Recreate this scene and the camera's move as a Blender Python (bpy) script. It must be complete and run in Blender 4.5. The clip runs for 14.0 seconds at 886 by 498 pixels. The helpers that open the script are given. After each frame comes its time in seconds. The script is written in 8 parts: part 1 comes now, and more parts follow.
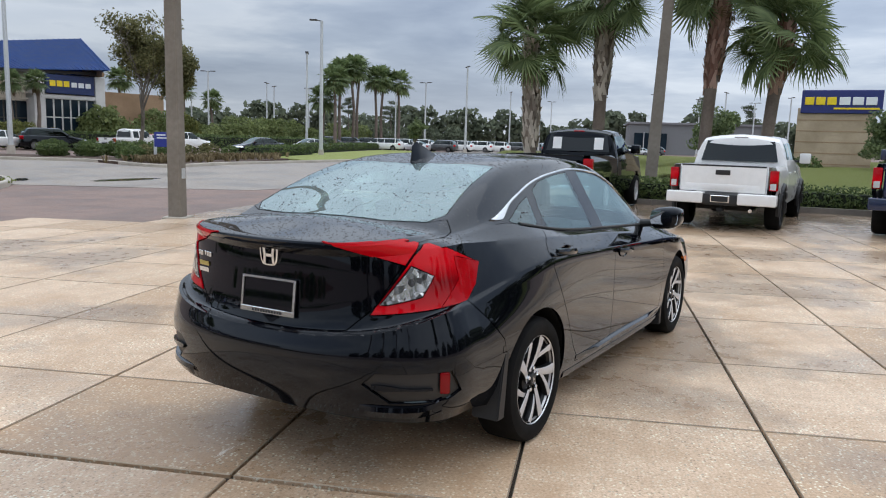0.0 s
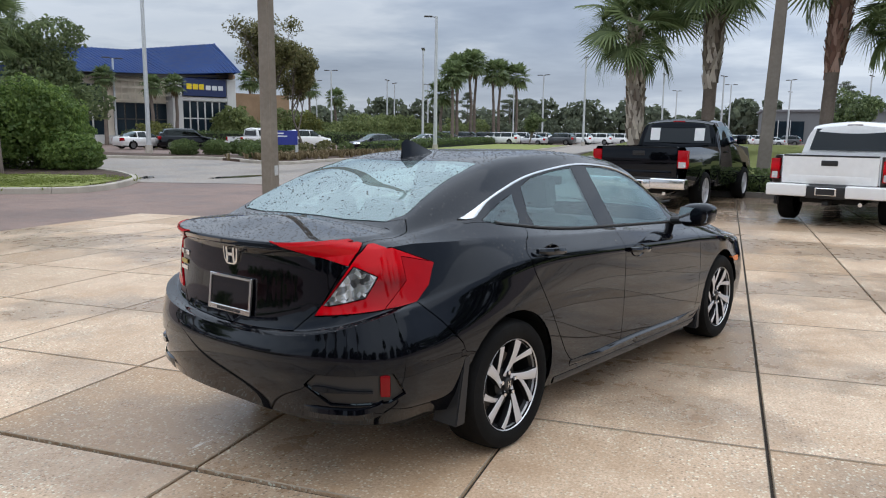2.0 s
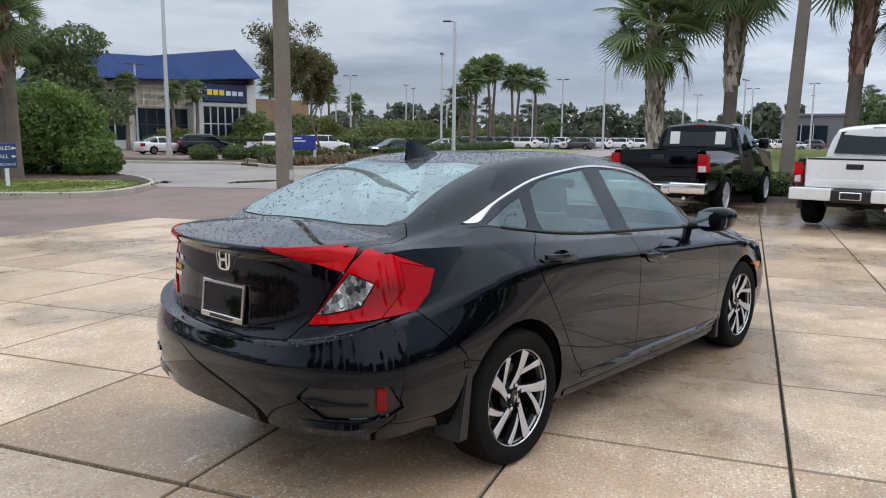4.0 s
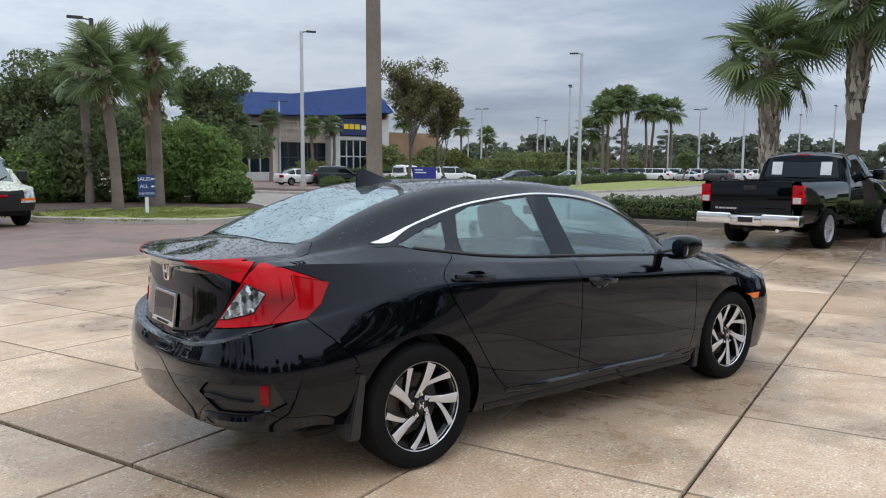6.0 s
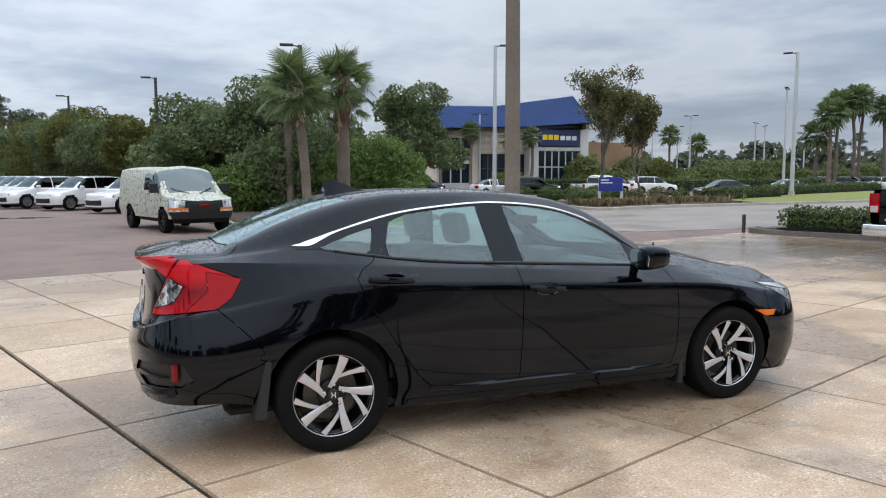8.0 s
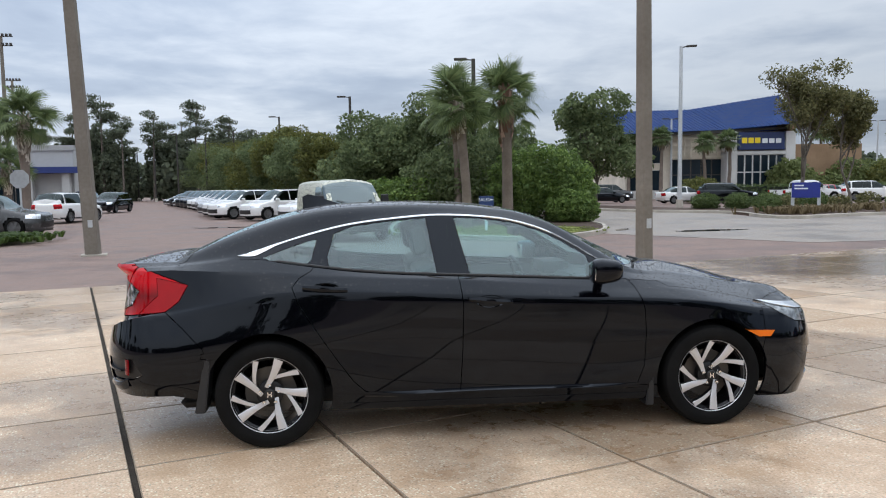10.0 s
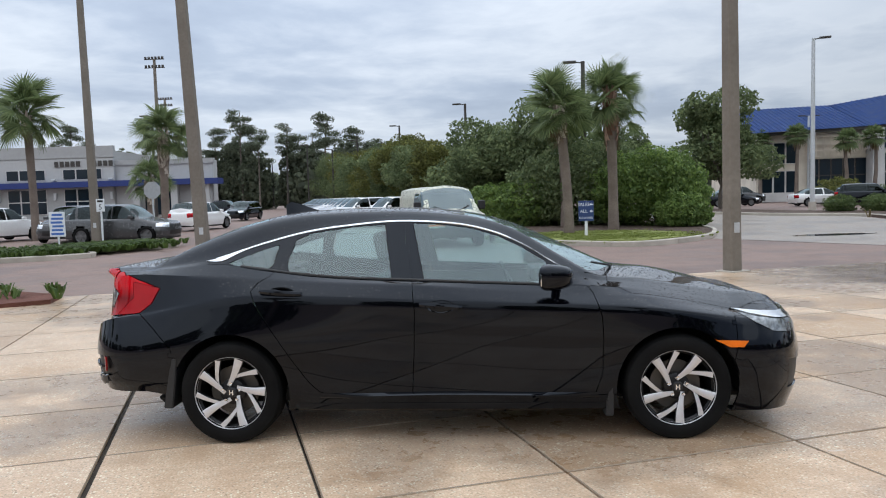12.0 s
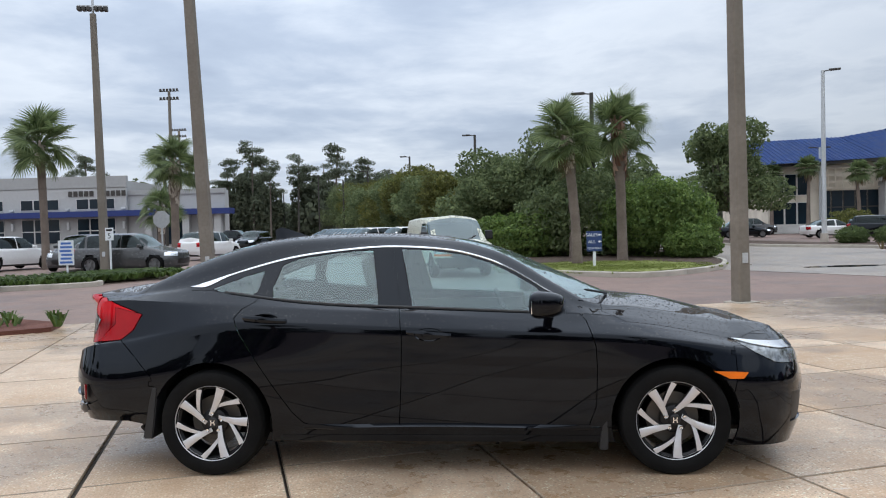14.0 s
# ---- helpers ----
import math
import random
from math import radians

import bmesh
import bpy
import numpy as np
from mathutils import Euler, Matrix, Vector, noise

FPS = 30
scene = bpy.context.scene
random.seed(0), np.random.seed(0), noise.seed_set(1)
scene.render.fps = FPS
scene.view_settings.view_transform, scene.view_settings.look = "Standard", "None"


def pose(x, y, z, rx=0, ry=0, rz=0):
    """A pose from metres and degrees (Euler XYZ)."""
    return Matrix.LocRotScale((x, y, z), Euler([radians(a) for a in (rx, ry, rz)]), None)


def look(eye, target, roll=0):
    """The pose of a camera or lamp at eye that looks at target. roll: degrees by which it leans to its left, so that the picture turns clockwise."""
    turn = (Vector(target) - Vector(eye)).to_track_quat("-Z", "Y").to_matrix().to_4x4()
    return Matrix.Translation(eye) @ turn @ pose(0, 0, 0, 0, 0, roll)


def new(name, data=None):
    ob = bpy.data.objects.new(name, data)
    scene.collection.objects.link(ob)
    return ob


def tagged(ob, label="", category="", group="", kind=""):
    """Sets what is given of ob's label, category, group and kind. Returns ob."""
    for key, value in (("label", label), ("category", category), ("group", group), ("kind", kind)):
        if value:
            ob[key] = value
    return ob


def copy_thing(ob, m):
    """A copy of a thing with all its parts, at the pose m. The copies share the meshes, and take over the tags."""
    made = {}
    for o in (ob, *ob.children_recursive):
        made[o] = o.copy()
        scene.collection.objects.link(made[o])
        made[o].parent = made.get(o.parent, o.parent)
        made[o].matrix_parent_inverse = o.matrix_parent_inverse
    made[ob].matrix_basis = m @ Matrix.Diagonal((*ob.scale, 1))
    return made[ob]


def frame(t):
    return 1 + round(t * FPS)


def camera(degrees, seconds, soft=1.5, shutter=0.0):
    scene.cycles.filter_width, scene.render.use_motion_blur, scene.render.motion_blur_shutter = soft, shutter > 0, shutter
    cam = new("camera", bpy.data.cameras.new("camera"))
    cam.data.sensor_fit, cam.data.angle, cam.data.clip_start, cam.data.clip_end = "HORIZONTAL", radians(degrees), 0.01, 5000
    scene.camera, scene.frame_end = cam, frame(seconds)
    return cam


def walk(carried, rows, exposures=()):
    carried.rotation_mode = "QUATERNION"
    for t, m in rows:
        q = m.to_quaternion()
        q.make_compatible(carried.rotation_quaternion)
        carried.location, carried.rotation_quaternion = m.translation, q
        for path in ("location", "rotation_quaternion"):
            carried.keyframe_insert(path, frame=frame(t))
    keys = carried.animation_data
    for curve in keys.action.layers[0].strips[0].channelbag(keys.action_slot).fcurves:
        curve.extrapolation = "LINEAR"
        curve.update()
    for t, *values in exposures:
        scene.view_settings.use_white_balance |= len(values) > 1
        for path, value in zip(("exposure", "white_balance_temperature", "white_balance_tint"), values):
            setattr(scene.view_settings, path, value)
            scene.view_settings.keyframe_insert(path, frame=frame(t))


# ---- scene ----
cam = camera(61.3, 14.0, soft=1.1)
SLOPE = -0.9  # degrees: the apron falls gently towards the street
PATH = [
    (0, (-4.694, -2.321, 1.46), (-2.996, -1.3, 1.188), 1.0),
    (0.5, (-4.537, -2.534, 1.449), (-2.901, -1.415, 1.18), 0.9),
    (1, (-4.363, -2.678, 1.468), (-2.783, -1.482, 1.194), 0.7),
    (1.5, (-4.264, -2.878, 1.483), (-2.73, -1.627, 1.2), 0.3),
    (2, (-4.201, -2.859, 1.482), (-2.693, -1.577, 1.191), -0.0),
    (2.5, (-4.142, -2.744, 1.477), (-2.644, -1.453, 1.178), -0.2),
    (3, (-4.114, -2.7, 1.472), (-2.613, -1.413, 1.171), -0.2),
    (5.5, (-3.668, -3.426, 1.444), (-2.352, -1.934, 1.235), -0.0),
    (6, (-3.465, -3.757, 1.439), (-2.245, -2.184, 1.245), -0.1),
    (6.5, (-3.221, -4.046, 1.434), (-2.113, -2.391, 1.249), -0.2),
    (7, (-2.906, -4.263, 1.45), (-1.918, -2.533, 1.272), -0.3),
    (7.5, (-2.603, -4.572, 1.451), (-1.737, -2.777, 1.281), -0.3),
    (8, (-2.265, -4.748, 1.427), (-1.526, -2.897, 1.263), -0.3),
    (10.5, (-0.507, -5.253, 1.436), (-0.392, -3.26, 1.308), -1.2),
    (11, (-0.218, -5.226, 1.435), (-0.204, -3.229, 1.313), -1.4),
    (11.5, (0.049, -5.293, 1.424), (-0.014, -3.298, 1.306), -1.5),
    (12, (0.224, -5.307, 1.415), (0.113, -3.313, 1.303), -1.6),
    (12.5, (0.309, -5.203, 1.385), (0.174, -3.21, 1.287), -1.6),
    (13, (0.328, -5.166, 1.375), (0.186, -3.172, 1.297), -1.6),
    (13.5, (0.342, -5.173, 1.375), (0.201, -3.178, 1.324), -1.5),
    (14, (0.347, -5.176, 1.378), (0.209, -3.181, 1.349), -1.4),
]
APRON = pose(0, 0, 0, SLOPE)
walk(cam, [(t, APRON @ look(eye, target, roll)) for t, eye, target, roll in PATH])

# ---------------------------------------------------------------- world and light
world = bpy.data.worlds.new("sky")
scene.world = world
world.use_nodes = True
wn = world.node_tree
sky = wn.nodes.new("ShaderNodeTexSky")
sky.sky_type, sky.sun_disc = "NISHITA", False
sky.sun_elevation, sky.sun_rotation = radians(59), radians(207)
sky.air_density, sky.dust_density = 1.0, 3.0
bg = wn.nodes["Background"]
bg.inputs["Strength"].default_value = 1.0


def wnode(kind):
    return wn.nodes.new(kind)


def wmath(op, a, b=0.0):
    n = wnode("ShaderNodeMath")
    n.operation = op
    for k, v in ((0, a), (1, b)):
        if isinstance(v, (int, float)):
            n.inputs[k].default_value = v
        else:
            wn.links.new(v, n.inputs[k])
    return n.outputs[0]


def wmix(fac, a, b):
    n = wnode("ShaderNodeMix")
    n.data_type = "RGBA"
    for s, v in ((n.inputs[0], fac), (n.inputs[6], a), (n.inputs[7], b)):
        if isinstance(v, tuple):
            s.default_value = (*v, 1)
        elif isinstance(v, (int, float)):
            s.default_value = v
        else:
            wn.links.new(v, s)
    return n.outputs[2]


# an overcast: layered cloud on a flat ceiling, over the clear sky
tc = wnode("ShaderNodeTexCoord")
sep = wnode("ShaderNodeSeparateXYZ")
wn.links.new(tc.outputs["Generated"], sep.inputs[0])
up = wmath("MAXIMUM", sep.outputs[2], 0.0)
flat = wmath("ADD", up, 0.10)
comb = wnode("ShaderNodeCombineXYZ")
wn.links.new(wmath("DIVIDE", sep.outputs[0], flat), comb.inputs[0])
wn.links.new(wmath("DIVIDE", sep.outputs[1], flat), comb.inputs[1])


def cloud(scale, detail, rough, w):
    n = wnode("ShaderNodeTexNoise")
    n.noise_dimensions = "4D"
    n.inputs["Scale"].default_value, n.inputs["Detail"].default_value = scale, detail
    n.inputs["Roughness"].default_value, n.inputs["W"].default_value = rough, w
    n.inputs["Distortion"].default_value = 0.25
    wn.links.new(comb.outputs[0], n.inputs["Vector"])
    return n.outputs["Fac"]


def wramp(fac, stops):
    r = wnode("ShaderNodeValToRGB")
    e = r.color_ramp.elements
    while len(e) < len(stops):
        e.new(0.5)
    for k, (p, c) in enumerate(stops):
        e[k].position, e[k].color = p, (*c, 1)
    wn.links.new(fac, r.inputs["Fac"])
    return r.outputs["Color"]


broad = cloud(0.42, 5.0, 0.55, 3.1)
wisps = cloud(1.5, 7.0, 0.6, 7.7)
mix_c = wmath("ADD", wmath("MULTIPLY", broad, 0.72), wmath("MULTIPLY", wisps, 0.28))
clouds = wramp(mix_c, [(0.34, (0.60, 0.68, 0.80)), (0.45, (0.71, 0.78, 0.88)), (0.54, (0.46, 0.54, 0.67)), (0.64, (0.33, 0.40, 0.53))])
near_h = wramp(up, [(0.0, (0.8, 0.8, 0.8)), (0.035, (0.4, 0.4, 0.4)), (0.12, (0.0, 0.0, 0.0))])
over = wmix(near_h, clouds, (0.67, 0.74, 0.83))


def wscale(col, k):
    n = wnode("ShaderNodeVectorMath")
    n.operation = "SCALE"
    wn.links.new(col, n.inputs[0])
    if isinstance(k, (int, float)):
        n.inputs["Scale"].default_value = k
    else:
        wn.links.new(k, n.inputs["Scale"])
    return n.outputs[0]


# an overcast sky is brighter overhead than near the horizon
lift = wmath("ADD", wmath("ADD", 0.82, wmath("MULTIPLY", wmath("POWER", up, 1.3), 1.65)), wmath("MULTIPLY", sep.outputs[1], 0.12))


def lobe(az, k):
    """Cloud that gathers about one bearing, in degrees from y towards x."""
    a = wmath("ADD", wmath("MULTIPLY", sep.outputs[0], math.sin(radians(az))), wmath("MULTIPLY", sep.outputs[1], math.cos(radians(az))))
    return wmath("MULTIPLY", wmath("POWER", wmath("MAXIMUM", a, 0.0), 9.0), k)


# a heavier bank stands over the showroom, thinner cloud to its right
lift = wmath("MULTIPLY", lift, wmath("ADD", wmath("ADD", wmath("ADD", 1.0, lobe(38, -0.19)), lobe(88, 0.26)), lobe(-20, 0.14)))
skyc = wmix(0.90, wscale(sky.outputs[0], 0.12), wscale(over, lift))
wn.links.new(skyc, bg.inputs["Color"])

sun = new("sun", bpy.data.lights.new("sun", "SUN"))
sun.data.energy, sun.data.angle, sun.data.color = 0.8, radians(120), (1.0, 0.98, 0.96)
sun.matrix_world = look((-8, -16, 30), (0, 0, 0))
scene.view_settings.exposure = 0.0

# ---------------------------------------------------------------- helpers
def lerp(a, b, t):
    return a + (b - a) * t


def keyed(keys, x):
    """Smooth value at x from a short list of (x, value)."""
    if x <= keys[0][0]:
        return keys[0][1]
    if x >= keys[-1][0]:
        return keys[-1][1]
    for i in range(len(keys) - 1):
        x0, v0 = keys[i]
        x1, v1 = keys[i + 1]
        if x <= x1:
            h = x1 - x0
            m0 = (v1 - keys[i - 1][1]) / (x1 - keys[i - 1][0]) if i else (v1 - v0) / h
            m1 = (keys[i + 2][1] - v0) / (keys[i + 2][0] - x0) if i + 2 < len(keys) else (v1 - v0) / h
            t = (x - x0) / h
            t2, t3 = t * t, t * t * t
            return (2 * t3 - 3 * t2 + 1) * v0 + (t3 - 2 * t2 + t) * h * m0 + (3 * t2 - 2 * t3) * v1 + (t3 - t2) * h * m1


def mesh_of(name, bm, mats, smooth=True, sharp=None):
    me = bpy.data.meshes.new(name)
    bm.normal_update()
    bm.to_mesh(me)
    bm.free()
    for m in (mats if isinstance(mats, (list, tuple)) else [mats]):
        me.materials.append(m)
    if smooth:
        me.shade_smooth()
        if sharp:
            me.set_sharp_from_angle(angle=radians(sharp))
    return me


def part(name, bm, material, parent=None, label="", smooth=True, sharp=35, m=None):
    """One bmesh as one object under a thing or a part."""
    ob = new(name, mesh_of(name, bm, material, smooth, sharp))
    if m is not None:
        ob.matrix_local = m
    ob.parent = parent
    if label:
        ob["label"] = label
    return ob


def islands(name, bm, material, parent, label="", sharp=40):
    """Each connected piece of a bmesh as a part of its own."""
    bm.faces.index_update()
    seen, made = set(), []
    groups = []
    for fc in bm.faces:
        if fc.index in seen:
            continue
        todo, own = [fc], set()
        while todo:
            q = todo.pop()
            if q.index in own:
                continue
            own.add(q.index)
            for e in q.edges:
                todo.extend(w for w in e.link_faces if w.index not in own)
        seen |= own
        groups.append(own)
    for own in groups:
        b2 = bm.copy()
        b2.faces.ensure_lookup_table()
        bmesh.ops.delete(b2, geom=[fc for fc in b2.faces if fc.index not in own], context="FACES")
        made.append(part(name, b2, material, parent, label, sharp=sharp))
    bm.free()
    return made


def empty(name, m, label, category, group="", kind=""):
    ob = new(name)
    ob.matrix_local = m
    return tagged(ob, label, category, group, kind)


def box(bm, x0, x1, y0, y1, z0, z1, bevel=0.0, seg=1):
    r = bmesh.ops.create_cube(bm, size=1.0)
    vs = r["verts"]
    bmesh.ops.scale(bm, vec=(x1 - x0, y1 - y0, z1 - z0), verts=vs)
    bmesh.ops.translate(bm, vec=((x0 + x1) / 2, (y0 + y1) / 2, (z0 + z1) / 2), verts=vs)
    if bevel:
        es = list({e for v in vs for e in v.link_edges})
        r2 = bmesh.ops.bevel(bm, geom=es, offset=bevel, segments=seg, profile=0.6, affect="EDGES")
        vs = list({v for fc in r2["faces"] for v in fc.verts} | {v for v in vs if v.is_valid})
    return vs


def boxed(*a, **k):
    bm = bmesh.new()
    box(bm, *a, **k)
    return bm


def tube(bm, points, radii, n=8, cap=True):
    """A tapered tube along points."""
    rings = []
    pts = [Vector(p) for p in points]
    for i, p in enumerate(pts):
        d = (pts[min(i + 1, len(pts) - 1)] - pts[max(i - 1, 0)]).normalized()
        a = d.orthogonal().normalized() if abs(d.z) < 0.95 else Vector((1, 0, 0))
        a = (a - d * a.dot(d)).normalized()
        b = d.cross(a)
        r = radii[i] if isinstance(radii, (list, tuple)) else radii
        rings.append([bm.verts.new(p + (a * math.cos(t) + b * math.sin(t)) * r) for t in (2 * math.pi * k / n for k in range(n))])
    for r0, r1 in zip(rings, rings[1:]):
        for k in range(n):
            bm.faces.new((r0[k], r0[(k + 1) % n], r1[(k + 1) % n], r1[k]))
    if cap:
        bm.faces.new(rings[0][::-1])
        bm.faces.new(rings[-1])
    return rings


def tubed(points, radii, n=8):
    bm = bmesh.new()
    tube(bm, points, radii, n)
    return bm


def prism(bm, poly, depth, m=Matrix()):
    """A flat polygon (list of 2D points in the plane xz) thickened along y from 0 to depth, put by m."""
    a = [bm.verts.new(m @ Vector((x, 0, z))) for x, z in poly]
    b = [bm.verts.new(m @ Vector((x, depth, z))) for x, z in poly]
    n = len(poly)
    fs = [bm.faces.new(a), bm.faces.new(b[::-1])]
    for i in range(n):
        fs.append(bm.faces.new((a[i], b[i], b[(i + 1) % n], a[(i + 1) % n])))
    bmesh.ops.recalc_face_normals(bm, faces=fs)
    return a + b


def prismed(poly, depth, m=Matrix()):
    bm = bmesh.new()
    prism(bm, poly, depth, m)
    return bm


def lathe(bm, prof, n=32, m=Matrix(), close=False):
    """A profile of (radius, height) turned about the y axis."""
    rings = []
    for r, h in prof:
        rings.append([bm.verts.new(m @ Vector((r * math.cos(t), h, r * math.sin(t)))) for t in (2 * math.pi * k / n for k in range(n))])
    fs = []
    for r0, r1 in zip(rings, rings[1:] + ([rings[0]] if close else [])):
        for k in range(n):
            fs.append(bm.faces.new((r0[k], r0[(k + 1) % n], r1[(k + 1) % n], r1[k])))
    bmesh.ops.recalc_face_normals(bm, faces=fs)
    return rings


def text_mesh(body, size, extrude=0.002):
    """Letters of the built-in font as a bmesh, lying in the plane xz, facing -y, centred."""
    cu = bpy.data.curves.new("letters", "FONT")
    cu.body, cu.size, cu.extrude, cu.align_x, cu.align_y = body, size, extrude, "CENTER", "CENTER"
    cu.resolution_u = 3
    ob = bpy.data.objects.new("letters", cu)
    scene.collection.objects.link(ob)
    dg = bpy.context.evaluated_depsgraph_get()
    me = bpy.data.meshes.new_from_object(ob.evaluated_get(dg))
    bm = bmesh.new()
    bm.from_mesh(me)
    bpy.data.objects.remove(ob)
    bpy.data.meshes.remove(me)
    bmesh.ops.rotate(bm, cent=(0, 0, 0), matrix=Matrix.Rotation(radians(90), 3, "X"), verts=bm.verts)
    return bm


# ---------------------------------------------------------------- materials
def material(name, color, rough=0.5, metal=0.0, spec=0.5, coat=0.0):
    m = bpy.data.materials.new(name)
    m.use_nodes = True
    nt = m.node_tree
    b = nt.nodes["Principled BSDF"]
    b.inputs["Base Color"].default_value = (*color, 1)
    b.inputs["Roughness"].default_value = rough
    b.inputs["Metallic"].default_value = metal
    b.inputs["Specular IOR Level"].default_value = spec
    b.inputs["Coat Weight"].default_value = coat
    return m, nt, b


def node(nt, kind, **inputs):
    n = nt.nodes.new(kind)
    for k, v in inputs.items():
        n.inputs[k.replace("_", " ")].default_value = v
    return n


def coords(nt, kind="Object"):
    return nt.nodes.new("ShaderNodeTexCoord").outputs[kind]


def noised(nt, vec, scale, detail=4.0, rough=0.55):
    n = node(nt, "ShaderNodeTexNoise", Scale=scale, Detail=detail, Roughness=rough)
    nt.links.new(vec, n.inputs["Vector"])
    return n.outputs["Fac"]


def ramp(nt, fac, stops):
    r = nt.nodes.new("ShaderNodeValToRGB")
    e = r.color_ramp.elements
    while len(e) < len(stops):
        e.new(0.5)
    for k, (p, c) in enumerate(stops):
        e[k].position = p
        e[k].color = (*c, 1) if not isinstance(c, (int, float)) else (c, c, c, 1)
    nt.links.new(fac, r.inputs["Fac"])
    return r.outputs["Color"]


def mixed(nt, fac, a, b, kind="MIX"):
    n = nt.nodes.new("ShaderNodeMix")
    n.data_type, n.blend_type = "RGBA", kind
    for k, v in ((0, fac), (6, a), (7, b)):
        if isinstance(v, (int, float)):
            n.inputs[k].default_value = v if k == 0 else (v, v, v, 1)
        elif isinstance(v, tuple):
            n.inputs[k].default_value = (*v, 1)
        else:
            nt.links.new(v, n.inputs[k])
    return n.outputs[2]


def bump(nt, b, height, strength=0.3, dist=0.01):
    n = node(nt, "ShaderNodeBump", Strength=strength, Distance=dist)
    nt.links.new(height, n.inputs["Height"])
    nt.links.new(n.outputs["Normal"], b.inputs["Normal"])
    return n


def speckled(name, dark, light, rough=0.7, scale=20.0, bumpy=0.2, dist=0.004, metal=0.0, coat=0.0, stains=None):
    """A surface that varies at two scales."""
    m, nt, b = material(name, dark, rough, metal, coat=coat)
    co = coords(nt)
    fine, broad = noised(nt, co, scale, 6), noised(nt, co, scale / 14, 3)
    c = mixed(nt, fine, dark, light)
    c = mixed(nt, ramp(nt, broad, [(0.35, 0.0), (0.7, 0.55)]), c, stains or tuple(0.6 * v for v in dark))
    nt.links.new(c, b.inputs["Base Color"])
    nt.links.new(ramp(nt, broad, [(0.3, max(rough - 0.12, 0.02)), (0.7, min(rough + 0.1, 1))]), b.inputs["Roughness"])
    if bumpy:
        bump(nt, b, fine, bumpy, dist)
    return m


def plain(name, color, rough=0.5, metal=0.0, spec=0.5, coat=0.0, vary=0.12, scale=9.0):
    """Paint, plastic or metal with a slight unevenness."""
    m, nt, b = material(name, color, rough, metal, spec, coat)
    f = noised(nt, coords(nt), scale, 5)
    c = mixed(nt, ramp(nt, f, [(0.3, 0.0), (0.75, 1.0)]), tuple(v * (1 - vary) for v in color), tuple(min(v * (1 + vary), 1) for v in color))
    nt.links.new(c, b.inputs["Base Color"])
    nt.links.new(ramp(nt, f, [(0.3, rough * 0.85), (0.75, min(rough * 1.2, 1))]), b.inputs["Roughness"])
    return m


def glass(name, color=(0.9, 0.95, 0.95), rough=0.0, ior=1.45):
    m, nt, b = material(name, color, rough)
    b.inputs["Transmission Weight"].default_value = 1.0
    b.inputs["IOR"].default_value = ior
    return m


def pane_glass(name, tint, gloss_rough=0.0, base=0.06, film=0.0):
    """Thin car glass: tinted see-through with a clear reflection."""
    m = bpy.data.materials.new(name)
    m.use_nodes = True
    nt = m.node_tree
    nt.nodes.remove(nt.nodes["Principled BSDF"])
    tr, gl, mx, fr = (nt.nodes.new("ShaderNodeBsdf" + "Transparent"), nt.nodes.new("ShaderNodeBsdfGlossy"), nt.nodes.new("ShaderNodeMixShader"), nt.nodes.new("ShaderNodeLayerWeight"))
    tr.inputs["Color"].default_value = (*tint, 1)
    gl.inputs["Color"].default_value = (0.82, 0.96, 0.98, 1)
    gl.inputs["Roughness"].default_value = gloss_rough
    fr.inputs["Blend"].default_value = 0.5
    nt.links.new(ramp(nt, fr.outputs["Facing"], [(0.0, base), (0.35, base + 0.03), (0.6, base + 0.14), (0.8, base + 0.40), (1.0, 1.0)]), mx.inputs[0])
    see = tr.outputs[0]
    if film:
        # a scattering film of fine rain
        df, m2 = nt.nodes.new("ShaderNodeBsdfTranslucent"), nt.nodes.new("ShaderNodeMixShader")
        d2, m3 = nt.nodes.new("ShaderNodeBsdfDiffuse"), nt.nodes.new("ShaderNodeMixShader")
        df.inputs["Color"].default_value = d2.inputs["Color"].default_value = (0.62, 0.80, 0.80, 1)
        nt.links.new(df.outputs[0], m3.inputs[1])
        nt.links.new(d2.outputs[0], m3.inputs[2])
        nt.links.new(ramp(nt, noised(nt, coords(nt), 5.0, 2), [(0.3, film * 0.85), (0.7, film * 1.15)]), m2.inputs[0])
        nt.links.new(tr.outputs[0], m2.inputs[1])
        nt.links.new(m3.outputs[0], m2.inputs[2])
        see = m2.outputs[0]
    nt.links.new(see, mx.inputs[1])
    nt.links.new(gl.outputs[0], mx.inputs[2])
    nt.links.new(mx.outputs[0], nt.nodes["Material Output"].inputs[0])
    return m


M_BLACK, _nt, _b = material("black_car_paint", (0.0012, 0.0013, 0.0026), 0.04, spec=0.30)
_b.inputs["Specular Tint"].default_value = (0.82, 0.90, 1.0, 1)
_f = noised(_nt, coords(_nt), 6.0, 4)
_nt.links.new(ramp(_nt, _f, [(0.35, 0.02), (0.7, 0.05)]), _b.inputs["Roughness"])
_lw = _nt.nodes.new("ShaderNodeLayerWeight")
_lw.inputs["Blend"].default_value = 0.5
_nt.links.new(ramp(_nt, _lw.outputs["Facing"], [(0.0, 0.34), (0.12, 0.35), (0.3, 0.44), (0.5, 0.62), (0.7, 0.95)]), _b.inputs["Specular IOR Level"])
_nt.links.new(ramp(_nt, _lw.outputs["Facing"], [(0.60, 0.0), (0.85, 0.4)]), _b.inputs["Coat Weight"])
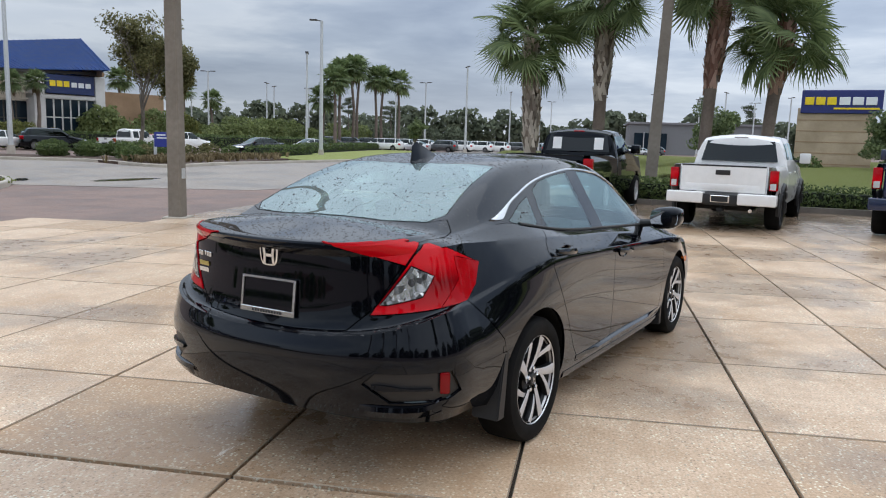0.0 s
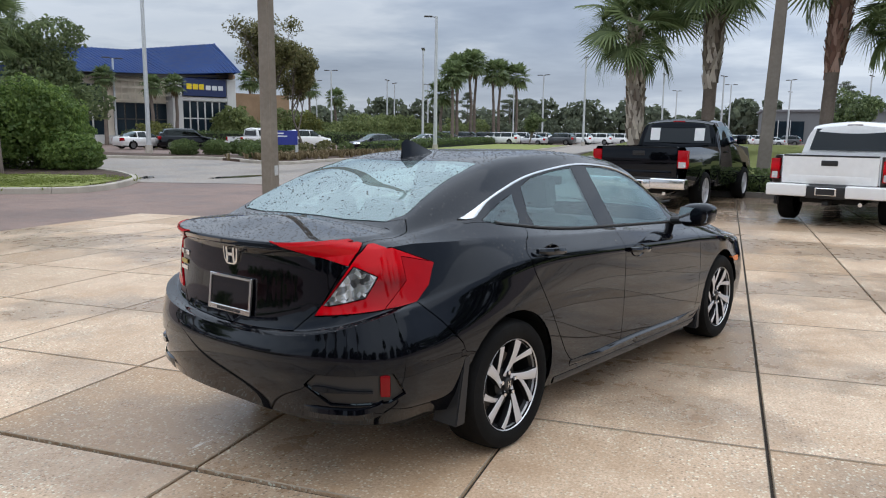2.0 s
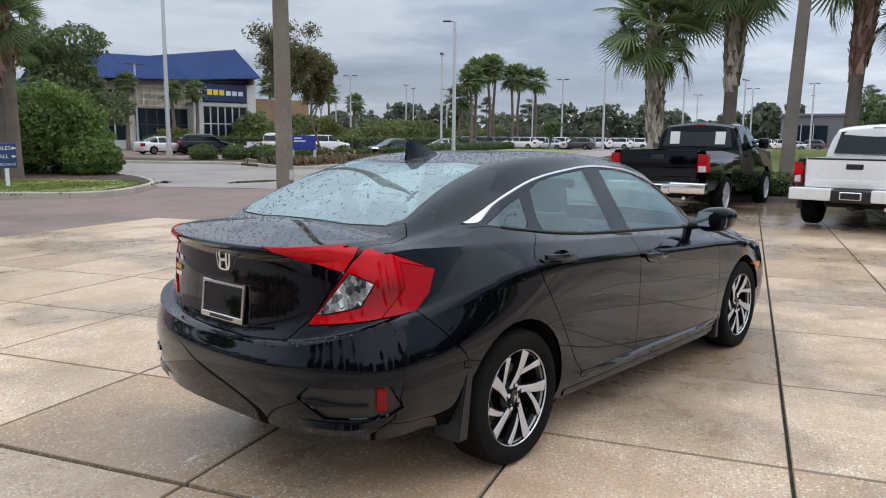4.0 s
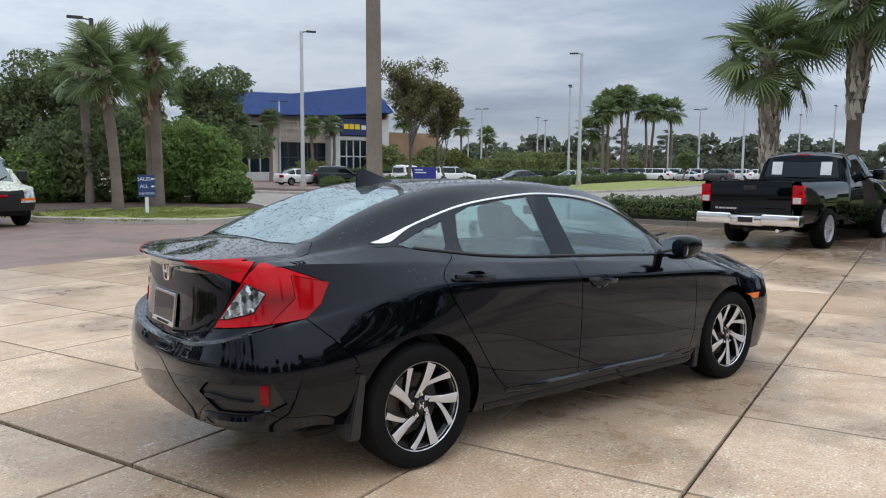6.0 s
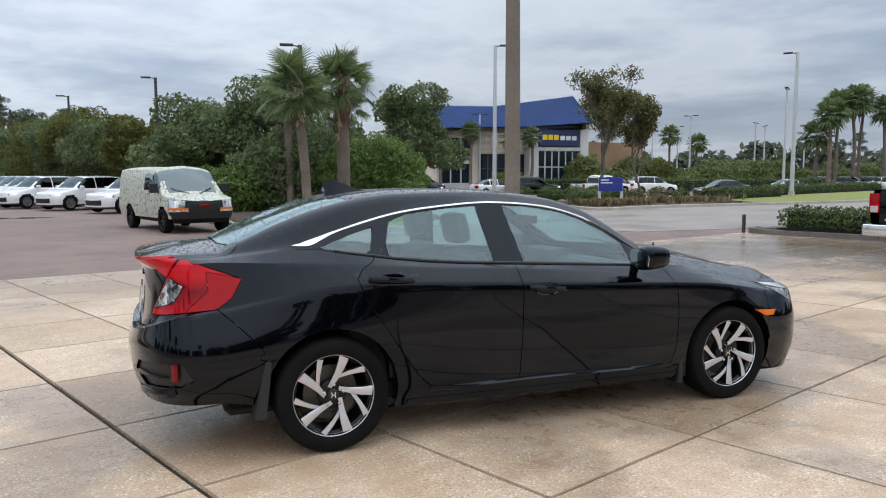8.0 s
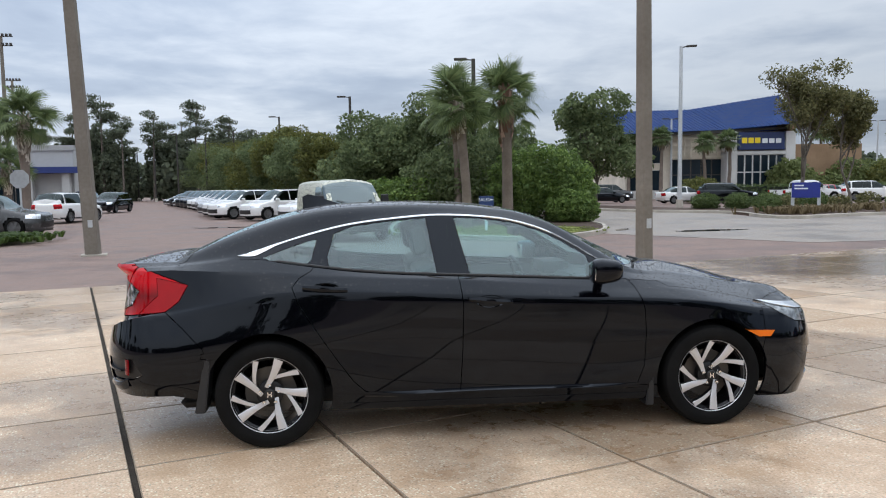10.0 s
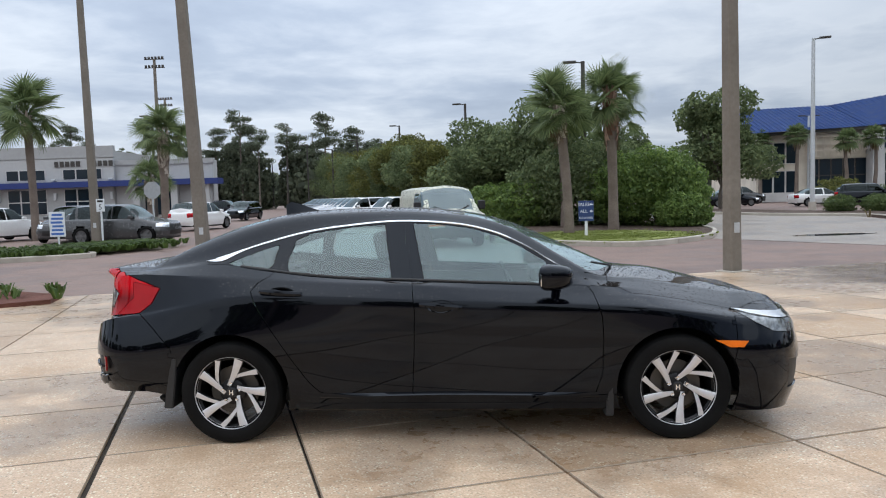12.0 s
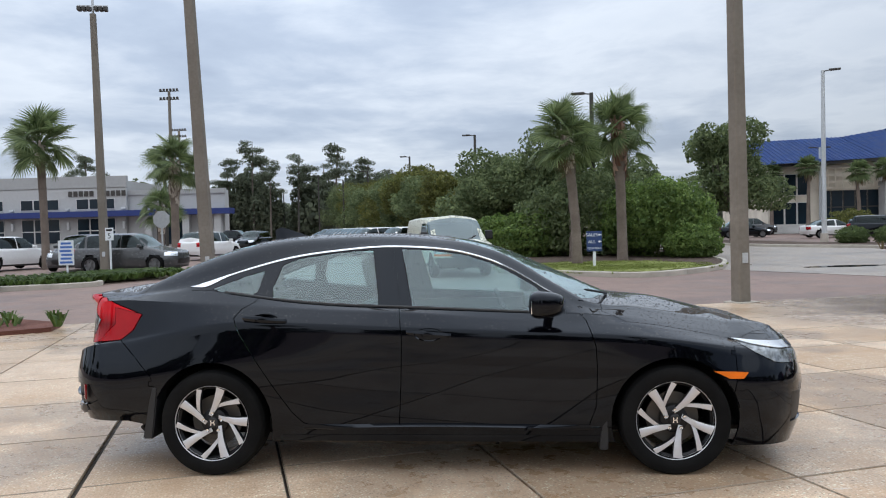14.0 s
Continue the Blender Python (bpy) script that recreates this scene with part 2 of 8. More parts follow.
_b.inputs["Coat Roughness"].default_value = 0.03
M_TRIM = plain("black_plastic", (0.012, 0.012, 0.013), 0.45)
M_DARK = plain("dark_underbody", (0.006, 0.006, 0.006), 0.8)
M_RUBBER = speckled("tyre_rubber", (0.005, 0.005, 0.005), (0.010, 0.010, 0.010), 0.8, 60, 0.15, 0.001)
M_RUBBER.node_tree.nodes["Principled BSDF"].inputs["Specular IOR Level"].default_value = 0.12
M_CHROME = plain("chrome", (0.82, 0.83, 0.84), 0.12, 1.0, vary=0.04)
M_ALLOY = plain("machined_alloy", (0.62, 0.62, 0.635), 0.38, 0.6, vary=0.03, scale=12)
M_RIMDARK = plain("dark_rim_paint", (0.008, 0.008, 0.009), 0.35, spec=0.3)
M_GLASS = pane_glass("car_window_glass", (0.66, 0.90, 0.91), base=0.11)
M_SCREEN = pane_glass("rain_filmed_screen_glass", (0.72, 0.86, 0.85), base=0.13, film=0.35)
M_GLASSDARK = pane_glass("tinted_car_glass", (0.10, 0.125, 0.125), base=0.03)
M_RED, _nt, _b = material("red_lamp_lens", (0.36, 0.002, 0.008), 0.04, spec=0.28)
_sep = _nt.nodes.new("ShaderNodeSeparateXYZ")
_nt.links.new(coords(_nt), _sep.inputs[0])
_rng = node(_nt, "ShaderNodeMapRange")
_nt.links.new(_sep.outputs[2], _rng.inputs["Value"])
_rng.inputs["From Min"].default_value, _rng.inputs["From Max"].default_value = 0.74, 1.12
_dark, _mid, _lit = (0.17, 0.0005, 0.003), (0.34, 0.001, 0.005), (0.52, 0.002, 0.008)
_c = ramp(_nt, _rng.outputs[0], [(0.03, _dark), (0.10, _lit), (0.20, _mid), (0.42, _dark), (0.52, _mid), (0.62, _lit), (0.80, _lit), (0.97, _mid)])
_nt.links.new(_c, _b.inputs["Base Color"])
M_LENS, _nt, _b = material("clear_lamp_lens", (0.24, 0.25, 0.26), 0.10, 0.8, spec=0.7)
_v = node(_nt, "ShaderNodeTexVoronoi", Scale=46.0)
_nt.links.new(coords(_nt), _v.inputs["Vector"])
_v2 = _nt.nodes.new("ShaderNodeSeparateColor")
_nt.links.new(_v.outputs["Color"], _v2.inputs[0])
_nt.links.new(ramp(_nt, _v2.outputs[0], [(0.2, (0.08, 0.08, 0.085)), (0.5, (0.42, 0.43, 0.44)), (0.75, (0.90, 0.91, 0.92))]), _b.inputs["Base Color"])
bump(_nt, _b, _v2.outputs[1], 0.5, 0.004)
M_HEAD = plain("clear_headlamp_lens", (0.30, 0.32, 0.33), 0.10, 0.6, spec=0.8, vary=0.7, scale=34)
M_REDDARK = plain("deep_red_lens", (0.34, 0.001, 0.005), 0.05, spec=0.28)
M_AMBER = plain("amber_lens", (0.75, 0.16, 0.01), 0.2)
M_WHITEPAINT = plain("white_car_paint", (0.78, 0.78, 0.77), 0.15, coat=0.4, vary=0.04)
M_GREYPAINT = plain("grey_car_paint", (0.075, 0.077, 0.08), 0.25, 0.3, coat=0.4, vary=0.06)
M_RIMGREY = plain("grey_rim_paint", (0.20, 0.20, 0.205), 0.4, 0.5)
M_SILVERPAINT = plain("silver_car_paint", (0.55, 0.56, 0.57), 0.25, 0.3, coat=0.4, vary=0.05)
M_REDPAINT = plain("red_car_paint", (0.45, 0.02, 0.03), 0.2, coat=0.5)
M_BLUEPAINT = plain("dark_blue_car_paint", (0.012, 0.022, 0.06), 0.2, coat=0.5)
M_SEAT = speckled("grey_seat_cloth", (0.06, 0.06, 0.06), (0.09, 0.09, 0.09), 0.95, 80, 0.2, 0.001)
M_WHITE = plain("white_paper", (0.8, 0.8, 0.78), 0.7, vary=0.05)


# ---------------------------------------------------------------- ground
FALL = math.tan(radians(0.9))


def ground_z(y):
    return -FALL * min(max(y, -14.0), 12.0)


def cement(name, a, b, c, rough, scale=1.0, chips=0.6, wet=0.6, scuffs=True, soaks=()):
    """Worn concrete: grain, pale aggregate chips, brown stains, damp patches, scuffs."""
    m, nt, bs = material(name, a, rough, spec=0.4)
    geo = coords(nt)
    info = nt.nodes.new("ShaderNodeObjectInfo")
    agg = node(nt, "ShaderNodeTexVoronoi", Scale=62.0 * scale, Randomness=1.0)
    nt.links.new(geo, agg.inputs["Vector"])
    pick = nt.nodes.new("ShaderNodeSeparateColor")
    nt.links.new(agg.outputs["Color"], pick.inputs[0])
    fine, mid = noised(nt, geo, 70 * scale, 5, 0.65), noised(nt, geo, 5.5 * scale, 6, 0.65)
    blot, broad_, worn = noised(nt, geo, 1.3, 6, 0.62), noised(nt, geo, 0.42, 5, 0.6), noised(nt, geo, 0.75, 3, 0.6)
    stretch = nt.nodes.new("ShaderNodeMapping")
    stretch.inputs["Scale"].default_value = (0.5, 2.6, 1.0)
    stretch.inputs["Rotation"].default_value = (0, 0, radians(24))
    nt.links.new(geo, stretch.inputs["Vector"])
    streak = noised(nt, stretch.outputs[0], 1.6, 6, 0.65)
    col = mixed(nt, ramp(nt, fine, [(0.38, 0.0), (0.62, 1.0)]), a, b)
    # tone of each slab
    col = mixed(nt, 1.0, col, ramp(nt, info.outputs["Random"], [(0.0, (0.72, 0.64, 0.55)), (0.45, (0.93, 0.885, 0.84)), (1.0, (1.08, 1.06, 1.05))]), "MULTIPLY")
    # exposed chips where the skin has worn away
    bare = ramp(nt, worn, [(0.34, 0.35 * chips), (0.58, chips)])
    core = ramp(nt, agg.outputs["Distance"], [(0.28, 1.0), (0.50, 0.0)])
    pale = mixed(nt, 1.0, mixed(nt, 1.0, ramp(nt, pick.outputs[0], [(0.60, 0.0), (0.66, 1.0)]), core, "MULTIPLY"), bare, "MULTIPLY")
    dark = mixed(nt, 1.0, ramp(nt, pick.outputs[1], [(0.20, 1.0), (0.26, 0.0)]), mixed(nt, 1.0, core, bare, "MULTIPLY"), "MULTIPLY")
    col = mixed(nt, pale, col, tuple(min(1.75 * v, 0.92) for v in b))
    col = mixed(nt, dark, col, tuple(0.45 * v for v in a))
    # stains
    col = mixed(nt, ramp(nt, mid, [(0.46, 0.0), (0.72, 0.5)]), col, c)
    col = mixed(nt, ramp(nt, blot, [(0.45, 0.0), (0.66, 0.5)]), col, c)
    col = mixed(nt, ramp(nt, streak, [(0.56, 0.0), (0.78, 0.4)]), col, tuple(0.7 * v for v in c))
    # damp
    damp = ramp(nt, broad_, [(0.49, 0.0), (0.57, wet)])
    for soak in soaks:
        # a large patch that has stayed wet
        far = nt.nodes.new("ShaderNodeVectorMath")
        far.operation = "DISTANCE"
        nt.links.new(geo, far.inputs[0])
        far.inputs[1].default_value = (soak[0], soak[1], 0)
        edge = nt.nodes.new("ShaderNodeMath")
        edge.operation = "MULTIPLY_ADD"
        nt.links.new(worn, edge.inputs[0])
        edge.inputs[1].default_value = soak[2] * 0.9
        nt.links.new(far.outputs["Value"], edge.inputs[2])
        span = node(nt, "ShaderNodeMapRange")
        nt.links.new(edge.outputs[0], span.inputs["Value"])
        span.inputs["From Min"].default_value, span.inputs["From Max"].default_value = soak[2] * 0.75, soak[2] * 1.45
        span.inputs["To Min"].default_value, span.inputs["To Max"].default_value = soak[3], 0.0
        damp = mixed(nt, 1.0, damp, span.outputs[0], "LIGHTEN")
    col = mixed(nt, damp, col, mixed(nt, 1.0, col, (0.43, 0.43, 0.45), "MULTIPLY"))
    if scuffs:
        sc = mixed(nt, 1.0, ramp(nt, noised(nt, stretch.outputs[0], 3.2, 7, 0.7), [(0.635, 0.0), (0.665, 0.8)]), ramp(nt, worn, [(0.50, 0.0), (0.56, 1.0)]), "MULTIPLY")
        col = mixed(nt, sc, col, (0.66, 0.62, 0.56))
    nt.links.new(col, bs.inputs["Base Color"])
    dry = ramp(nt, mid, [(0.3, min(rough + 0.22, 1.0)), (0.7, rough)])
    nt.links.new(mixed(nt, damp, dry, max(rough - 0.22, 0.08)), bs.inputs["Roughness"])
    bump(nt, bs, mixed(nt, 0.6, fine, agg.outputs["Distance"]), 0.35, 0.003)
    return m


M_CONCRETE = cement("tan_aggregate_concrete", (0.53, 0.385, 0.258), (0.75, 0.585, 0.430), (0.40, 0.240, 0.125), 0.36, chips=1.0, wet=0.55, soaks=((11.0, 5.2, 5.6, 1.0), (14.5, 3.0, 7.5, 1.0), (13.8, -3.5, 7.0, 1.0), (14.5, -10.0, 8.0, 1.0), (-0.6, -0.4, 3.0, 0.08), (-0.5, 9.5, 4.6, 0.45), (-6.0, 4.5, 3.4, 0.35)))
M_EDGE = speckled("worn_slab_edge", (0.17, 0.13, 0.09), (0.38, 0.32, 0.25), 0.85, 40, 0.4, 0.004, stains=(0.34, 0.27, 0.19))
M_ASPHALT = cement("worn_asphalt", (0.208, 0.145, 0.122), (0.295, 0.215, 0.185), (0.16, 0.115, 0.10), 0.62, 0.8, 0.4, 0.4, False)
M_ROAD = cement("pale_road", (0.36, 0.34, 0.325), (0.46, 0.44, 0.425), (0.29, 0.275, 0.265), 0.5, 0.8, 0.4, 0.5, False)
M_JOINT = speckled("joint_grit", (0.014, 0.011, 0.008), (0.07, 0.055, 0.04), 0.95, 90, 0.8, 0.01)

bm = bmesh.new()
cols = [-2500, -60, 0, 60, 2500]
rows_y = [-2500, -14, 12, 60, 2500]
grid = [[bm.verts.new((x, y, ground_z(y) - 0.03)) for x in cols] for y in rows_y]
for j in range(4):
    for i in range(4):
        bm.faces.new((grid[j][i], grid[j][i + 1], grid[j + 1][i + 1], grid[j + 1][i]))
ground = tagged(new("ground", mesh_of("ground", bm, M_ASPHALT, False)), "damp worn brown-grey asphalt ground reaching the horizon", "ground", kind="structure")

# apron of tan concrete slabs, each with its own edges; joints run square to one another
TURN_A = radians(19.7)
U_LINES = [-9.4, -7.6, -5.7, -3.92, -2.31, -1.16, 0.12, 1.58, 2.86, 4.2, 5.6, 7.0, 8.4, 9.8, 11.2, 12.6, 14.0, 15.4, 16.8, 18.2, 19.6]
V_LINES = [-9.0, -7.6, -6.2, -4.95, -3.75, -2.62, -1.53, -0.31, 0.92, 2.29, 3.66, 5.05, 6.4, 7.4, 8.6, 9.75]
pavement = tagged(new("pavement"), "damp tan concrete apron of sawn square slabs", "pavement", kind="structure")
pavement.matrix_local = APRON @ pose(0, 0, 0, 0, 0, 19.7)
bm = bmesh.new()
box(bm, U_LINES[0], U_LINES[-1], V_LINES[0], V_LINES[-3], -0.030, -0.021)
box(bm, U_LINES[0], U_LINES[11], V_LINES[-3], V_LINES[-1], -0.030, -0.021)
part("joint_bed", bm, M_JOINT, pavement, smooth=False)
for i in range(len(U_LINES) - 1):
    for j in range(len(V_LINES) - 1):
        if i > 10 and j > 12:
            continue
        g = 0.009 if i == 3 else 0.0
        u0, u1, v0, v1 = U_LINES[i] + 0.0085, U_LINES[i + 1] - 0.0085 - g, V_LINES[j] + 0.0085, V_LINES[j + 1] - 0.0085
        if i == 4:
            u0 += 0.009
        bm = bmesh.new()
        box(bm, u0, u1, v0, v1, -0.026, random.uniform(-0.0015, 0.0))
        top = [e for e in bm.edges if all(v.co.z > -0.01 for v in e.verts)]
        rim = bmesh.ops.bevel(bm, geom=top, offset=0.004, segments=1, affect="EDGES")
        for fc in rim["faces"]:
            fc.material_index = 1
        part("slab", bm, [M_CONCRETE, M_EDGE], pavement, smooth=False)

# ---------------------------------------------------------------- the black saloon
civic = empty("saloon_car", APRON, "glossy black four-door saloon car beaded with rain on concrete", "car")

# guide curves, bottom to top: rear x, front x, height at the rear and front middle, half width and height along x, corner exponents, crease
GUIDES = [
    (-2.26, 2.10, 0.335, 0.13, [(-1.9, 0.74), (0, 0.78), (1.75, 0.72)], [(-1.9, 0.318), (-1.72, 0.28), (-1.5, 0.20), (0, 0.16), (1.75, 0.15)], 3.0, 2.6, True),
    (-2.325, 2.17, 0.325, 0.125, [(-1.9, 0.80), (-0.9, 0.83), (0.9, 0.845), (1.75, 0.80)], [(-1.9, 0.318), (-1.72, 0.282), (-1.5, 0.22), (0, 0.195), (1.0, 0.185), (1.75, 0.15)], 3.0, 2.6, True),
    (-2.365, 2.235, 0.46, 0.28, [(-1.9, 0.845), (-0.9, 0.862), (0, 0.866), (0.9, 0.87), (1.75, 0.84)], [(-1.9, 0.41), (-0.9, 0.31), (0, 0.305), (0.9, 0.29), (1.75, 0.30)], 3.0, 2.5, False),
    (-2.375, 2.255, 0.58, 0.46, [(-1.9, 0.855), (-1.35, 0.888), (-0.6, 0.876), (0, 0.874), (0.9, 0.882), (1.35, 0.89), (1.75, 0.855)], [(-1.9, 0.60), (0, 0.58), (1.75, 0.52)], 2.9, 2.4, False),
    (-2.35, 2.225, 0.655, 0.60, [(-1.9, 0.80), (-1.35, 0.862), (-0.6, 0.872), (0, 0.87), (0.9, 0.878), (1.35, 0.88), (1.75, 0.815)], [(-1.9, 0.79), (-1.5, 0.865), (-1.14, 0.895), (-0.22, 0.853), (0.4, 0.82), (1.2, 0.775), (1.75, 0.69)], 3.2, 2.4, True),
    (-2.305, 2.215, 0.672, 0.62, [(-1.9, 0.785), (-1.35, 0.856), (-0.6, 0.866), (0, 0.864), (0.9, 0.872), (1.35, 0.873), (1.75, 0.80)], [(-1.9, 0.815), (-1.5, 0.885), (-1.14, 0.913), (-0.22, 0.871), (0.4, 0.838), (1.2, 0.793), (1.75, 0.71)], 2.7, 2.4, False),
    (-2.272, 2.19, 0.985, 0.665, [(-1.9, 0.735), (-1.25, 0.795), (-0.6, 0.805), (0, 0.808), (0.75, 0.812), (1.2, 0.80), (1.75, 0.72)], [(-1.9, 1.045), (-1.25, 1.01), (-0.6, 0.968), (-0.2, 0.95), (0.25, 0.912), (0.75, 0.875), (1.2, 0.842), (1.75, 0.735)], 2.7, 2.4, True),
    (-2.315, 2.17, 1.024, 0.70, [(-1.9, 0.69), (-1.45, 0.705), (-1.2, 0.74), (-0.6, 0.765), (0, 0.768), (0.62, 0.768), (0.85, 0.76), (1.2, 0.72), (1.75, 0.64)], [(-1.9, 1.06), (-1.45, 1.095), (-1.2, 1.062), (-0.9, 1.02), (-0.6, 0.992), (-0.2, 0.97), (0.3, 0.942), (0.62, 0.925), (0.85, 0.918), (1.2, 0.875), (1.75, 0.77)], 2.9, 2.4, True),
    (-2.33, 2.15, 1.043, 0.72, [(-1.9, 0.65), (-1.52, 0.675), (-1.2, 0.64), (-0.9, 0.607), (-0.3, 0.585), (0.05, 0.592), (0.43, 0.63), (0.69, 0.68), (0.85, 0.69), (1.2, 0.62), (1.75, 0.56)], [(-1.9, 1.07), (-1.52, 1.118), (-1.2, 1.212), (-0.9, 1.285), (-0.6, 1.322), (-0.3, 1.338), (0.05, 1.312), (0.26, 1.263), (0.43, 1.192), (0.69, 1.035), (0.85, 0.955), (1.2, 0.91), (1.75, 0.80)], 3.2, 2.4, True),
    (-2.325, 2.14, 1.052, 0.73, [(-1.9, 0.60), (-1.58, 0.555), (-1.2, 0.53), (-0.9, 0.51), (-0.3, 0.495), (0.1, 0.50), (0.43, 0.545), (0.7, 0.60), (0.9, 0.63), (1.2, 0.54), (1.75, 0.46)], [(-1.9, 1.085), (-1.78, 1.143), (-1.58, 1.230), (-1.35, 1.308), (-1.1, 1.366), (-0.85, 1.393), (-0.3, 1.398), (0.1, 1.36), (0.26, 1.322), (0.43, 1.255), (0.7, 1.09), (0.88, 0.985), (1.0, 0.955), (1.2, 0.935), (1.75, 0.83)], 3.6, 2.4, False),
    (-2.30, 2.12, 1.059, 0.735, [(-1.9, 0.0), (1.75, 0.0)], [(-2.1, 1.092), (-1.93, 1.115), (-1.82, 1.155), (-1.58, 1.252), (-1.25, 1.362), (-0.9, 1.411), (-0.55, 1.421), (-0.2, 1.412), (0.1, 1.378), (0.4, 1.30), (0.7, 1.17), (1.0, 1.03), (1.1, 0.99), (1.35, 0.962), (1.53, 0.925), (1.75, 0.862), (1.95, 0.785)], 2.0, 2.0, False),
]
N_CAP_R, N_SIDE, N_CAP_F, SUB = 26, 150, 22, 7
X_R, X_F = -1.9, 1.75


def guide_point(g, u):
    """u from 0 (rear middle) over 1 (rear corner) and 2 (front corner) to 3 (front middle)."""
    xr, xf, zr, zf, wk, zk, nr, nf, _ = g
    if u < 1:
        w, dr = keyed(wk, X_R), X_R - xr
        t = math.sin(u * math.pi / 2) ** 0.9
        x = xr + dr * (1 - max(1 - t ** nr, 0.0) ** (1 / nr))
        zc = keyed(zk, X_R)
        z = lerp(zr, zc, t * t * 0.55 + 0.45 * t ** 6)
        return Vector((x, w * t, z))
    if u <= 2:
        x = lerp(X_R, X_F, u - 1)
        return Vector((x, keyed(wk, x), keyed(zk, x)))
    w, df = keyed(wk, X_F), xf - X_F
    t = math.sin((3 - u) * math.pi / 2) ** 0.9
    x = xf - df * (1 - max(1 - t ** nf, 0.0) ** (1 / nf))
    z = lerp(zf, keyed(zk, X_F), t * t)
    if not wk[0][1]:
        z = lerp(zf, keyed(zk, X_F), (xf - x) / df)
    return Vector((x, w * t, z))


def skin_column(u):
    p = [guide_point(g, u) for g in GUIDES]
    out = []
    for i in range(len(p) - 1):
        h = (p[i + 1] - p[i])
        a = h if i == 0 or GUIDES[i][8] else (p[i + 1] - p[i - 1]) * (h.length / max((p[i + 1] - p[i]).length + (p[i] - p[i - 1]).length, 1e-6))
        if i + 2 >= len(p):
            b = Vector((h.x, h.y, 0)) if abs(h.y) > 0.05 else h
        else:
            b = h if GUIDES[i + 1][8] else (p[i + 2] - p[i]) * (h.length / max((p[i + 2] - p[i + 1]).length + h.length, 1e-6))
        for k in range(SUB):
            t = k / SUB
            t2, t3 = t * t, t * t * t
            out.append(p[i] * (2 * t3 - 3 * t2 + 1) + a * (t3 - 2 * t2 + t) + p[i + 1] * (3 * t2 - 2 * t3) + b * (t3 - t2))
    out.append(p[-1])
    return out


US = [k / N_CAP_R for k in range(N_CAP_R)] + [1 + k / N_SIDE for k in range(N_SIDE)] + [2 + k / N_CAP_F for k in range(N_CAP_F + 1)]
SKIN = [skin_column(u) for u in US]
ROWS_N = len(SKIN[0])


def full_skin():
    bm = bmesh.new()
    band = bm.faces.layers.int.new("band")
    vs = [[bm.verts.new(p) for p in col] for col in SKIN]
    for i in range(len(vs) - 1):
        for j in range(ROWS_N - 1):
            q = (vs[i][j], vs[i][j + 1], vs[i + 1][j + 1], vs[i + 1][j])
            try:
                fc = bm.faces.new(q)
                fc[band] = j // SUB
            except ValueError:
                pass
    bmesh.ops.remove_doubles(bm, verts=bm.verts, dist=0.0004)
    bmesh.ops.recalc_face_normals(bm, faces=bm.faces)
    if sum(fc.normal.dot(fc.calc_center_median() - Vector((0, 0, 0.6))) for fc in bm.faces) < 0:
        bmesh.ops.reverse_faces(bm, faces=bm.faces)
    return bm


AXES = {"xz": (0, 2, 1), "xy": (0, 1, 2), "yz": (1, 2, 0)}


def cut_line(bm, pts, plane, keep):
    """Cuts the faces that keep() takes along a line of points given in that plane."""
    a, b, c = AXES[plane]
    for (p0, p1), (q0, q1) in zip(pts, pts[1:]):
        d = Vector((q0 - p0, q1 - p1))
        length = d.length
        if length < 1e-6:
            continue
        d /= length
        geom = set()
        for fc in bm.faces:
            m = fc.calc_center_median()
            r = Vector((m[a] - p0, m[b] - p1))
            s = r.dot(d)
            if -0.03 < s < length + 0.03 and abs(r.x * d.y - r.y * d.x) < 0.06 and keep(fc, m):
                geom.add(fc)
        if geom:
            es = {e for fc in geom for e in fc.edges}
            vv = {v for fc in geom for v in fc.verts}
            co, no = [0, 0, 0], [0, 0, 0]
            co[a], co[b] = p0, p1
            no[a], no[b] = d.y, -d.x
            bmesh.ops.bisect_plane(bm, geom=list(geom | es | vv), dist=0.0005, plane_co=co, plane_no=no)


def inside(poly, x, y):
    r = False
    for (x0, y0), (x1, y1) in zip(poly, poly[1:] + poly[:1]):
        if (y0 > y) != (y1 > y) and x < (x1 - x0) * (y - y0) / (y1 - y0) + x0:
            r = not r
    return r


def arch(cx, cz, r, n=22, flat=1.0):
    return [(cx + r * math.cos(t), cz + r * flat * math.sin(t)) for t in (math.pi * 1.16 - k * math.pi * 1.32 / n for k in range(n + 1))]


ARCH_R, ARCH_F = arch(-1.35, 0.315, 0.362), arch(1.35, 0.31, 0.36)
REAR_DOOR = [(-0.99, 1.235), (-1.035, 1.16), (-1.06, 1.075), (-1.10, 1.02), (-1.165, 0.985), (-1.205, 0.935), (-1.17, 0.844), (-1.086, 0.709), (-0.955, 0.507), (-0.862, 0.375), (-0.80, 0.315), (-0.73, 0.292), (-0.231, 0.288), (-0.215, 0.528), (-0.205, 0.794), (-0.218, 0.927), (-0.242, 1.126), (-0.285, 1.36), (-0.9, 1.36)]
FRONT_DOOR = [(-0.285, 1.36), (-0.242, 1.126), (-0.218, 0.927), (-0.205, 0.794), (-0.215, 0.528), (-0.231, 0.288), (0.80, 0.262), (0.862, 0.285), (0.905, 0.40), (0.915, 0.60), (0.91, 0.74), (0.867, 0.88), (0.80, 0.955), (0.735, 1.03), (0.3, 1.36)]
QUARTER = [(-1.385, 1.100), (-1.19, 1.172), (-1.065, 1.205), (-1.095, 1.08), (-1.16, 1.035), (-1.25, 1.06)]
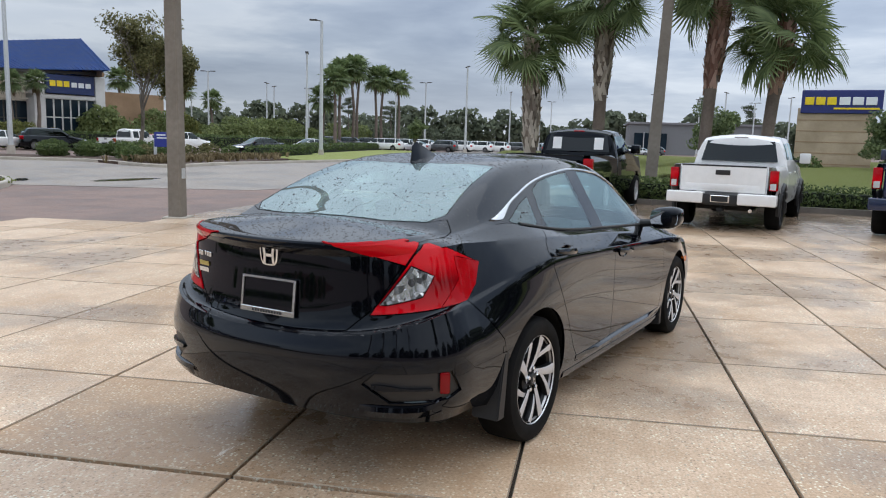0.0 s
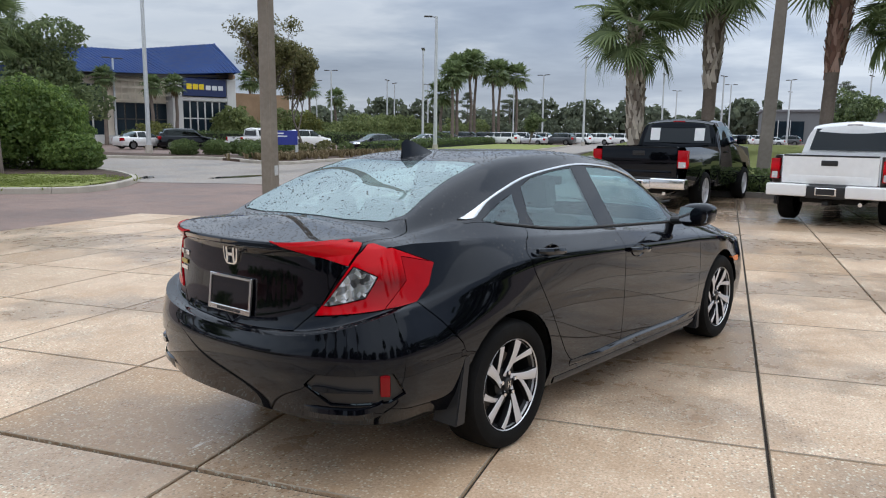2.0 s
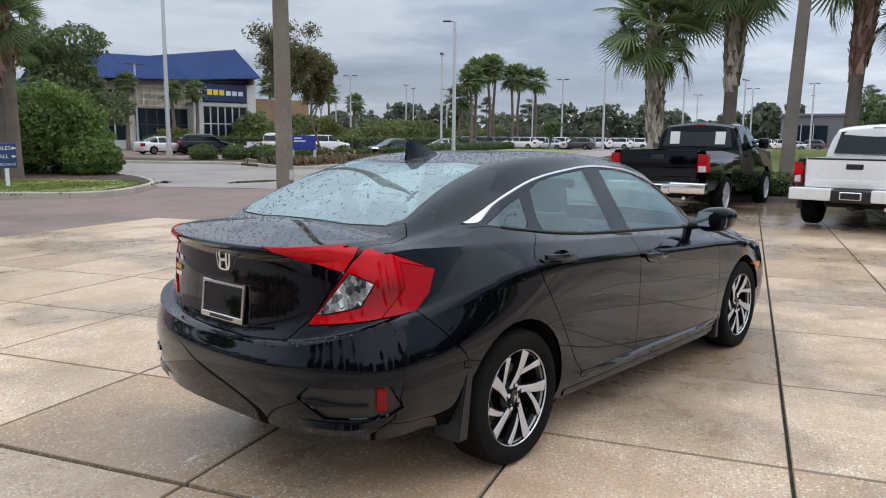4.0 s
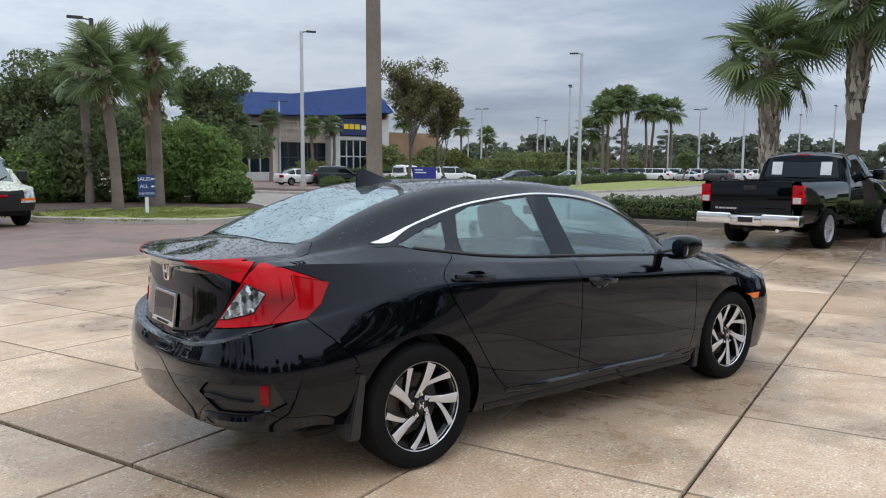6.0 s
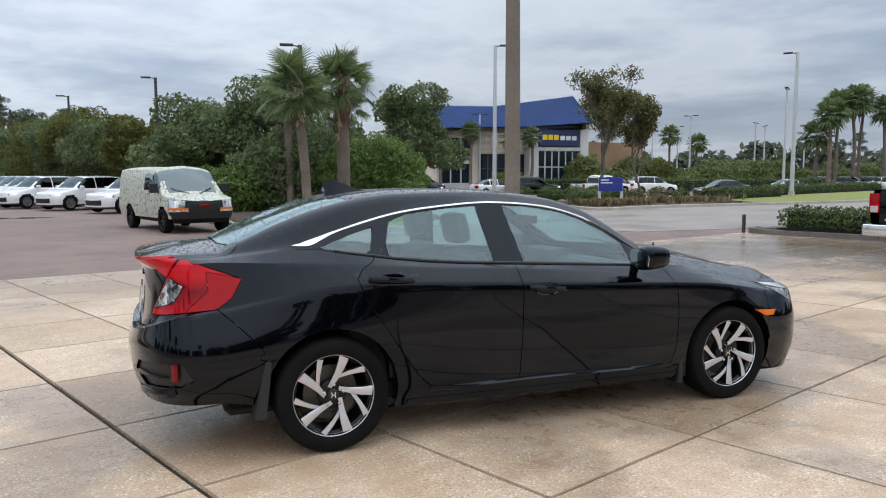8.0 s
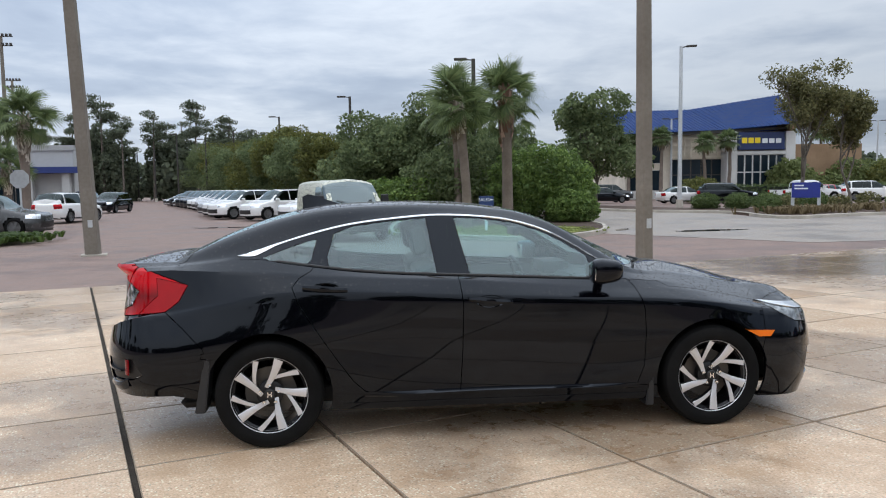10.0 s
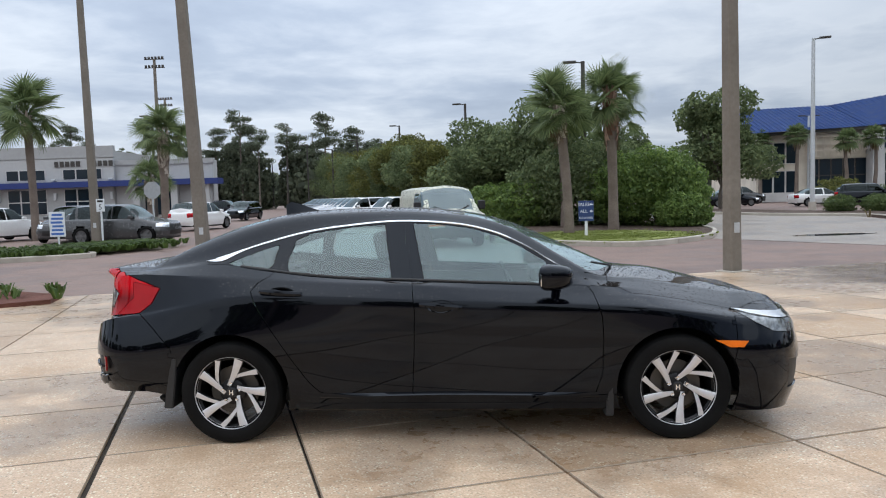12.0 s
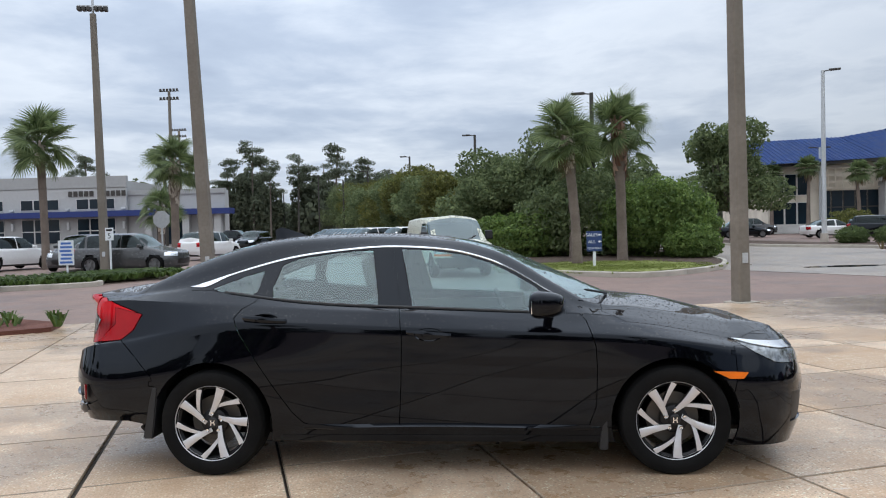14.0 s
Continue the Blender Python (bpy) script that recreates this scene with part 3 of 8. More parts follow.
R_GLASS = [(-0.985, 1.0), (-1.005, 1.10), (-0.96, 1.235), (-0.85, 1.275), (-0.6, 1.305), (-0.40, 1.317), (-0.345, 0.96), (-0.98, 0.96)]
F_GLASS = [(-0.145, 0.95), (-0.225, 1.318), (-0.05, 1.308), (0.15, 1.278), (0.32, 1.223), (0.46, 1.152), (0.60, 1.065), (0.63, 0.93), (0.3, 0.93)]
# the tail lamp is drawn in a plane that faces the rear corner
LAMP_TURN = Matrix.Rotation(radians(-33), 3, "Z")


def lamp_uv(p):
    q = LAMP_TURN @ p
    return q.x, q.z


def lamp_pt(x, y, z):
    return lamp_uv(Vector((x, y, z)))


R_SCREEN = [(-1.235, 0.0), (-1.225, 0.3), (-1.17, 0.505), (-1.25, 0.515), (-1.5, 0.535), (-1.77, 0.575), (-1.845, 0.52), (-1.885, 0.3), (-1.895, 0.0)]
W_SCREEN = [(0.10, 0.0), (0.085, 0.3), (0.03, 0.47), (0.1, 0.49), (0.43, 0.545), (0.86, 0.62), (0.95, 0.5), (1.06, 0.25), (1.09, 0.0)]
HOOD = [(1.07, 0.0), (1.04, 0.25), (0.99, 0.45), (0.97, 0.70), (1.10, 0.78), (1.75, 0.70), (1.98, 0.52), (2.10, 0.2), (2.11, 0.0)]
TRUNK = [(-1.90, 0.0), (-1.89, 0.3), (-1.85, 0.52), (-1.80, 0.60), (-1.84, 0.645), (-1.95, 0.662), (-2.10, 0.645), (-2.4, 0.60), (-2.4, 0.0)]
TRUNK_FACE = [(0.0, 0.66), (0.36, 0.668), (0.40, 0.685), (0.525, 0.80), (0.625, 1.0), (0.66, 1.09), (0.0, 1.2)]

_sk = full_skin()
_band = _sk.faces.layers.int["band"]
side = lambda fc, m: m.y > 0.5 and -2.0 < m.x < 1.8 and 1 <= fc[_band] <= 8
dlo = lambda fc, m: fc[_band] == 7 and -1.6 < m.x < 0.9
top = lambda fc, m: fc[_band] >= 7
for line in (ARCH_R, ARCH_F):
    cut_line(_sk, line, "xz", lambda fc, m: m.y > 0.5 and fc[_band] <= 5)
for line in (REAR_DOOR[:-2], FRONT_DOOR[5:-1]):
    cut_line(_sk, line, "xz", side)
for line in (QUARTER, R_GLASS, F_GLASS):
    cut_line(_sk, line + line[:1], "xz", dlo)
for line in (R_SCREEN, W_SCREEN):
    cut_line(_sk, line, "xy", lambda fc, m: fc[_band] >= 8)
cut_line(_sk, HOOD[:7], "xy", lambda fc, m: fc[_band] >= 6 and m.x > 0.8)
cut_line(_sk, TRUNK[:8], "xy", lambda fc, m: fc[_band] >= 6 and m.x < -1.7 and fc.normal.z > 0.5)
cut_line(_sk, TRUNK_FACE[:-1], "yz", lambda fc, m: m.x < -1.95 and fc.normal.z <= 0.6)
LAMP_OUT = [lamp_pt(-2.135, 0.637, 1.01), lamp_pt(-2.085, 0.68, 1.075), lamp_pt(-1.815, 0.78, 0.957), lamp_pt(-1.85, 0.77, 0.865), lamp_pt(-1.91, 0.755, 0.812), lamp_pt(-2.248, 0.503, 0.757), lamp_pt(-2.185, 0.585, 0.905)]
LAMP_DARK = [lamp_pt(-1.97, 0.722, 1.000), lamp_pt(-1.815, 0.78, 0.957), lamp_pt(-1.85, 0.77, 0.865), lamp_pt(-1.91, 0.755, 0.812), lamp_pt(-2.03, 0.667, 0.797), lamp_pt(-1.955, 0.735, 0.900)]
LAMP_IN = [lamp_pt(-2.32, 0.28, 1.062), lamp_pt(-2.30, 0.50, 1.10), lamp_pt(-2.10, 0.668, 1.085), lamp_pt(-2.158, 0.612, 0.968), lamp_pt(-2.265, 0.53, 1.008)]
LAMP_CLEAR = [lamp_pt(-2.14, 0.623, 0.968), lamp_pt(-2.05, 0.655, 0.925), lamp_pt(-2.085, 0.61, 0.840), lamp_pt(-2.20, 0.54, 0.803), lamp_pt(-2.222, 0.53, 0.803)]
bmesh.ops.rotate(_sk, cent=(0, 0, 0), matrix=LAMP_TURN, verts=_sk.verts)
_back = LAMP_TURN.inverted()
for line in (LAMP_OUT, LAMP_IN, LAMP_CLEAR, LAMP_DARK):
    cut_line(_sk, line + line[:1], "xz", lambda fc, m: (_back @ m).x < -1.7 and (_back @ fc.normal).z < 0.85)
bmesh.ops.rotate(_sk, cent=(0, 0, 0), matrix=_back, verts=_sk.verts)
_sk.normal_update()
HEAD = [(1.72, 0.742), (1.80, 0.735), (2.0, 0.715), (2.3, 0.70), (2.3, 0.625), (2.05, 0.607), (1.93, 0.625), (1.82, 0.680)]
VENT = [lamp_pt(-2.33, 0.522, 0.490), lamp_pt(-2.318, 0.575, 0.537), lamp_pt(-2.117, 0.826, 0.546), lamp_pt(-2.062, 0.839, 0.454), lamp_pt(-2.124, 0.815, 0.425), lamp_pt(-2.29, 0.64, 0.415)]
bmesh.ops.rotate(_sk, cent=(0, 0, 0), matrix=LAMP_TURN, verts=_sk.verts)
cut_line(_sk, VENT + VENT[:1], "xz", lambda fc, m: (_back @ m).x < -1.9 and m.z < 0.65 and (_back @ m).y > 0.3)
bmesh.ops.rotate(_sk, cent=(0, 0, 0), matrix=_back, verts=_sk.verts)
_sk.normal_update()
HEAD_BAR = [(1.69, 0.752), (1.80, 0.739), (2.0, 0.722), (2.3, 0.712), (2.3, 0.672), (2.10, 0.678), (1.95, 0.696), (1.80, 0.722)]
for line in (HEAD, HEAD_BAR):
    cut_line(_sk, line + line[:1], "xz", lambda fc, m: m.x > 1.5 and m.y > 0.2)
BUMP_R = [(-1.70, 0.545), (-1.72, 0.60), (-1.83, 0.715), (-1.93, 0.805)]
cut_line(_sk, BUMP_R, "xz", side)
BUMP_F = [(1.69, 0.50), (1.72, 0.62), (1.70, 0.70)]
cut_line(_sk, BUMP_F, "xz", side)

REGION = {}
_reg = _sk.faces.layers.int.new("region")
_band = _sk.faces.layers.int["band"]
for fc in _sk.faces:
    m = fc.calc_center_median()
    bnd = fc[_band]
    lu = lamp_uv(m)
    wheel = m.y > 0.5 and (math.hypot(m.x + 1.35, m.z - 0.315) < 0.361 or math.hypot(m.x - 1.35, m.z - 0.31) < 0.359) and bnd <= 5
    if wheel:
        r = "cut"
    elif m.x < -1.75 and m.z > 0.7 and fc.normal.z < 0.85 and inside(LAMP_CLEAR, *lu):
        r = "lamp_clear"
    elif m.x < -1.75 and m.z > 0.7 and fc.normal.z < 0.85 and inside(LAMP_DARK, *lu) and inside(LAMP_OUT, *lu):
        r = "lamp_dark"
    elif m.x < -1.75 and m.z > 0.7 and fc.normal.z < 0.85 and inside(LAMP_OUT, *lu):
        r = "lamp_out"
    elif m.x < -1.9 and m.z > 0.9 and fc.normal.z < 0.85 and inside(LAMP_IN, *lu):
        r = "lamp_in"
    elif m.x > 1.6 and m.y > 0.24 and inside(HEAD_BAR, m.x, m.z):
        r = "head_bar"
    elif m.x > 1.6 and m.y > 0.42 and inside(HEAD, m.x, m.z):
        r = "head"
    elif m.x < -1.75 and m.z < 0.6 and inside(VENT, *lu):
        r = "vent"
    elif bnd == 7 and -1.5 < m.x < 0.75:
        r = "quarter_glass" if inside(QUARTER, m.x, m.z) else "rear_glass" if inside(R_GLASS, m.x, m.z) else "front_glass" if inside(F_GLASS, m.x, m.z) else "frame_r" if m.x < -0.24 - (m.z - 1.1) * 0.18 else "frame_f"
    elif bnd >= 8 and inside(R_SCREEN, m.x, m.y):
        r = "rear_screen"
    elif bnd >= 8 and inside(W_SCREEN, m.x, m.y):
        r = "windscreen"
    elif bnd >= 6 and m.x > 0.9 and inside(HOOD, m.x, m.y):
        r = "hood"
    elif m.x < -1.78 and bnd >= 6 and fc.normal.z > 0.5 and inside(TRUNK, m.x, m.y) or m.x < -2.0 and bnd >= 4 and fc.normal.z <= 0.6 and inside(TRUNK_FACE, m.y, m.z) and (bnd > 4 or m.z > 0.668):
        r = "trunk"
    elif bnd <= 6 and m.y > 0.5 and inside(REAR_DOOR, m.x, m.z):
        r = "rear_door"
    elif bnd <= 6 and m.y > 0.5 and inside(FRONT_DOOR, m.x, m.z):
        r = "front_door"
    elif m.x < -1.69 and m.z < 0.545 or m.x < -1.72 and m.z < 0.60 + (-1.72 - m.x) * 1.0 and bnd <= 5 or m.x < -2.0 and bnd <= 4:
        r = "bumper_r"
    elif m.x > 2.02 and 0.27 < m.z < 0.45 and 0.40 < m.y < 0.76:
        r = "fog"
    elif m.x > 1.69 and (m.z < 0.72 or m.x > 1.95):
        r = "bumper_f"
    elif 0.85 < m.x and m.z < 0.93 and bnd <= 6 and m.z > 0.28:
        r = "fender"
    else:
        r = "body"
    fc[_reg] = REGION.setdefault(r, len(REGION) + 1)


def skin_part(region, name, mat, parent, inset=0.0025, lift=0.0, depth=0.014, both=False, mirror=False, label=""):
    """The skin's faces of one region as a panel with folded edges; both: the two halves in one mesh; mirror: the car's right-hand twin."""
    bm = _sk.copy()
    lay = bm.faces.layers.int["region"]
    want = REGION[region]
    bmesh.ops.delete(bm, geom=[fc for fc in bm.faces if fc[lay] != want], context="FACES")
    if inset:
        rim = {}
        for e in bm.edges:
            if e.is_boundary and not (both and all(abs(v.co.y) < 0.001 for v in e.verts)):
                fc = e.link_faces[0]
                d = fc.calc_center_median() - (e.verts[0].co + e.verts[1].co) / 2
                t = (e.verts[1].co - e.verts[0].co)
                if t.length > 1e-6:
                    t.normalize()
                    d = d - t * d.dot(t)
                for v in e.verts:
                    rim[v] = rim.get(v, Vector()) + (d.normalized() if d.length > 1e-7 else Vector())
        bm.normal_update()
        nrm = {v: v.normal.copy() for v in rim}
        for v, d in rim.items():
            if d.length > 1e-6:
                v.co += d.normalized() * inset
        if lift:
            for v in bm.verts:
                v.co += v.normal * lift
        es = [e for e in bm.edges if e.is_boundary and not (both and all(abs(v.co.y) < 0.004 for v in e.verts))]
        r = bmesh.ops.extrude_edge_only(bm, edges=es)
        src = {}
        for g in r["geom"]:
            if isinstance(g, bmesh.types.BMVert):
                src[g] = g.normal
        for v in src:
            near = [e.other_vert(v) for e in v.link_edges if e.other_vert(v) in nrm]
            n = nrm[near[0]] if near else v.normal
            v.co -= n * (depth + lift)
    if both:
        geom = bm.verts[:] + bm.edges[:] + bm.faces[:]
        d = bmesh.ops.duplicate(bm, geom=geom)
        nv = [g for g in d["geom"] if isinstance(g, bmesh.types.BMVert)]
        nf = [g for g in d["geom"] if isinstance(g, bmesh.types.BMFace)]
        bmesh.ops.scale(bm, vec=(1, -1, 1), verts=nv)
        bmesh.ops.reverse_faces(bm, faces=nf)
        bmesh.ops.remove_doubles(bm, verts=[v for v in bm.verts if abs(v.co.y) < 0.003], dist=0.004)
    elif mirror:
        bmesh.ops.scale(bm, vec=(1, -1, 1), verts=bm.verts)
        bmesh.ops.reverse_faces(bm, faces=bm.faces)
    return part(name, bm, mat, parent, label, sharp=28)


body = skin_part("body", "body", M_BLACK, civic, both=True)
skin_part("hood", "hood", M_BLACK, civic, both=True)
trunk_lid = skin_part("trunk", "boot_lid", M_BLACK, civic, both=True)
bumper_r = skin_part("bumper_r", "rear_bumper", M_BLACK, civic, both=True, depth=0.035)
bumper_f = skin_part("bumper_f", "front_bumper", M_BLACK, civic, both=True)
skin_part("windscreen", "windscreen", M_SCREEN, civic, both=True, depth=0.004)
skin_part("rear_screen", "rear_screen", M_SCREEN, civic, both=True, depth=0.004)
for mir in (True, False):
    skin_part("fender", "front_wing", M_BLACK, civic, mirror=mir)
    skin_part("quarter_glass", "quarter_window", M_GLASS, civic, mirror=mir, depth=0.004)
    rd = skin_part("rear_door", "rear_door", M_BLACK, civic, mirror=mir)
    fd = skin_part("front_door", "front_door", M_BLACK, civic, mirror=mir)
    skin_part("rear_glass", "window", M_GLASS, rd, mirror=mir, depth=0.004)
    skin_part("front_glass", "window", M_GLASS, fd, mirror=mir, depth=0.004)
    skin_part("frame_r", "window_frame", M_BLACK, rd, mirror=mir, inset=0.0005)
    skin_part("frame_f", "window_frame", M_BLACK, fd, mirror=mir, inset=0.0005)
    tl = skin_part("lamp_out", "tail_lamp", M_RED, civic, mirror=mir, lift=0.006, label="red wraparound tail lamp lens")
    skin_part("lamp_dark", "outer_lens", M_REDDARK, tl, mirror=mir, lift=0.006, inset=0.0003, label="deep red outer end of the lamp")
    lens = skin_part("lamp_clear", "reversing_lens", M_LENS, tl, mirror=mir, lift=0.008, label="clear lens over a bright reflector")
    sy = -1 if mir else 1
    for zc in (0.900, 0.848):
        own = sorted((fc.calc_center_median() + fc.normal * 0.014 for fc in _sk.faces if fc[_reg] == REGION["lamp_clear"] and abs(fc.calc_center_median().z - zc) < 0.012), key=lambda p: p.x)
        if len(own) > 5:
            ends = (own[len(own) // 10], own[len(own) // 2], own[-1 - len(own) // 10])
            part("reflector_bar", tubed([(p.x, sy * p.y, zc) for p in ends], 0.0045, 6), M_CHROME, lens)
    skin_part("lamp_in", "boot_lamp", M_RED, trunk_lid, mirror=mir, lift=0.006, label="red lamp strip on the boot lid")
    skin_part("fog", "fog_recess", M_TRIM, bumper_f, mirror=mir, inset=0.001, lift=-0.012, label="dark recess in the front bumper")
    hl = skin_part("head", "headlamp", M_HEAD, civic, mirror=mir, lift=0.002, label="clear headlamp lens over a bright reflector")
    skin_part("head_bar", "chrome_bar", M_CHROME, hl, mirror=mir, lift=0.009, label="satin chrome bar over the lamp")
    skin_part("vent", "bumper_vent", M_TRIM, bumper_r, mirror=mir, inset=0.001, lift=-0.014, label="black finned vent in the bumper corner")


def wheel_at(x, z, mirror, turn=50):
    s = 1 if mirror else -1
    w = new("wheel")
    w.parent = civic
    w.matrix_local = pose(x, s * 0.775, z) @ (pose(0, 0, 0, 0, 0, 180) if mirror else Matrix())
    # the outer face looks to -y
    bm = bmesh.new()
    lathe(bm, [(0.205, 0.09), (0.225, 0.105), (0.27, 0.112), (0.298, 0.10), (0.312, 0.085), (0.3145, 0.05), (0.3145, -0.05), (0.312, -0.078), (0.300, -0.097), (0.275, -0.106), (0.24, -0.103), (0.222, -0.094), (0.212, -0.085)], 64)
    part("tyre", bm, M_RUBBER, w, "black tyre with a plain sidewall")
    bm = bmesh.new()
    lathe(bm, [(0.222, -0.088), (0.2245, -0.093), (0.2225, -0.096), (0.2185, -0.091), (0.214, -0.07)], 64)
    rim = part("rim", bm, M_ALLOY, w, "machined alloy rim")
    bm = bmesh.new()
    lathe(bm, [(0.001, 0.0), (0.15, 0.0), (0.15, 0.02), (0.001, 0.02)], 32)
    part("brake_disc", bm, plain("brake_steel", (0.12, 0.11, 0.10), 0.5, 0.8), w)
    bm = bmesh.new()
    lathe(bm, [(0.213, -0.072), (0.200, -0.06), (0.196, 0.08), (0.205, 0.09)], 48)
    lathe(bm, [(0.001, -0.056), (0.066, -0.056), (0.078, -0.05), (0.078, 0.0)], 32)
    part("barrel", bm, M_RIMDARK, w)
    # five pairs of pinwheel blades, a broad and a narrow one, bright face over dark sides
    for k in range(5):
        th = radians(turn + 72 * k)
        for a_rim, a_root, r0_, w0, w1, bow in ((th, th + 0.72, 0.044, 0.024, 0.054, 0.007), (th - 0.64, th + 0.27, 0.088, 0.020, 0.034, -0.006)):
            bm = bmesh.new()
            p0 = Vector((r0_ * math.cos(a_root), 0, r0_ * math.sin(a_root)))
            p1 = Vector((0.214 * math.cos(a_rim), 0, 0.214 * math.sin(a_rim)))
            d = (p1 - p0).normalized()
            nrm = Vector((-d.z, 0, d.x))
            rows = []
            for i in range(7):
                t = i / 6
                c = p0.lerp(p1, t) - nrm * bow * math.sin(math.pi * t)
                ww = lerp(w0, w1, t ** (1.1 if r0_ < 0.08 else 2.0)) * 0.5
                y = -0.064 - 0.028 * t - 0.005 * math.sin(t * math.pi)
                rows.append([bm.verts.new((c + nrm * ww * f).to_tuple()[:1] + (y + e, (c + nrm * ww * f).z)) for f, e in ((1.0, 0.032), (1.0, 0.002), (0.88, 0.0), (-0.88, 0.0), (-1.0, 0.002), (-1.0, 0.032))])
            for r0, r1 in zip(rows, rows[1:]):
                for j in range(5):
                    bm.faces.new((r0[j], r0[j + 1], r1[j + 1], r1[j])).material_index = 1 if j in (0, 4) else 0
            bmesh.ops.recalc_face_normals(bm, faces=bm.faces)
            part("spoke", bm, [M_ALLOY, M_RIMDARK], rim, sharp=40)
    bm = bmesh.new()
    lathe(bm, [(0.001, -0.078), (0.026, -0.078), (0.031, -0.074), (0.033, -0.05)], 24)
    cap = part("hub_cap", bm, M_TRIM, w, "dark centre cap with a bright emblem")
    bm = bmesh.new()
    for sx in (-1, 1):
        prism(bm, [(sx * 0.013, 0.015), (sx * 0.008, 0.015), (sx * 0.006, 0.0), (sx * 0.008, -0.015), (sx * 0.014, -0.015), (sx * 0.011, 0.0)], 0.003, pose(0, -0.081, 0))
    box(bm, -0.008, 0.008, -0.081, -0.078, -0.003, 0.003)
    part("emblem", bm, M_CHROME, cap)
    for k in range(5):
        a = 2 * math.pi * (k + 0.25) / 5
        bm = bmesh.new()
        lathe(bm, [(0.001, -0.075), (0.010, -0.077), (0.012, -0.072), (0.012, -0.045)], 6)
        part("wheel_nut", bm, M_CHROME, w, m=pose(0.056 * math.cos(a), -0.004, 0.056 * math.sin(a)))
    return w


for wx, wz in ((-1.35, 0.314), (1.35, 0.31)):
    for mir in (False, True):
        wheel_at(wx, wz, mir, 56 if wx > 0 else 74)
        s = 1 if mir else -1
        bm = bmesh.new()
        n = 20
        ring = []
        for k in range(n + 1):
            t = math.pi * 1.03 - k * math.pi * 1.06 / n
            out = lerp(0.79, 0.868, min(max(math.sin(t) * 2.2 + 0.45, 0.0), 1.0))
            ring.append([bm.verts.new((wx + r * math.cos(t), s * y, wz + r * math.sin(t))) for r, y in ((0.385, 0.50), (0.372, out - 0.03), (0.366, out))])
        for r0, r1 in zip(ring, ring[1:]):
            for j in (0, 1):
                bm.faces.new((r0[j], r0[j + 1], r1[j + 1], r1[j]))
        bm.faces.new([q[0] for q in ring])
        bmesh.ops.solidify(bm, geom=bm.faces[:], thickness=0.004)
        part("arch_liner", bm, M_DARK, civic)
bm = bmesh.new()
box(bm, -1.9, 2.0, -0.66, 0.66, 0.20, 0.27, 0.03)
box(bm, -2.2, -1.85, -0.5, 0.5, 0.30, 0.36, 0.02)
box(bm, -0.95, 0.95, -0.80, 0.80, 0.18, 0.27, 0.02)
part("underbody", bm, M_DARK, civic)

# ---------------------------------------------------------------- plants
def leaf_material(name, dark, light, rough=0.5, dead=None, thin=0.4):
    m, nt, b = material(name, dark, rough)
    geo = nt.nodes.new("ShaderNodeNewGeometry")
    co = coords(nt)
    c = mixed(nt, geo.outputs["Random Per Island"], dark, light)
    c = mixed(nt, ramp(nt, noised(nt, co, 0.8, 3), [(0.4, 0.0), (0.7, 0.6)]), c, tuple(0.5 * v for v in dark))
    if dead:
        c = mixed(nt, ramp(nt, geo.outputs["Random Per Island"], [(0.86, 0.0), (0.9, 1.0)]), c, dead)
    nt.links.new(c, b.inputs["Base Color"])
    b.inputs["Specular IOR Level"].default_value = 0.25
    if thin:
        # leaves let some light through
        tl, mx = nt.nodes.new("ShaderNodeBsdfTranslucent"), nt.nodes.new("ShaderNodeMixShader")
        nt.links.new(c, tl.inputs["Color"])
        mx.inputs[0].default_value = thin
        nt.links.new(b.outputs[0], mx.inputs[1])
        nt.links.new(tl.outputs[0], mx.inputs[2])
        nt.links.new(mx.outputs[0], nt.nodes["Material Output"].inputs[0])
    return m


M_OAK = leaf_material("oak_leaves", (0.10, 0.14, 0.065), (0.25, 0.30, 0.135), 0.65)
M_SHRUB = leaf_material("shrub_leaves", (0.092, 0.16, 0.045), (0.27, 0.37, 0.10), 0.5)
M_HEDGE = leaf_material("hedge_leaves", (0.068, 0.110, 0.037), (0.182, 0.231, 0.083), 0.5)
M_OLIVE = leaf_material("yellow_green_leaves", (0.09, 0.105, 0.03), (0.22, 0.22, 0.06), 0.6)
M_BROWNLEAF = leaf_material("autumn_leaves", (0.11, 0.115, 0.05), (0.27, 0.25, 0.11), 0.6)
M_FARLEAF = leaf_material("far_leaves", (0.105, 0.125, 0.09), (0.19, 0.22, 0.14), 0.8)
M_PALM = leaf_material("palm_blades", (0.094, 0.138, 0.057), (0.242, 0.303, 0.132), 0.45)
M_PALMDRY = leaf_material("dry_palm_blades", (0.16, 0.11, 0.06), (0.30, 0.22, 0.13), 0.8)
M_FERN = leaf_material("ground_cover_leaves", (0.05, 0.09, 0.02), (0.13, 0.19, 0.05), 0.5)
M_LAWNBLADE = leaf_material("lawn_grass_blades", (0.15, 0.20, 0.035), (0.30, 0.34, 0.09), 0.6)
M_TUFT = leaf_material("tan_grass_blades", (0.16, 0.12, 0.06), (0.34, 0.27, 0.16), 0.8)
M_SCRUB = leaf_material("scrub_leaves", (0.12, 0.155, 0.055), (0.27, 0.31, 0.12), 0.6)
M_BARK = speckled("grey_bark", (0.10, 0.085, 0.07), (0.20, 0.17, 0.14), 0.9, 14, 0.6, 0.02)
M_PALMBARK = speckled("palm_bark", (0.13, 0.10, 0.08), (0.28, 0.225, 0.185), 0.9, 18, 0.7, 0.02)
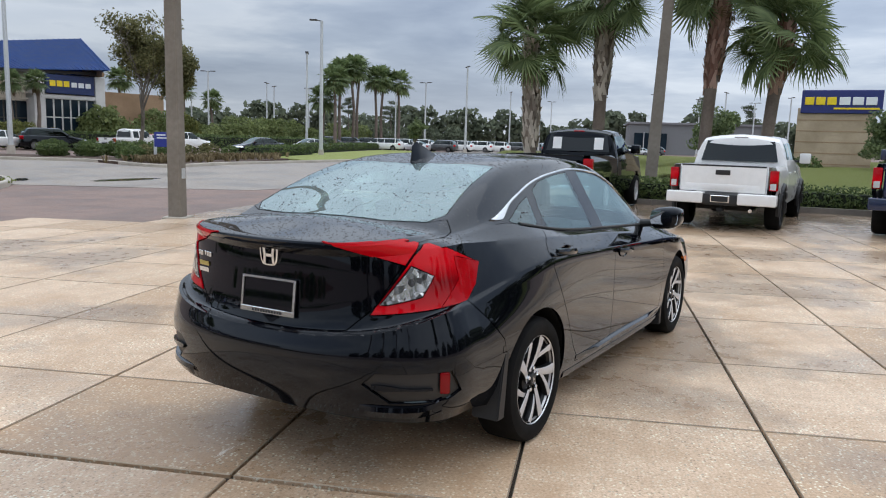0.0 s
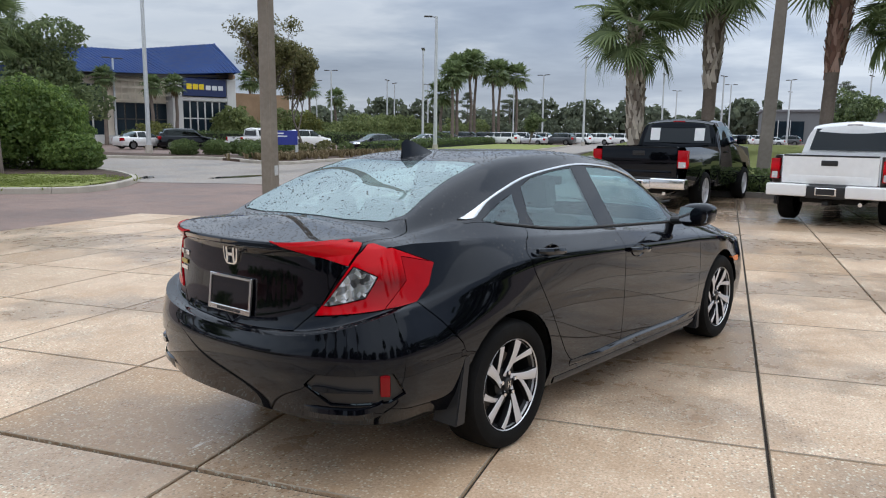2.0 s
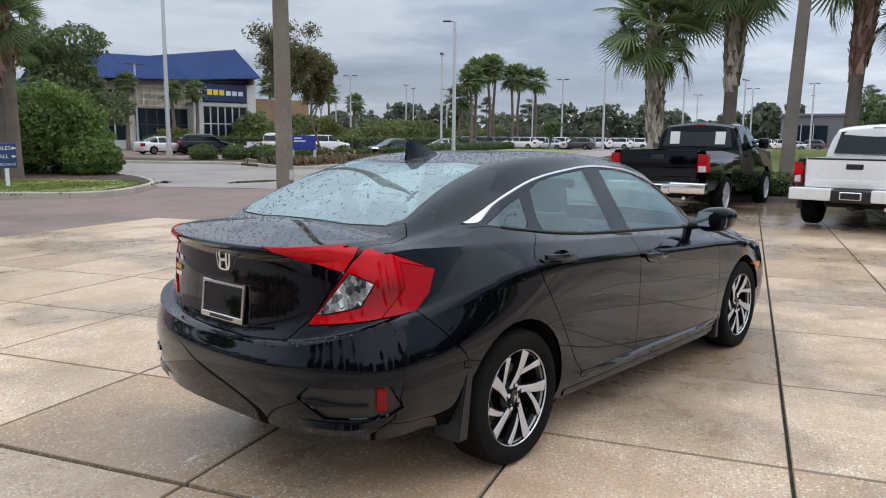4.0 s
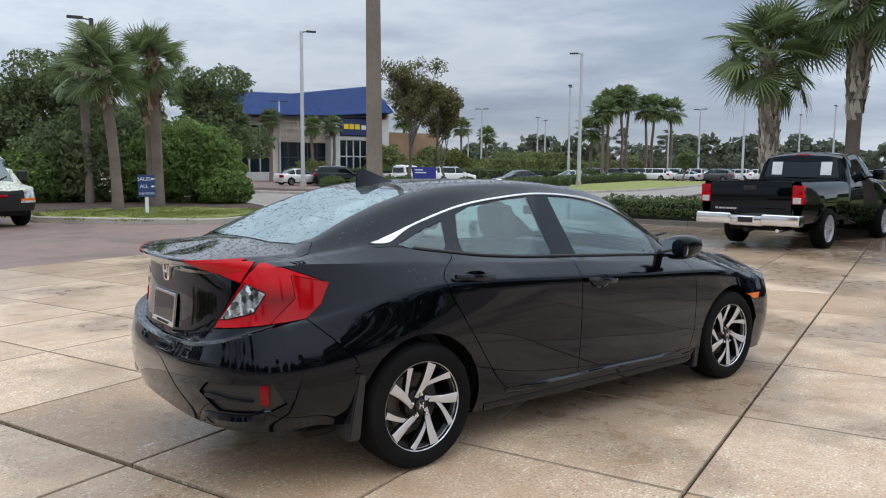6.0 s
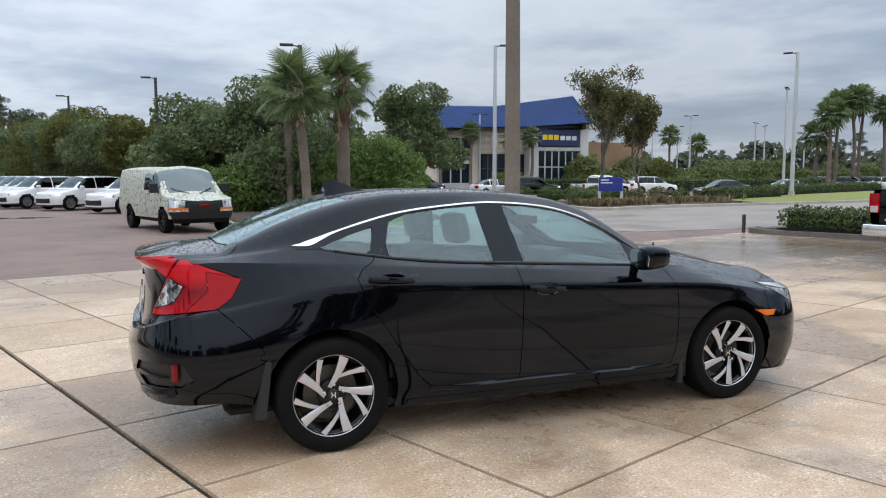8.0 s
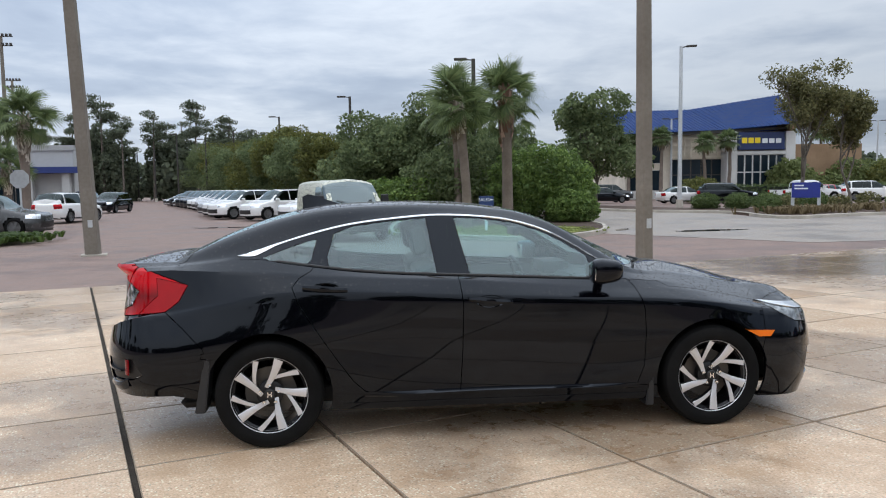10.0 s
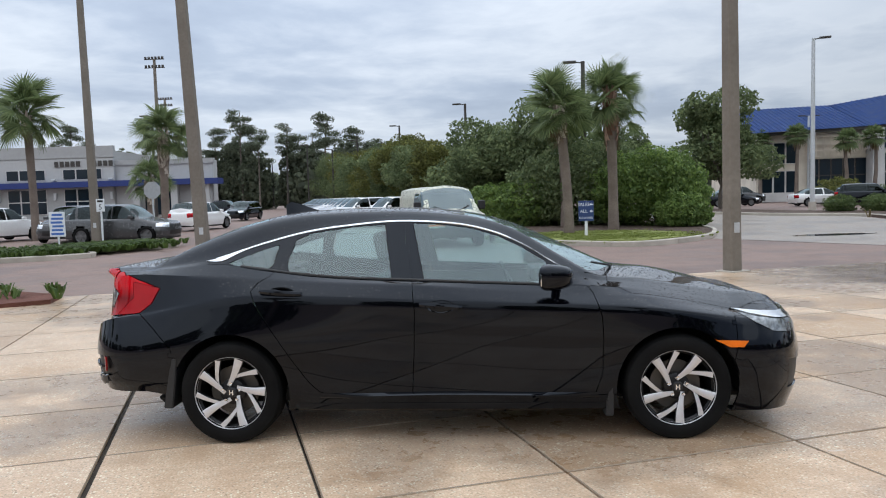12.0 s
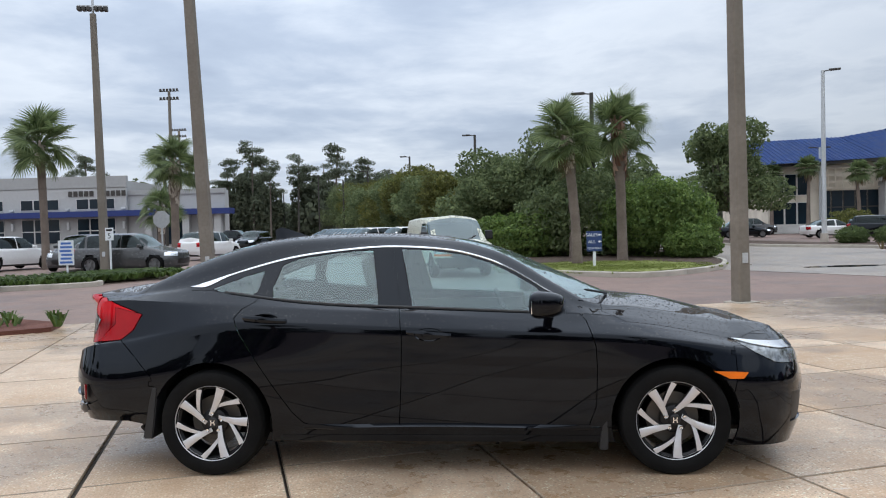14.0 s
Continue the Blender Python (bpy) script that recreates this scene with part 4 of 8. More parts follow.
M_BOOT = leaf_material("leaf_bases", (0.20, 0.155, 0.12), (0.74, 0.66, 0.56), 0.85, thin=0.0)
M_BOOTRED = leaf_material("reddish_leaf_bases", (0.17, 0.085, 0.06), (0.62, 0.42, 0.33), 0.85, thin=0.0)
RNG = np.random.default_rng(7)


def leaf_mesh(name, centres, normals, size, mat, slim=0.55, spread=0.9):
    """Many small folded leaves at centres, each two triangles, turned at random about the outward way."""
    n = len(centres)
    nrm = normals + RNG.normal(0, spread, (n, 3))
    nrm /= np.linalg.norm(nrm, axis=1)[:, None] + 1e-9
    t = np.cross(nrm, RNG.normal(0, 1, (n, 3)))
    t /= np.linalg.norm(t, axis=1)[:, None] + 1e-9
    b = np.cross(nrm, t)
    s = size * RNG.uniform(0.55, 1.3, n)[:, None]
    v = np.empty((n, 4, 3))
    v[:, 0] = centres - t * s
    v[:, 1] = centres - b * s * slim + nrm * s * 0.15
    v[:, 2] = centres + t * s
    v[:, 3] = centres + b * s * slim + nrm * s * 0.15
    me = bpy.data.meshes.new(name)
    me.vertices.add(4 * n)
    me.vertices.foreach_set("co", v.reshape(-1))
    me.loops.add(4 * n)
    me.loops.foreach_set("vertex_index", np.arange(4 * n, dtype=np.int32))
    me.polygons.add(n)
    me.polygons.foreach_set("loop_start", np.arange(0, 4 * n, 4, dtype=np.int32))
    me.polygons.foreach_set("loop_total", np.full(n, 4, dtype=np.int32))
    me.update(calc_edges=True)
    me.materials.append(mat)
    return me


def blob_points(blobs, n, fill=0.35):
    """Points on and in a set of ellipsoids (x, y, z, rx, ry, rz), with their outward ways."""
    w = np.array([b[3] * b[4] + b[4] * b[5] + b[3] * b[5] for b in blobs])
    k = RNG.choice(len(blobs), n, p=w / w.sum())
    B = np.array(blobs)[k]
    d = RNG.normal(0, 1, (n, 3))
    d /= np.linalg.norm(d, axis=1)[:, None]
    lump = 1 + 0.13 * np.sin(d[:, 0] * 7 + B[:, 0] * 3) * np.sin(d[:, 1] * 6 + B[:, 1]) + 0.08 * np.sin(d[:, 2] * 13 + B[:, 2] * 5)
    r = (1 - fill * RNG.random(n) ** 2) * lump
    return B[:, :3] + d * r[:, None] * B[:, 3:], d


def crown_blobs(r, h, z0, n, seed):
    g = random.Random(seed)
    out = [(0, 0, z0 + h * 0.45, r * 0.55, r * 0.55, h * 0.42)]
    for _ in range(n):
        a, t = g.uniform(0, 6.283), g.uniform(0.0, 1.0)
        rr = r * g.uniform(0.35, 0.8) * (1 - 0.35 * t)
        s = r * g.uniform(0.22, 0.42)
        out.append((rr * math.cos(a), rr * math.sin(a), z0 + h * (0.12 + 0.78 * t), s, s, s * g.uniform(0.55, 0.9)))
    return out


def limb_tree(bm, height, spread, girth, seed, levels=3):
    g = random.Random(seed)
    tips = []

    def grow(p, d, length, r, level):
        pts, rad = [p], [r]
        q = Vector(p)
        dd = Vector(d)
        for k in range(4):
            dd = (dd + Vector((g.uniform(-0.2, 0.2), g.uniform(-0.2, 0.2), 0.12))).normalized()
            q = q + dd * length / 4
            pts.append(q.copy())
            rad.append(r * (1 - 0.15 * (k + 1)))
        tube(bm, pts, rad, 7 if level < 2 else 5)
        if level >= levels:
            tips.append(q.copy())
            return
        for k in range(g.choice((3, 4)) if level else 5):
            a = g.uniform(0, 6.283)
            tilt = Vector((math.cos(a), math.sin(a), g.uniform(0.5, 1.3))) * spread
            grow(pts[g.choice((2, 3, 4))], (dd + tilt).normalized(), length * g.uniform(0.55, 0.8), r * 0.5, level + 1)

    grow(Vector((0, 0, -0.1)), Vector((0, 0, 1)), height, girth, 0)
    return tips


def tree(name, m, height, radius, trunk_h, girth, leaves, mat, label, seed, bare=False, size=0.16, group="", trunk_mat=None):
    ob = empty(name, m, label, "tree", group)
    bm = bmesh.new()
    tips = limb_tree(bm, trunk_h, 1.2 if bare else 0.8, girth, seed, 4 if bare else 3)
    part("trunk", bm, trunk_mat or M_BARK, ob)
    if bare:
        pick = random.Random(seed)
        blobs = [(p.x, p.y, p.z - 0.15, radius * 0.14, radius * 0.14, radius * 0.12) for p in tips if pick.random() < (0.25 if p.z > height * 0.8 else 0.8)]
    else:
        blobs = crown_blobs(radius, height - trunk_h * 0.8, trunk_h * 0.8, 16, seed)
    c, d = blob_points(blobs, leaves, 0.95 if bare else 0.4)
    cr = new("crown", leaf_mesh("crown", c, d, size, mat))
    cr.parent = ob
    return ob


def shrub(name, m, blobs, n, size, mat, label, category="shrub", group="", twigs=True):
    ob = empty(name, m, label, category, group)
    c, d = blob_points(blobs, n, 0.3)
    keep = c[:, 2] > 0.02
    cr = new("foliage", leaf_mesh("foliage", c[keep], d[keep], size, mat))
    cr.parent = ob
    if twigs:
        bm = bmesh.new()
        g = random.Random(n)
        for b in blobs[:6]:
            for k in range(4):
                tube(bm, [(b[0] * 0.6 + g.uniform(-0.1, 0.1), b[1] * 0.6 + g.uniform(-0.1, 0.1), -0.05), (b[0] + g.uniform(-0.3, 0.3) * b[3], b[1] + g.uniform(-0.3, 0.3) * b[4], b[2] + 0.3 * b[5])], [0.025, 0.008], 5)
        part("twig_base", bm, M_BARK, ob)
    return ob


def fan_leaf(seed, span=0.95, stalk=0.8, n=30, droop=0.3, pitch=40):
    """A costapalmate frond: a stalk that rises from the origin along +x and a fan of narrow folded blades bent down from its end."""
    g = random.Random(seed)
    bm = bmesh.new()
    pts = [Vector((stalk * t, 0, 0.10 * math.sin(t * 2.4))) for t in (0, 0.33, 0.66, 1.0)]
    tube(bm, pts, [0.024, 0.017, 0.013, 0.010], 4)
    base = pts[-1]
    bend = Matrix.Rotation(radians(pitch), 3, "Y")
    nrm = bend @ Vector((0, 0, 1))
    for k in range(n):
        f = k / (n - 1) * 2 - 1
        a = f * 2.25
        L = span * (1 - 0.26 * abs(f) ** 2) * g.uniform(0.88, 1.06)
        d = bend @ Vector((math.cos(a), math.sin(a), 0.0))
        side = nrm.cross(d)
        w0 = 0.021
        cup = -0.10 * abs(f)
        p1 = base + d * L * 0.42 + nrm * (0.04 + cup * 0.5)
        p2 = base + d * L * 0.76 + nrm * cup * 0.8 + Vector((0, 0, -droop * 0.22 * L))
        p3 = base + d * L * 0.97 + nrm * cup + Vector((0, 0, -droop * L * g.uniform(0.55, 1.15)))
        fold = nrm * 0.010
        r0 = [bm.verts.new(base - side * 0.007), bm.verts.new(base + side * 0.007)]
        r1 = [bm.verts.new(p1 - side * w0 + fold), bm.verts.new(p1 + side * w0 - fold)]
        r2 = [bm.verts.new(p2 - side * w0 * 0.55 + fold), bm.verts.new(p2 + side * w0 * 0.55 - fold)]
        tip = bm.verts.new(p3)
        bm.faces.new((r0[0], r0[1], r1[1], r1[0]))
        bm.faces.new((r1[0], r1[1], r2[1], r2[0]))
        bm.faces.new((r2[0], r2[1], tip))
    return bm


FROND = [mesh_of("frond", fan_leaf(s, 0.80, 0.60 + 0.11 * s, 27, 0.05 + 0.05 * s, 8 + 9 * s), M_PALM, False) for s in range(3)]
FROND_DRY = mesh_of("dry_frond", fan_leaf(9, 0.8, 0.7, 22, 1.1), M_PALMDRY, False)


def boots(bm, z0, z1, r, n_ring, seed, length=0.33):
    """Criss-cross leaf bases round a palm trunk."""
    g = random.Random(seed)
    z = z0
    row = 0
    while z < z1:
        rr = r(z)
        for k in range(n_ring):
            a = 2 * math.pi * (k + 0.5 * (row % 2)) / n_ring + g.uniform(-0.12, 0.12)
            o = Vector((math.cos(a), math.sin(a), 0))
            s = Vector((-o.y, o.x, 0))
            if z < z0 + 0.5 and g.random() < 0.55:
                continue
            for lean in (-1, 1):
                L = length * g.uniform(0.8, 1.2)
                p0 = o * (rr * 0.96) + Vector((0, 0, z)) + s * lean * 0.075
                p1 = o * (rr + 0.055) + Vector((0, 0, z + L * 0.65)) + s * lean * 0.012
                p2 = o * (rr + 0.085 * g.uniform(0.7, 1.6)) + Vector((0, 0, z + L)) - s * lean * 0.02
                w = 0.058
                v = [bm.verts.new(p0 - s * w), bm.verts.new(p0 + s * w), bm.verts.new(p1 + s * w * 0.8), bm.verts.new(p2 + s * w * 0.55), bm.verts.new(p2 - s * w * 0.55), bm.verts.new(p1 - s * w * 0.8)]
                bm.faces.new((v[0], v[1], v[2], v[5]))
                bm.faces.new((v[5], v[2], v[3], v[4]))
        z += length * 0.42
        row += 1


def cabbage_palm(m, trunk_h, boot0, lean, label, seed, leaves=26, girth=0.20, scale=1.0, group="sabal palms", red=False, dry=2):
    g = random.Random(seed)
    ob = empty("sabal_palm", m, label, "palm tree", group)
    bm = bmesh.new()
    lx, ly = lean
    spine = [Vector((lx * t * t, ly * t * t, trunk_h * t - 0.05)) for t in (0, 0.2, 0.4, 0.6, 0.8, 1.0)]
    tube(bm, spine, [girth * 1.18, girth, girth * 0.97, girth * 0.98, girth * 1.05, girth * 0.8], 14)
    part("trunk", bm, M_PALMBARK, ob)
    bm = bmesh.new()
    swell = lambda z: girth * (0.96 + 0.36 * math.sin(math.pi * min(max((z - boot0) / (trunk_h - boot0), 0), 1)))
    boots(bm, boot0, trunk_h - 0.05, swell, 6, seed, 0.46)
    for v in bm.verts:
        t = min(v.co.z / trunk_h, 1.05)
        v.co.x += lx * t * t
        v.co.y += ly * t * t
    tagged(part("trunk_sheath", bm, M_BOOTRED if red else M_BOOT, ob, smooth=False), kind="stuff")
    head = spine[-1]
    for k in range(leaves):
        el = 86 - 128 * (k / (leaves - 1)) ** 0.95 + g.uniform(-9, 9)
        az = k * 137.5 + g.uniform(-16, 16)
        s = scale * g.uniform(0.85, 1.12)
        lf = new("frond", g.choice(FROND))
        lf.parent = ob
        lf.matrix_local = Matrix.Translation(head + Vector((0, 0, -0.12 + 0.22 * el / 90))) @ pose(0, 0, 0, 0, 0, az) @ pose(0, 0, 0, g.uniform(-60, 60), -el, 0) @ Matrix.Diagonal((s, s, s, 1))
    for k in range(dry):
        lf = new("dry_frond", FROND_DRY)
        lf.parent = ob
        lf.matrix_local = Matrix.Translation(head + Vector((0, 0, -0.35))) @ pose(0, 0, 0, 0, 0, g.uniform(0, 360)) @ pose(0, 0, 0, 0, 62, 0) @ Matrix.Diagonal((0.7, 0.7, 0.7, 1))
    return ob


def far_palm(m, height, girth, crown, label, seed, group="fan palms", skirt=True):
    """A tall fan palm far off: trunk and one crown of many blades."""
    g = random.Random(seed)
    ob = empty("fan_palm", m, label, "palm tree", group)
    bm = bmesh.new()
    tube(bm, [(0, 0, -0.1), (g.uniform(-0.15, 0.15), g.uniform(-0.15, 0.15), height * 0.5), (g.uniform(-0.3, 0.3), g.uniform(-0.3, 0.3), height)], [girth * 1.3, girth, girth * 0.85], 10)
    part("trunk", bm, M_PALMBARK, ob)
    bm = bmesh.new()
    for k in range(30):
        el = radians(80 - 125 * (k / 29) ** 0.9 + g.uniform(-8, 8))
        az = radians(k * 137.5 + g.uniform(-15, 15))
        d = Vector((math.cos(az) * math.cos(el), math.sin(az) * math.cos(el), math.sin(el)))
        sd = Vector((-math.sin(az), math.cos(az), 0))
        up = sd.cross(d) * -1
        h = Vector((0, 0, height))
        root = h + d * crown * 0.42
        tube(bm, [h, root], [0.03, 0.02], 3)
        for j in range(13):
            a = radians(-105 + 210 * j / 12)
            e = d * math.cos(a) + sd * math.sin(a)
            L = crown * 0.62 * (1 - 0.25 * abs(j - 6) / 6) * g.uniform(0.85, 1.1)
            p1 = root + e * L * 0.6
            p2 = root + e * L + Vector((0, 0, -0.25 * L))
            w = (up * 0.2 + sd * math.cos(a) - d * math.sin(a)).normalized() * 0.05 * crown
            bm.faces.new((bm.verts.new(root), bm.verts.new(p1 - w), bm.verts.new(p2), bm.verts.new(p1 + w)))
    part("crown", bm, M_PALM, ob, smooth=False)
    if skirt:
        bm = bmesh.new()
        for k in range(60):
            a = g.uniform(0, 6.283)
            r = girth * g.uniform(1.0, 1.7)
            z = height - g.uniform(0.1, 0.16 * height)
            o = Vector((math.cos(a), math.sin(a), 0))
            s = Vector((-o.y, o.x, 0)) * 0.09
            p = o * r + Vector((0, 0, z))
            bm.faces.new((bm.verts.new(p + s), bm.verts.new(p - s), bm.verts.new(p * 1.0 + o * 0.18 + Vector((0, 0, -0.55)))))
        part("skirt", bm, M_PALMDRY, ob, smooth=False)
    return ob


def at(x, y, rz=0.0, dz=0.0):
    return pose(x, y, ground_z(y) + dz, 0, 0, rz)


# row of cabbage palms behind the kerb by the pick-ups
cabbage_palm(at(17.9, 8.0), 4.85, 0.9, (-0.15, 0.1), "sabal palm with criss-cross grey leaf bases beyond the pick-ups", 1, 46, 0.19, 1.3)
cabbage_palm(at(19.0, 6.15), 6.3, 3.0, (0.05, -0.05), "sabal palm with a swollen shaggy trunk beyond the black pick-up", 2, 46, 0.20, 1.3)
cabbage_palm(at(18.8, 2.75), 6.3, 3.1, (0.1, -0.25), "sabal palm with a leaning shaggy trunk beyond the white pick-up", 3, 46, 0.18, 1.3, red=True)
cabbage_palm(at(19.2, 1.1), 4.9, 3.1, (0.0, -0.3), "sabal palm with reddish torn leaf bases beside the hedge", 4, 46, 0.18, 1.3, red=True, dry=4)
# three on the grass island by the arrow sign
cabbage_palm(at(5.5, 25.5), 5.5, 3.5, (-0.1, 0.0), "sabal palm with a reddish collar on the grass island", 5, 42, 0.20, 1.1, red=True, dry=3)
cabbage_palm(at(3.45, 23.3), 4.8, 3.5, (-0.35, 0.1), "sabal palm with a hanging dry frond on the grass island", 6, 42, 0.18, 1.1, dry=4)
cabbage_palm(at(3.95, 29.5), 5.3, 4.0, (-0.1, 0.0), "slim sabal palm before the dark shrubs", 7, 28, 0.17, 0.95)
cabbage_palm(at(5.75, 27.2), 4.6, 3.2, (0.0, 0.0), "short sabal palm half hidden behind its neighbour", 8, 20, 0.18, 0.9, red=True)
# by the dealership
cabbage_palm(at(-22.5, 31.5), 6.3, 5.3, (-0.1, 0.0), "sabal palm with a dark smooth trunk in the planted strip", 11, 42, 0.19, 1.4)
cabbage_palm(at(-20.7, 43.0), 6.2, 3.4, (0.1, 0.0), "dense sabal palm by the dealership entrance", 12, 40, 0.26, 1.4)
cabbage_palm(at(-23.5, 47.0), 3.4, 1.6, (0.0, 0.0), "small sabal palm by the dealership entrance", 13, 30, 0.24, 1.3)

# tall fan palms across the road
g_ = random.Random(5)
for k, (x, y, h) in enumerate(((83, 69.5, 11.2), (86, 71, 12.6), (88.5, 70.5, 13.3), (91.5, 72, 13.6), (94, 70, 12.2), (97.5, 71.5, 12.6), (99.5, 69.5, 12.0), (85, 73.5, 8.6))):
    far_palm(at(x, y), h - 1.3, 0.22, 2.9, "tall fan palm in a clump across the road", 20 + k)
for k, (x, y, h) in enumerate(((82, 101, 9.5), (87, 100, 8.2), (58, 92, 10.5), (62, 90, 9.5), (54, 94, 9.0))):
    far_palm(at(x, y), h - 0.9, 0.2, 2.4, "fan palm before the far trees", 40 + k)
for k, (x, y, h) in enumerate(((31.5, 71.5, 6.6), (35.5, 69.5, 5.9), (38.5, 70.5, 6.2), (28.5, 73, 6.2))):
    far_palm(at(x, y), h, 0.17, 1.5, "fan palm before the blue-roofed showroom", 50 + k)

# ---------------------------------------------------------------- other vehicles
def loft(guides, xr0, xf0, nr, ns, nf, sub):
    """Half a body skin from guide curves, as rows of points and their bands."""
    cols = []
    us = [k / nr for k in range(nr)] + [1 + k / ns for k in range(ns)] + [2 + k / nf for k in range(nf + 1)]
    for u in us:
        p = []
        for xr, xf, zr, zf, wk, zk, er, ef in guides:
            if u < 1:
                t = math.sin(u * math.pi / 2)
                x = xr + (xr0 - xr) * (1 - max(1 - t ** er, 0) ** (1 / er))
                p.append(Vector((x, keyed(wk, xr0) * t, lerp(zr, keyed(zk, xr0), t * t))))
            elif u <= 2:
                x = lerp(xr0, xf0, u - 1)
                p.append(Vector((x, keyed(wk, x), keyed(zk, x))))
            else:
                t = math.sin((3 - u) * math.pi / 2)
                x = xf - (xf - xf0) * (1 - max(1 - t ** ef, 0) ** (1 / ef))
                f = t * t if keyed(wk, xf0) else (xf - x) / (xf - xf0)
                p.append(Vector((x, keyed(wk, xf0) * t, lerp(zf, keyed(zk, xf0), f))))
        col = []
        for i in range(len(p) - 1):
            h = p[i + 1] - p[i]
            a = h if i == 0 else (p[i + 1] - p[i - 1]) * 0.5
            b = h if i + 2 >= len(p) else (p[i + 2] - p[i]) * 0.5
            if i + 2 >= len(p):
                b = Vector((h.x, h.y, 0))
            a, b = lerp(h, a, 0.5), lerp(h, b, 0.5)
            for k in range(sub):
                t = k / sub
                t2, t3 = t * t, t * t * t
                col.append(p[i] * (2 * t3 - 3 * t2 + 1) + a * (t3 - 2 * t2 + t) + p[i + 1] * (3 * t2 - 2 * t3) + b * (t3 - t2))
        col.append(p[-1])
        cols.append(col)
    return cols


def split_shell(cols, sub, region_of, arches):
    """Sorts the faces of a mirrored skin into parts by region_of(centre, band, normal)."""
    out = {}
    for s in (1, -1):
        for i in range(len(cols) - 1):
            for j in range(len(cols[0]) - 1):
                q = [cols[i][j], cols[i][j + 1], cols[i + 1][j + 1], cols[i + 1][j]]
                c = (q[0] + q[1] + q[2] + q[3]) / 4
                if any(math.hypot(c.x - ax, c.z - az) < ar and c.y > 0.45 for ax, az, ar in arches):
                    continue
                n = (q[2] - q[0]).cross(q[3] - q[1])
                if n.length > 1e-9:
                    n.normalize()
                r = region_of(c, j // sub, n)
                bm, seen = out.setdefault(r, (bmesh.new(), {}))
                vs = []
                for p in q:
                    key = (round(p.x, 4), round(s * p.y, 4), round(p.z, 4))
                    if key not in seen:
                        seen[key] = bm.verts.new(key)
                    if seen[key] not in vs:
                        vs.append(seen[key])
                if len(vs) > 2:
                    try:
                        bm.faces.new(vs)
                    except ValueError:
                        pass
    for bm, _ in out.values():
        bmesh.ops.recalc_face_normals(bm, faces=bm.faces)
    return {k: v[0] for k, v in out.items()}


WHEELS = {}


def simple_wheel(parent, x, y, r, rim_mat, width=0.22, spokes=6):
    key = (round(r, 3), rim_mat.name, width, spokes)
    if key not in WHEELS:
        bm = bmesh.new()
        k = r * 0.66
        lathe(bm, [(k, width * 0.42), (r * 0.9, width * 0.5), (r, width * 0.35), (r, -width * 0.35), (r * 0.93, -width * 0.5), (k * 1.05, -width * 0.47), (k, -width * 0.4)], 28)
        tyre = mesh_of("tyre", bm, M_RUBBER)
        bm = bmesh.new()
        lathe(bm, [(0.001, -width * 0.08), (k * 0.96, -width * 0.08), (k, -width * 0.42), (k * 1.06, -width * 0.47)], 28)
        lathe(bm, [(0.001, -width * 0.38), (k * 0.24, -width * 0.38), (k * 0.28, -width * 0.1)], 16)
        for i in range(spokes):
            a = 2 * math.pi * i / spokes
            m = pose(0, 0, 0, 0, math.degrees(a), 0)
            prism(bm, [(k * 0.2, -k * 0.10), (k * 0.98, -k * 0.14), (k * 0.98, k * 0.14), (k * 0.2, k * 0.10)], width * 0.12, m @ pose(0, -width * 0.36, 0))
        WHEELS[key] = (tyre, mesh_of("rim", bm, rim_mat, True, 35))
    w = new("wheel")
    w.parent = parent
    w.matrix_local = pose(x, y, r, 0, 0, 180 if y > 0 else 0)
    for nm, me in (("tyre", WHEELS[key][0]), ("rim", WHEELS[key][1])):
        o = new(nm, me)
        o.parent = w
    return w


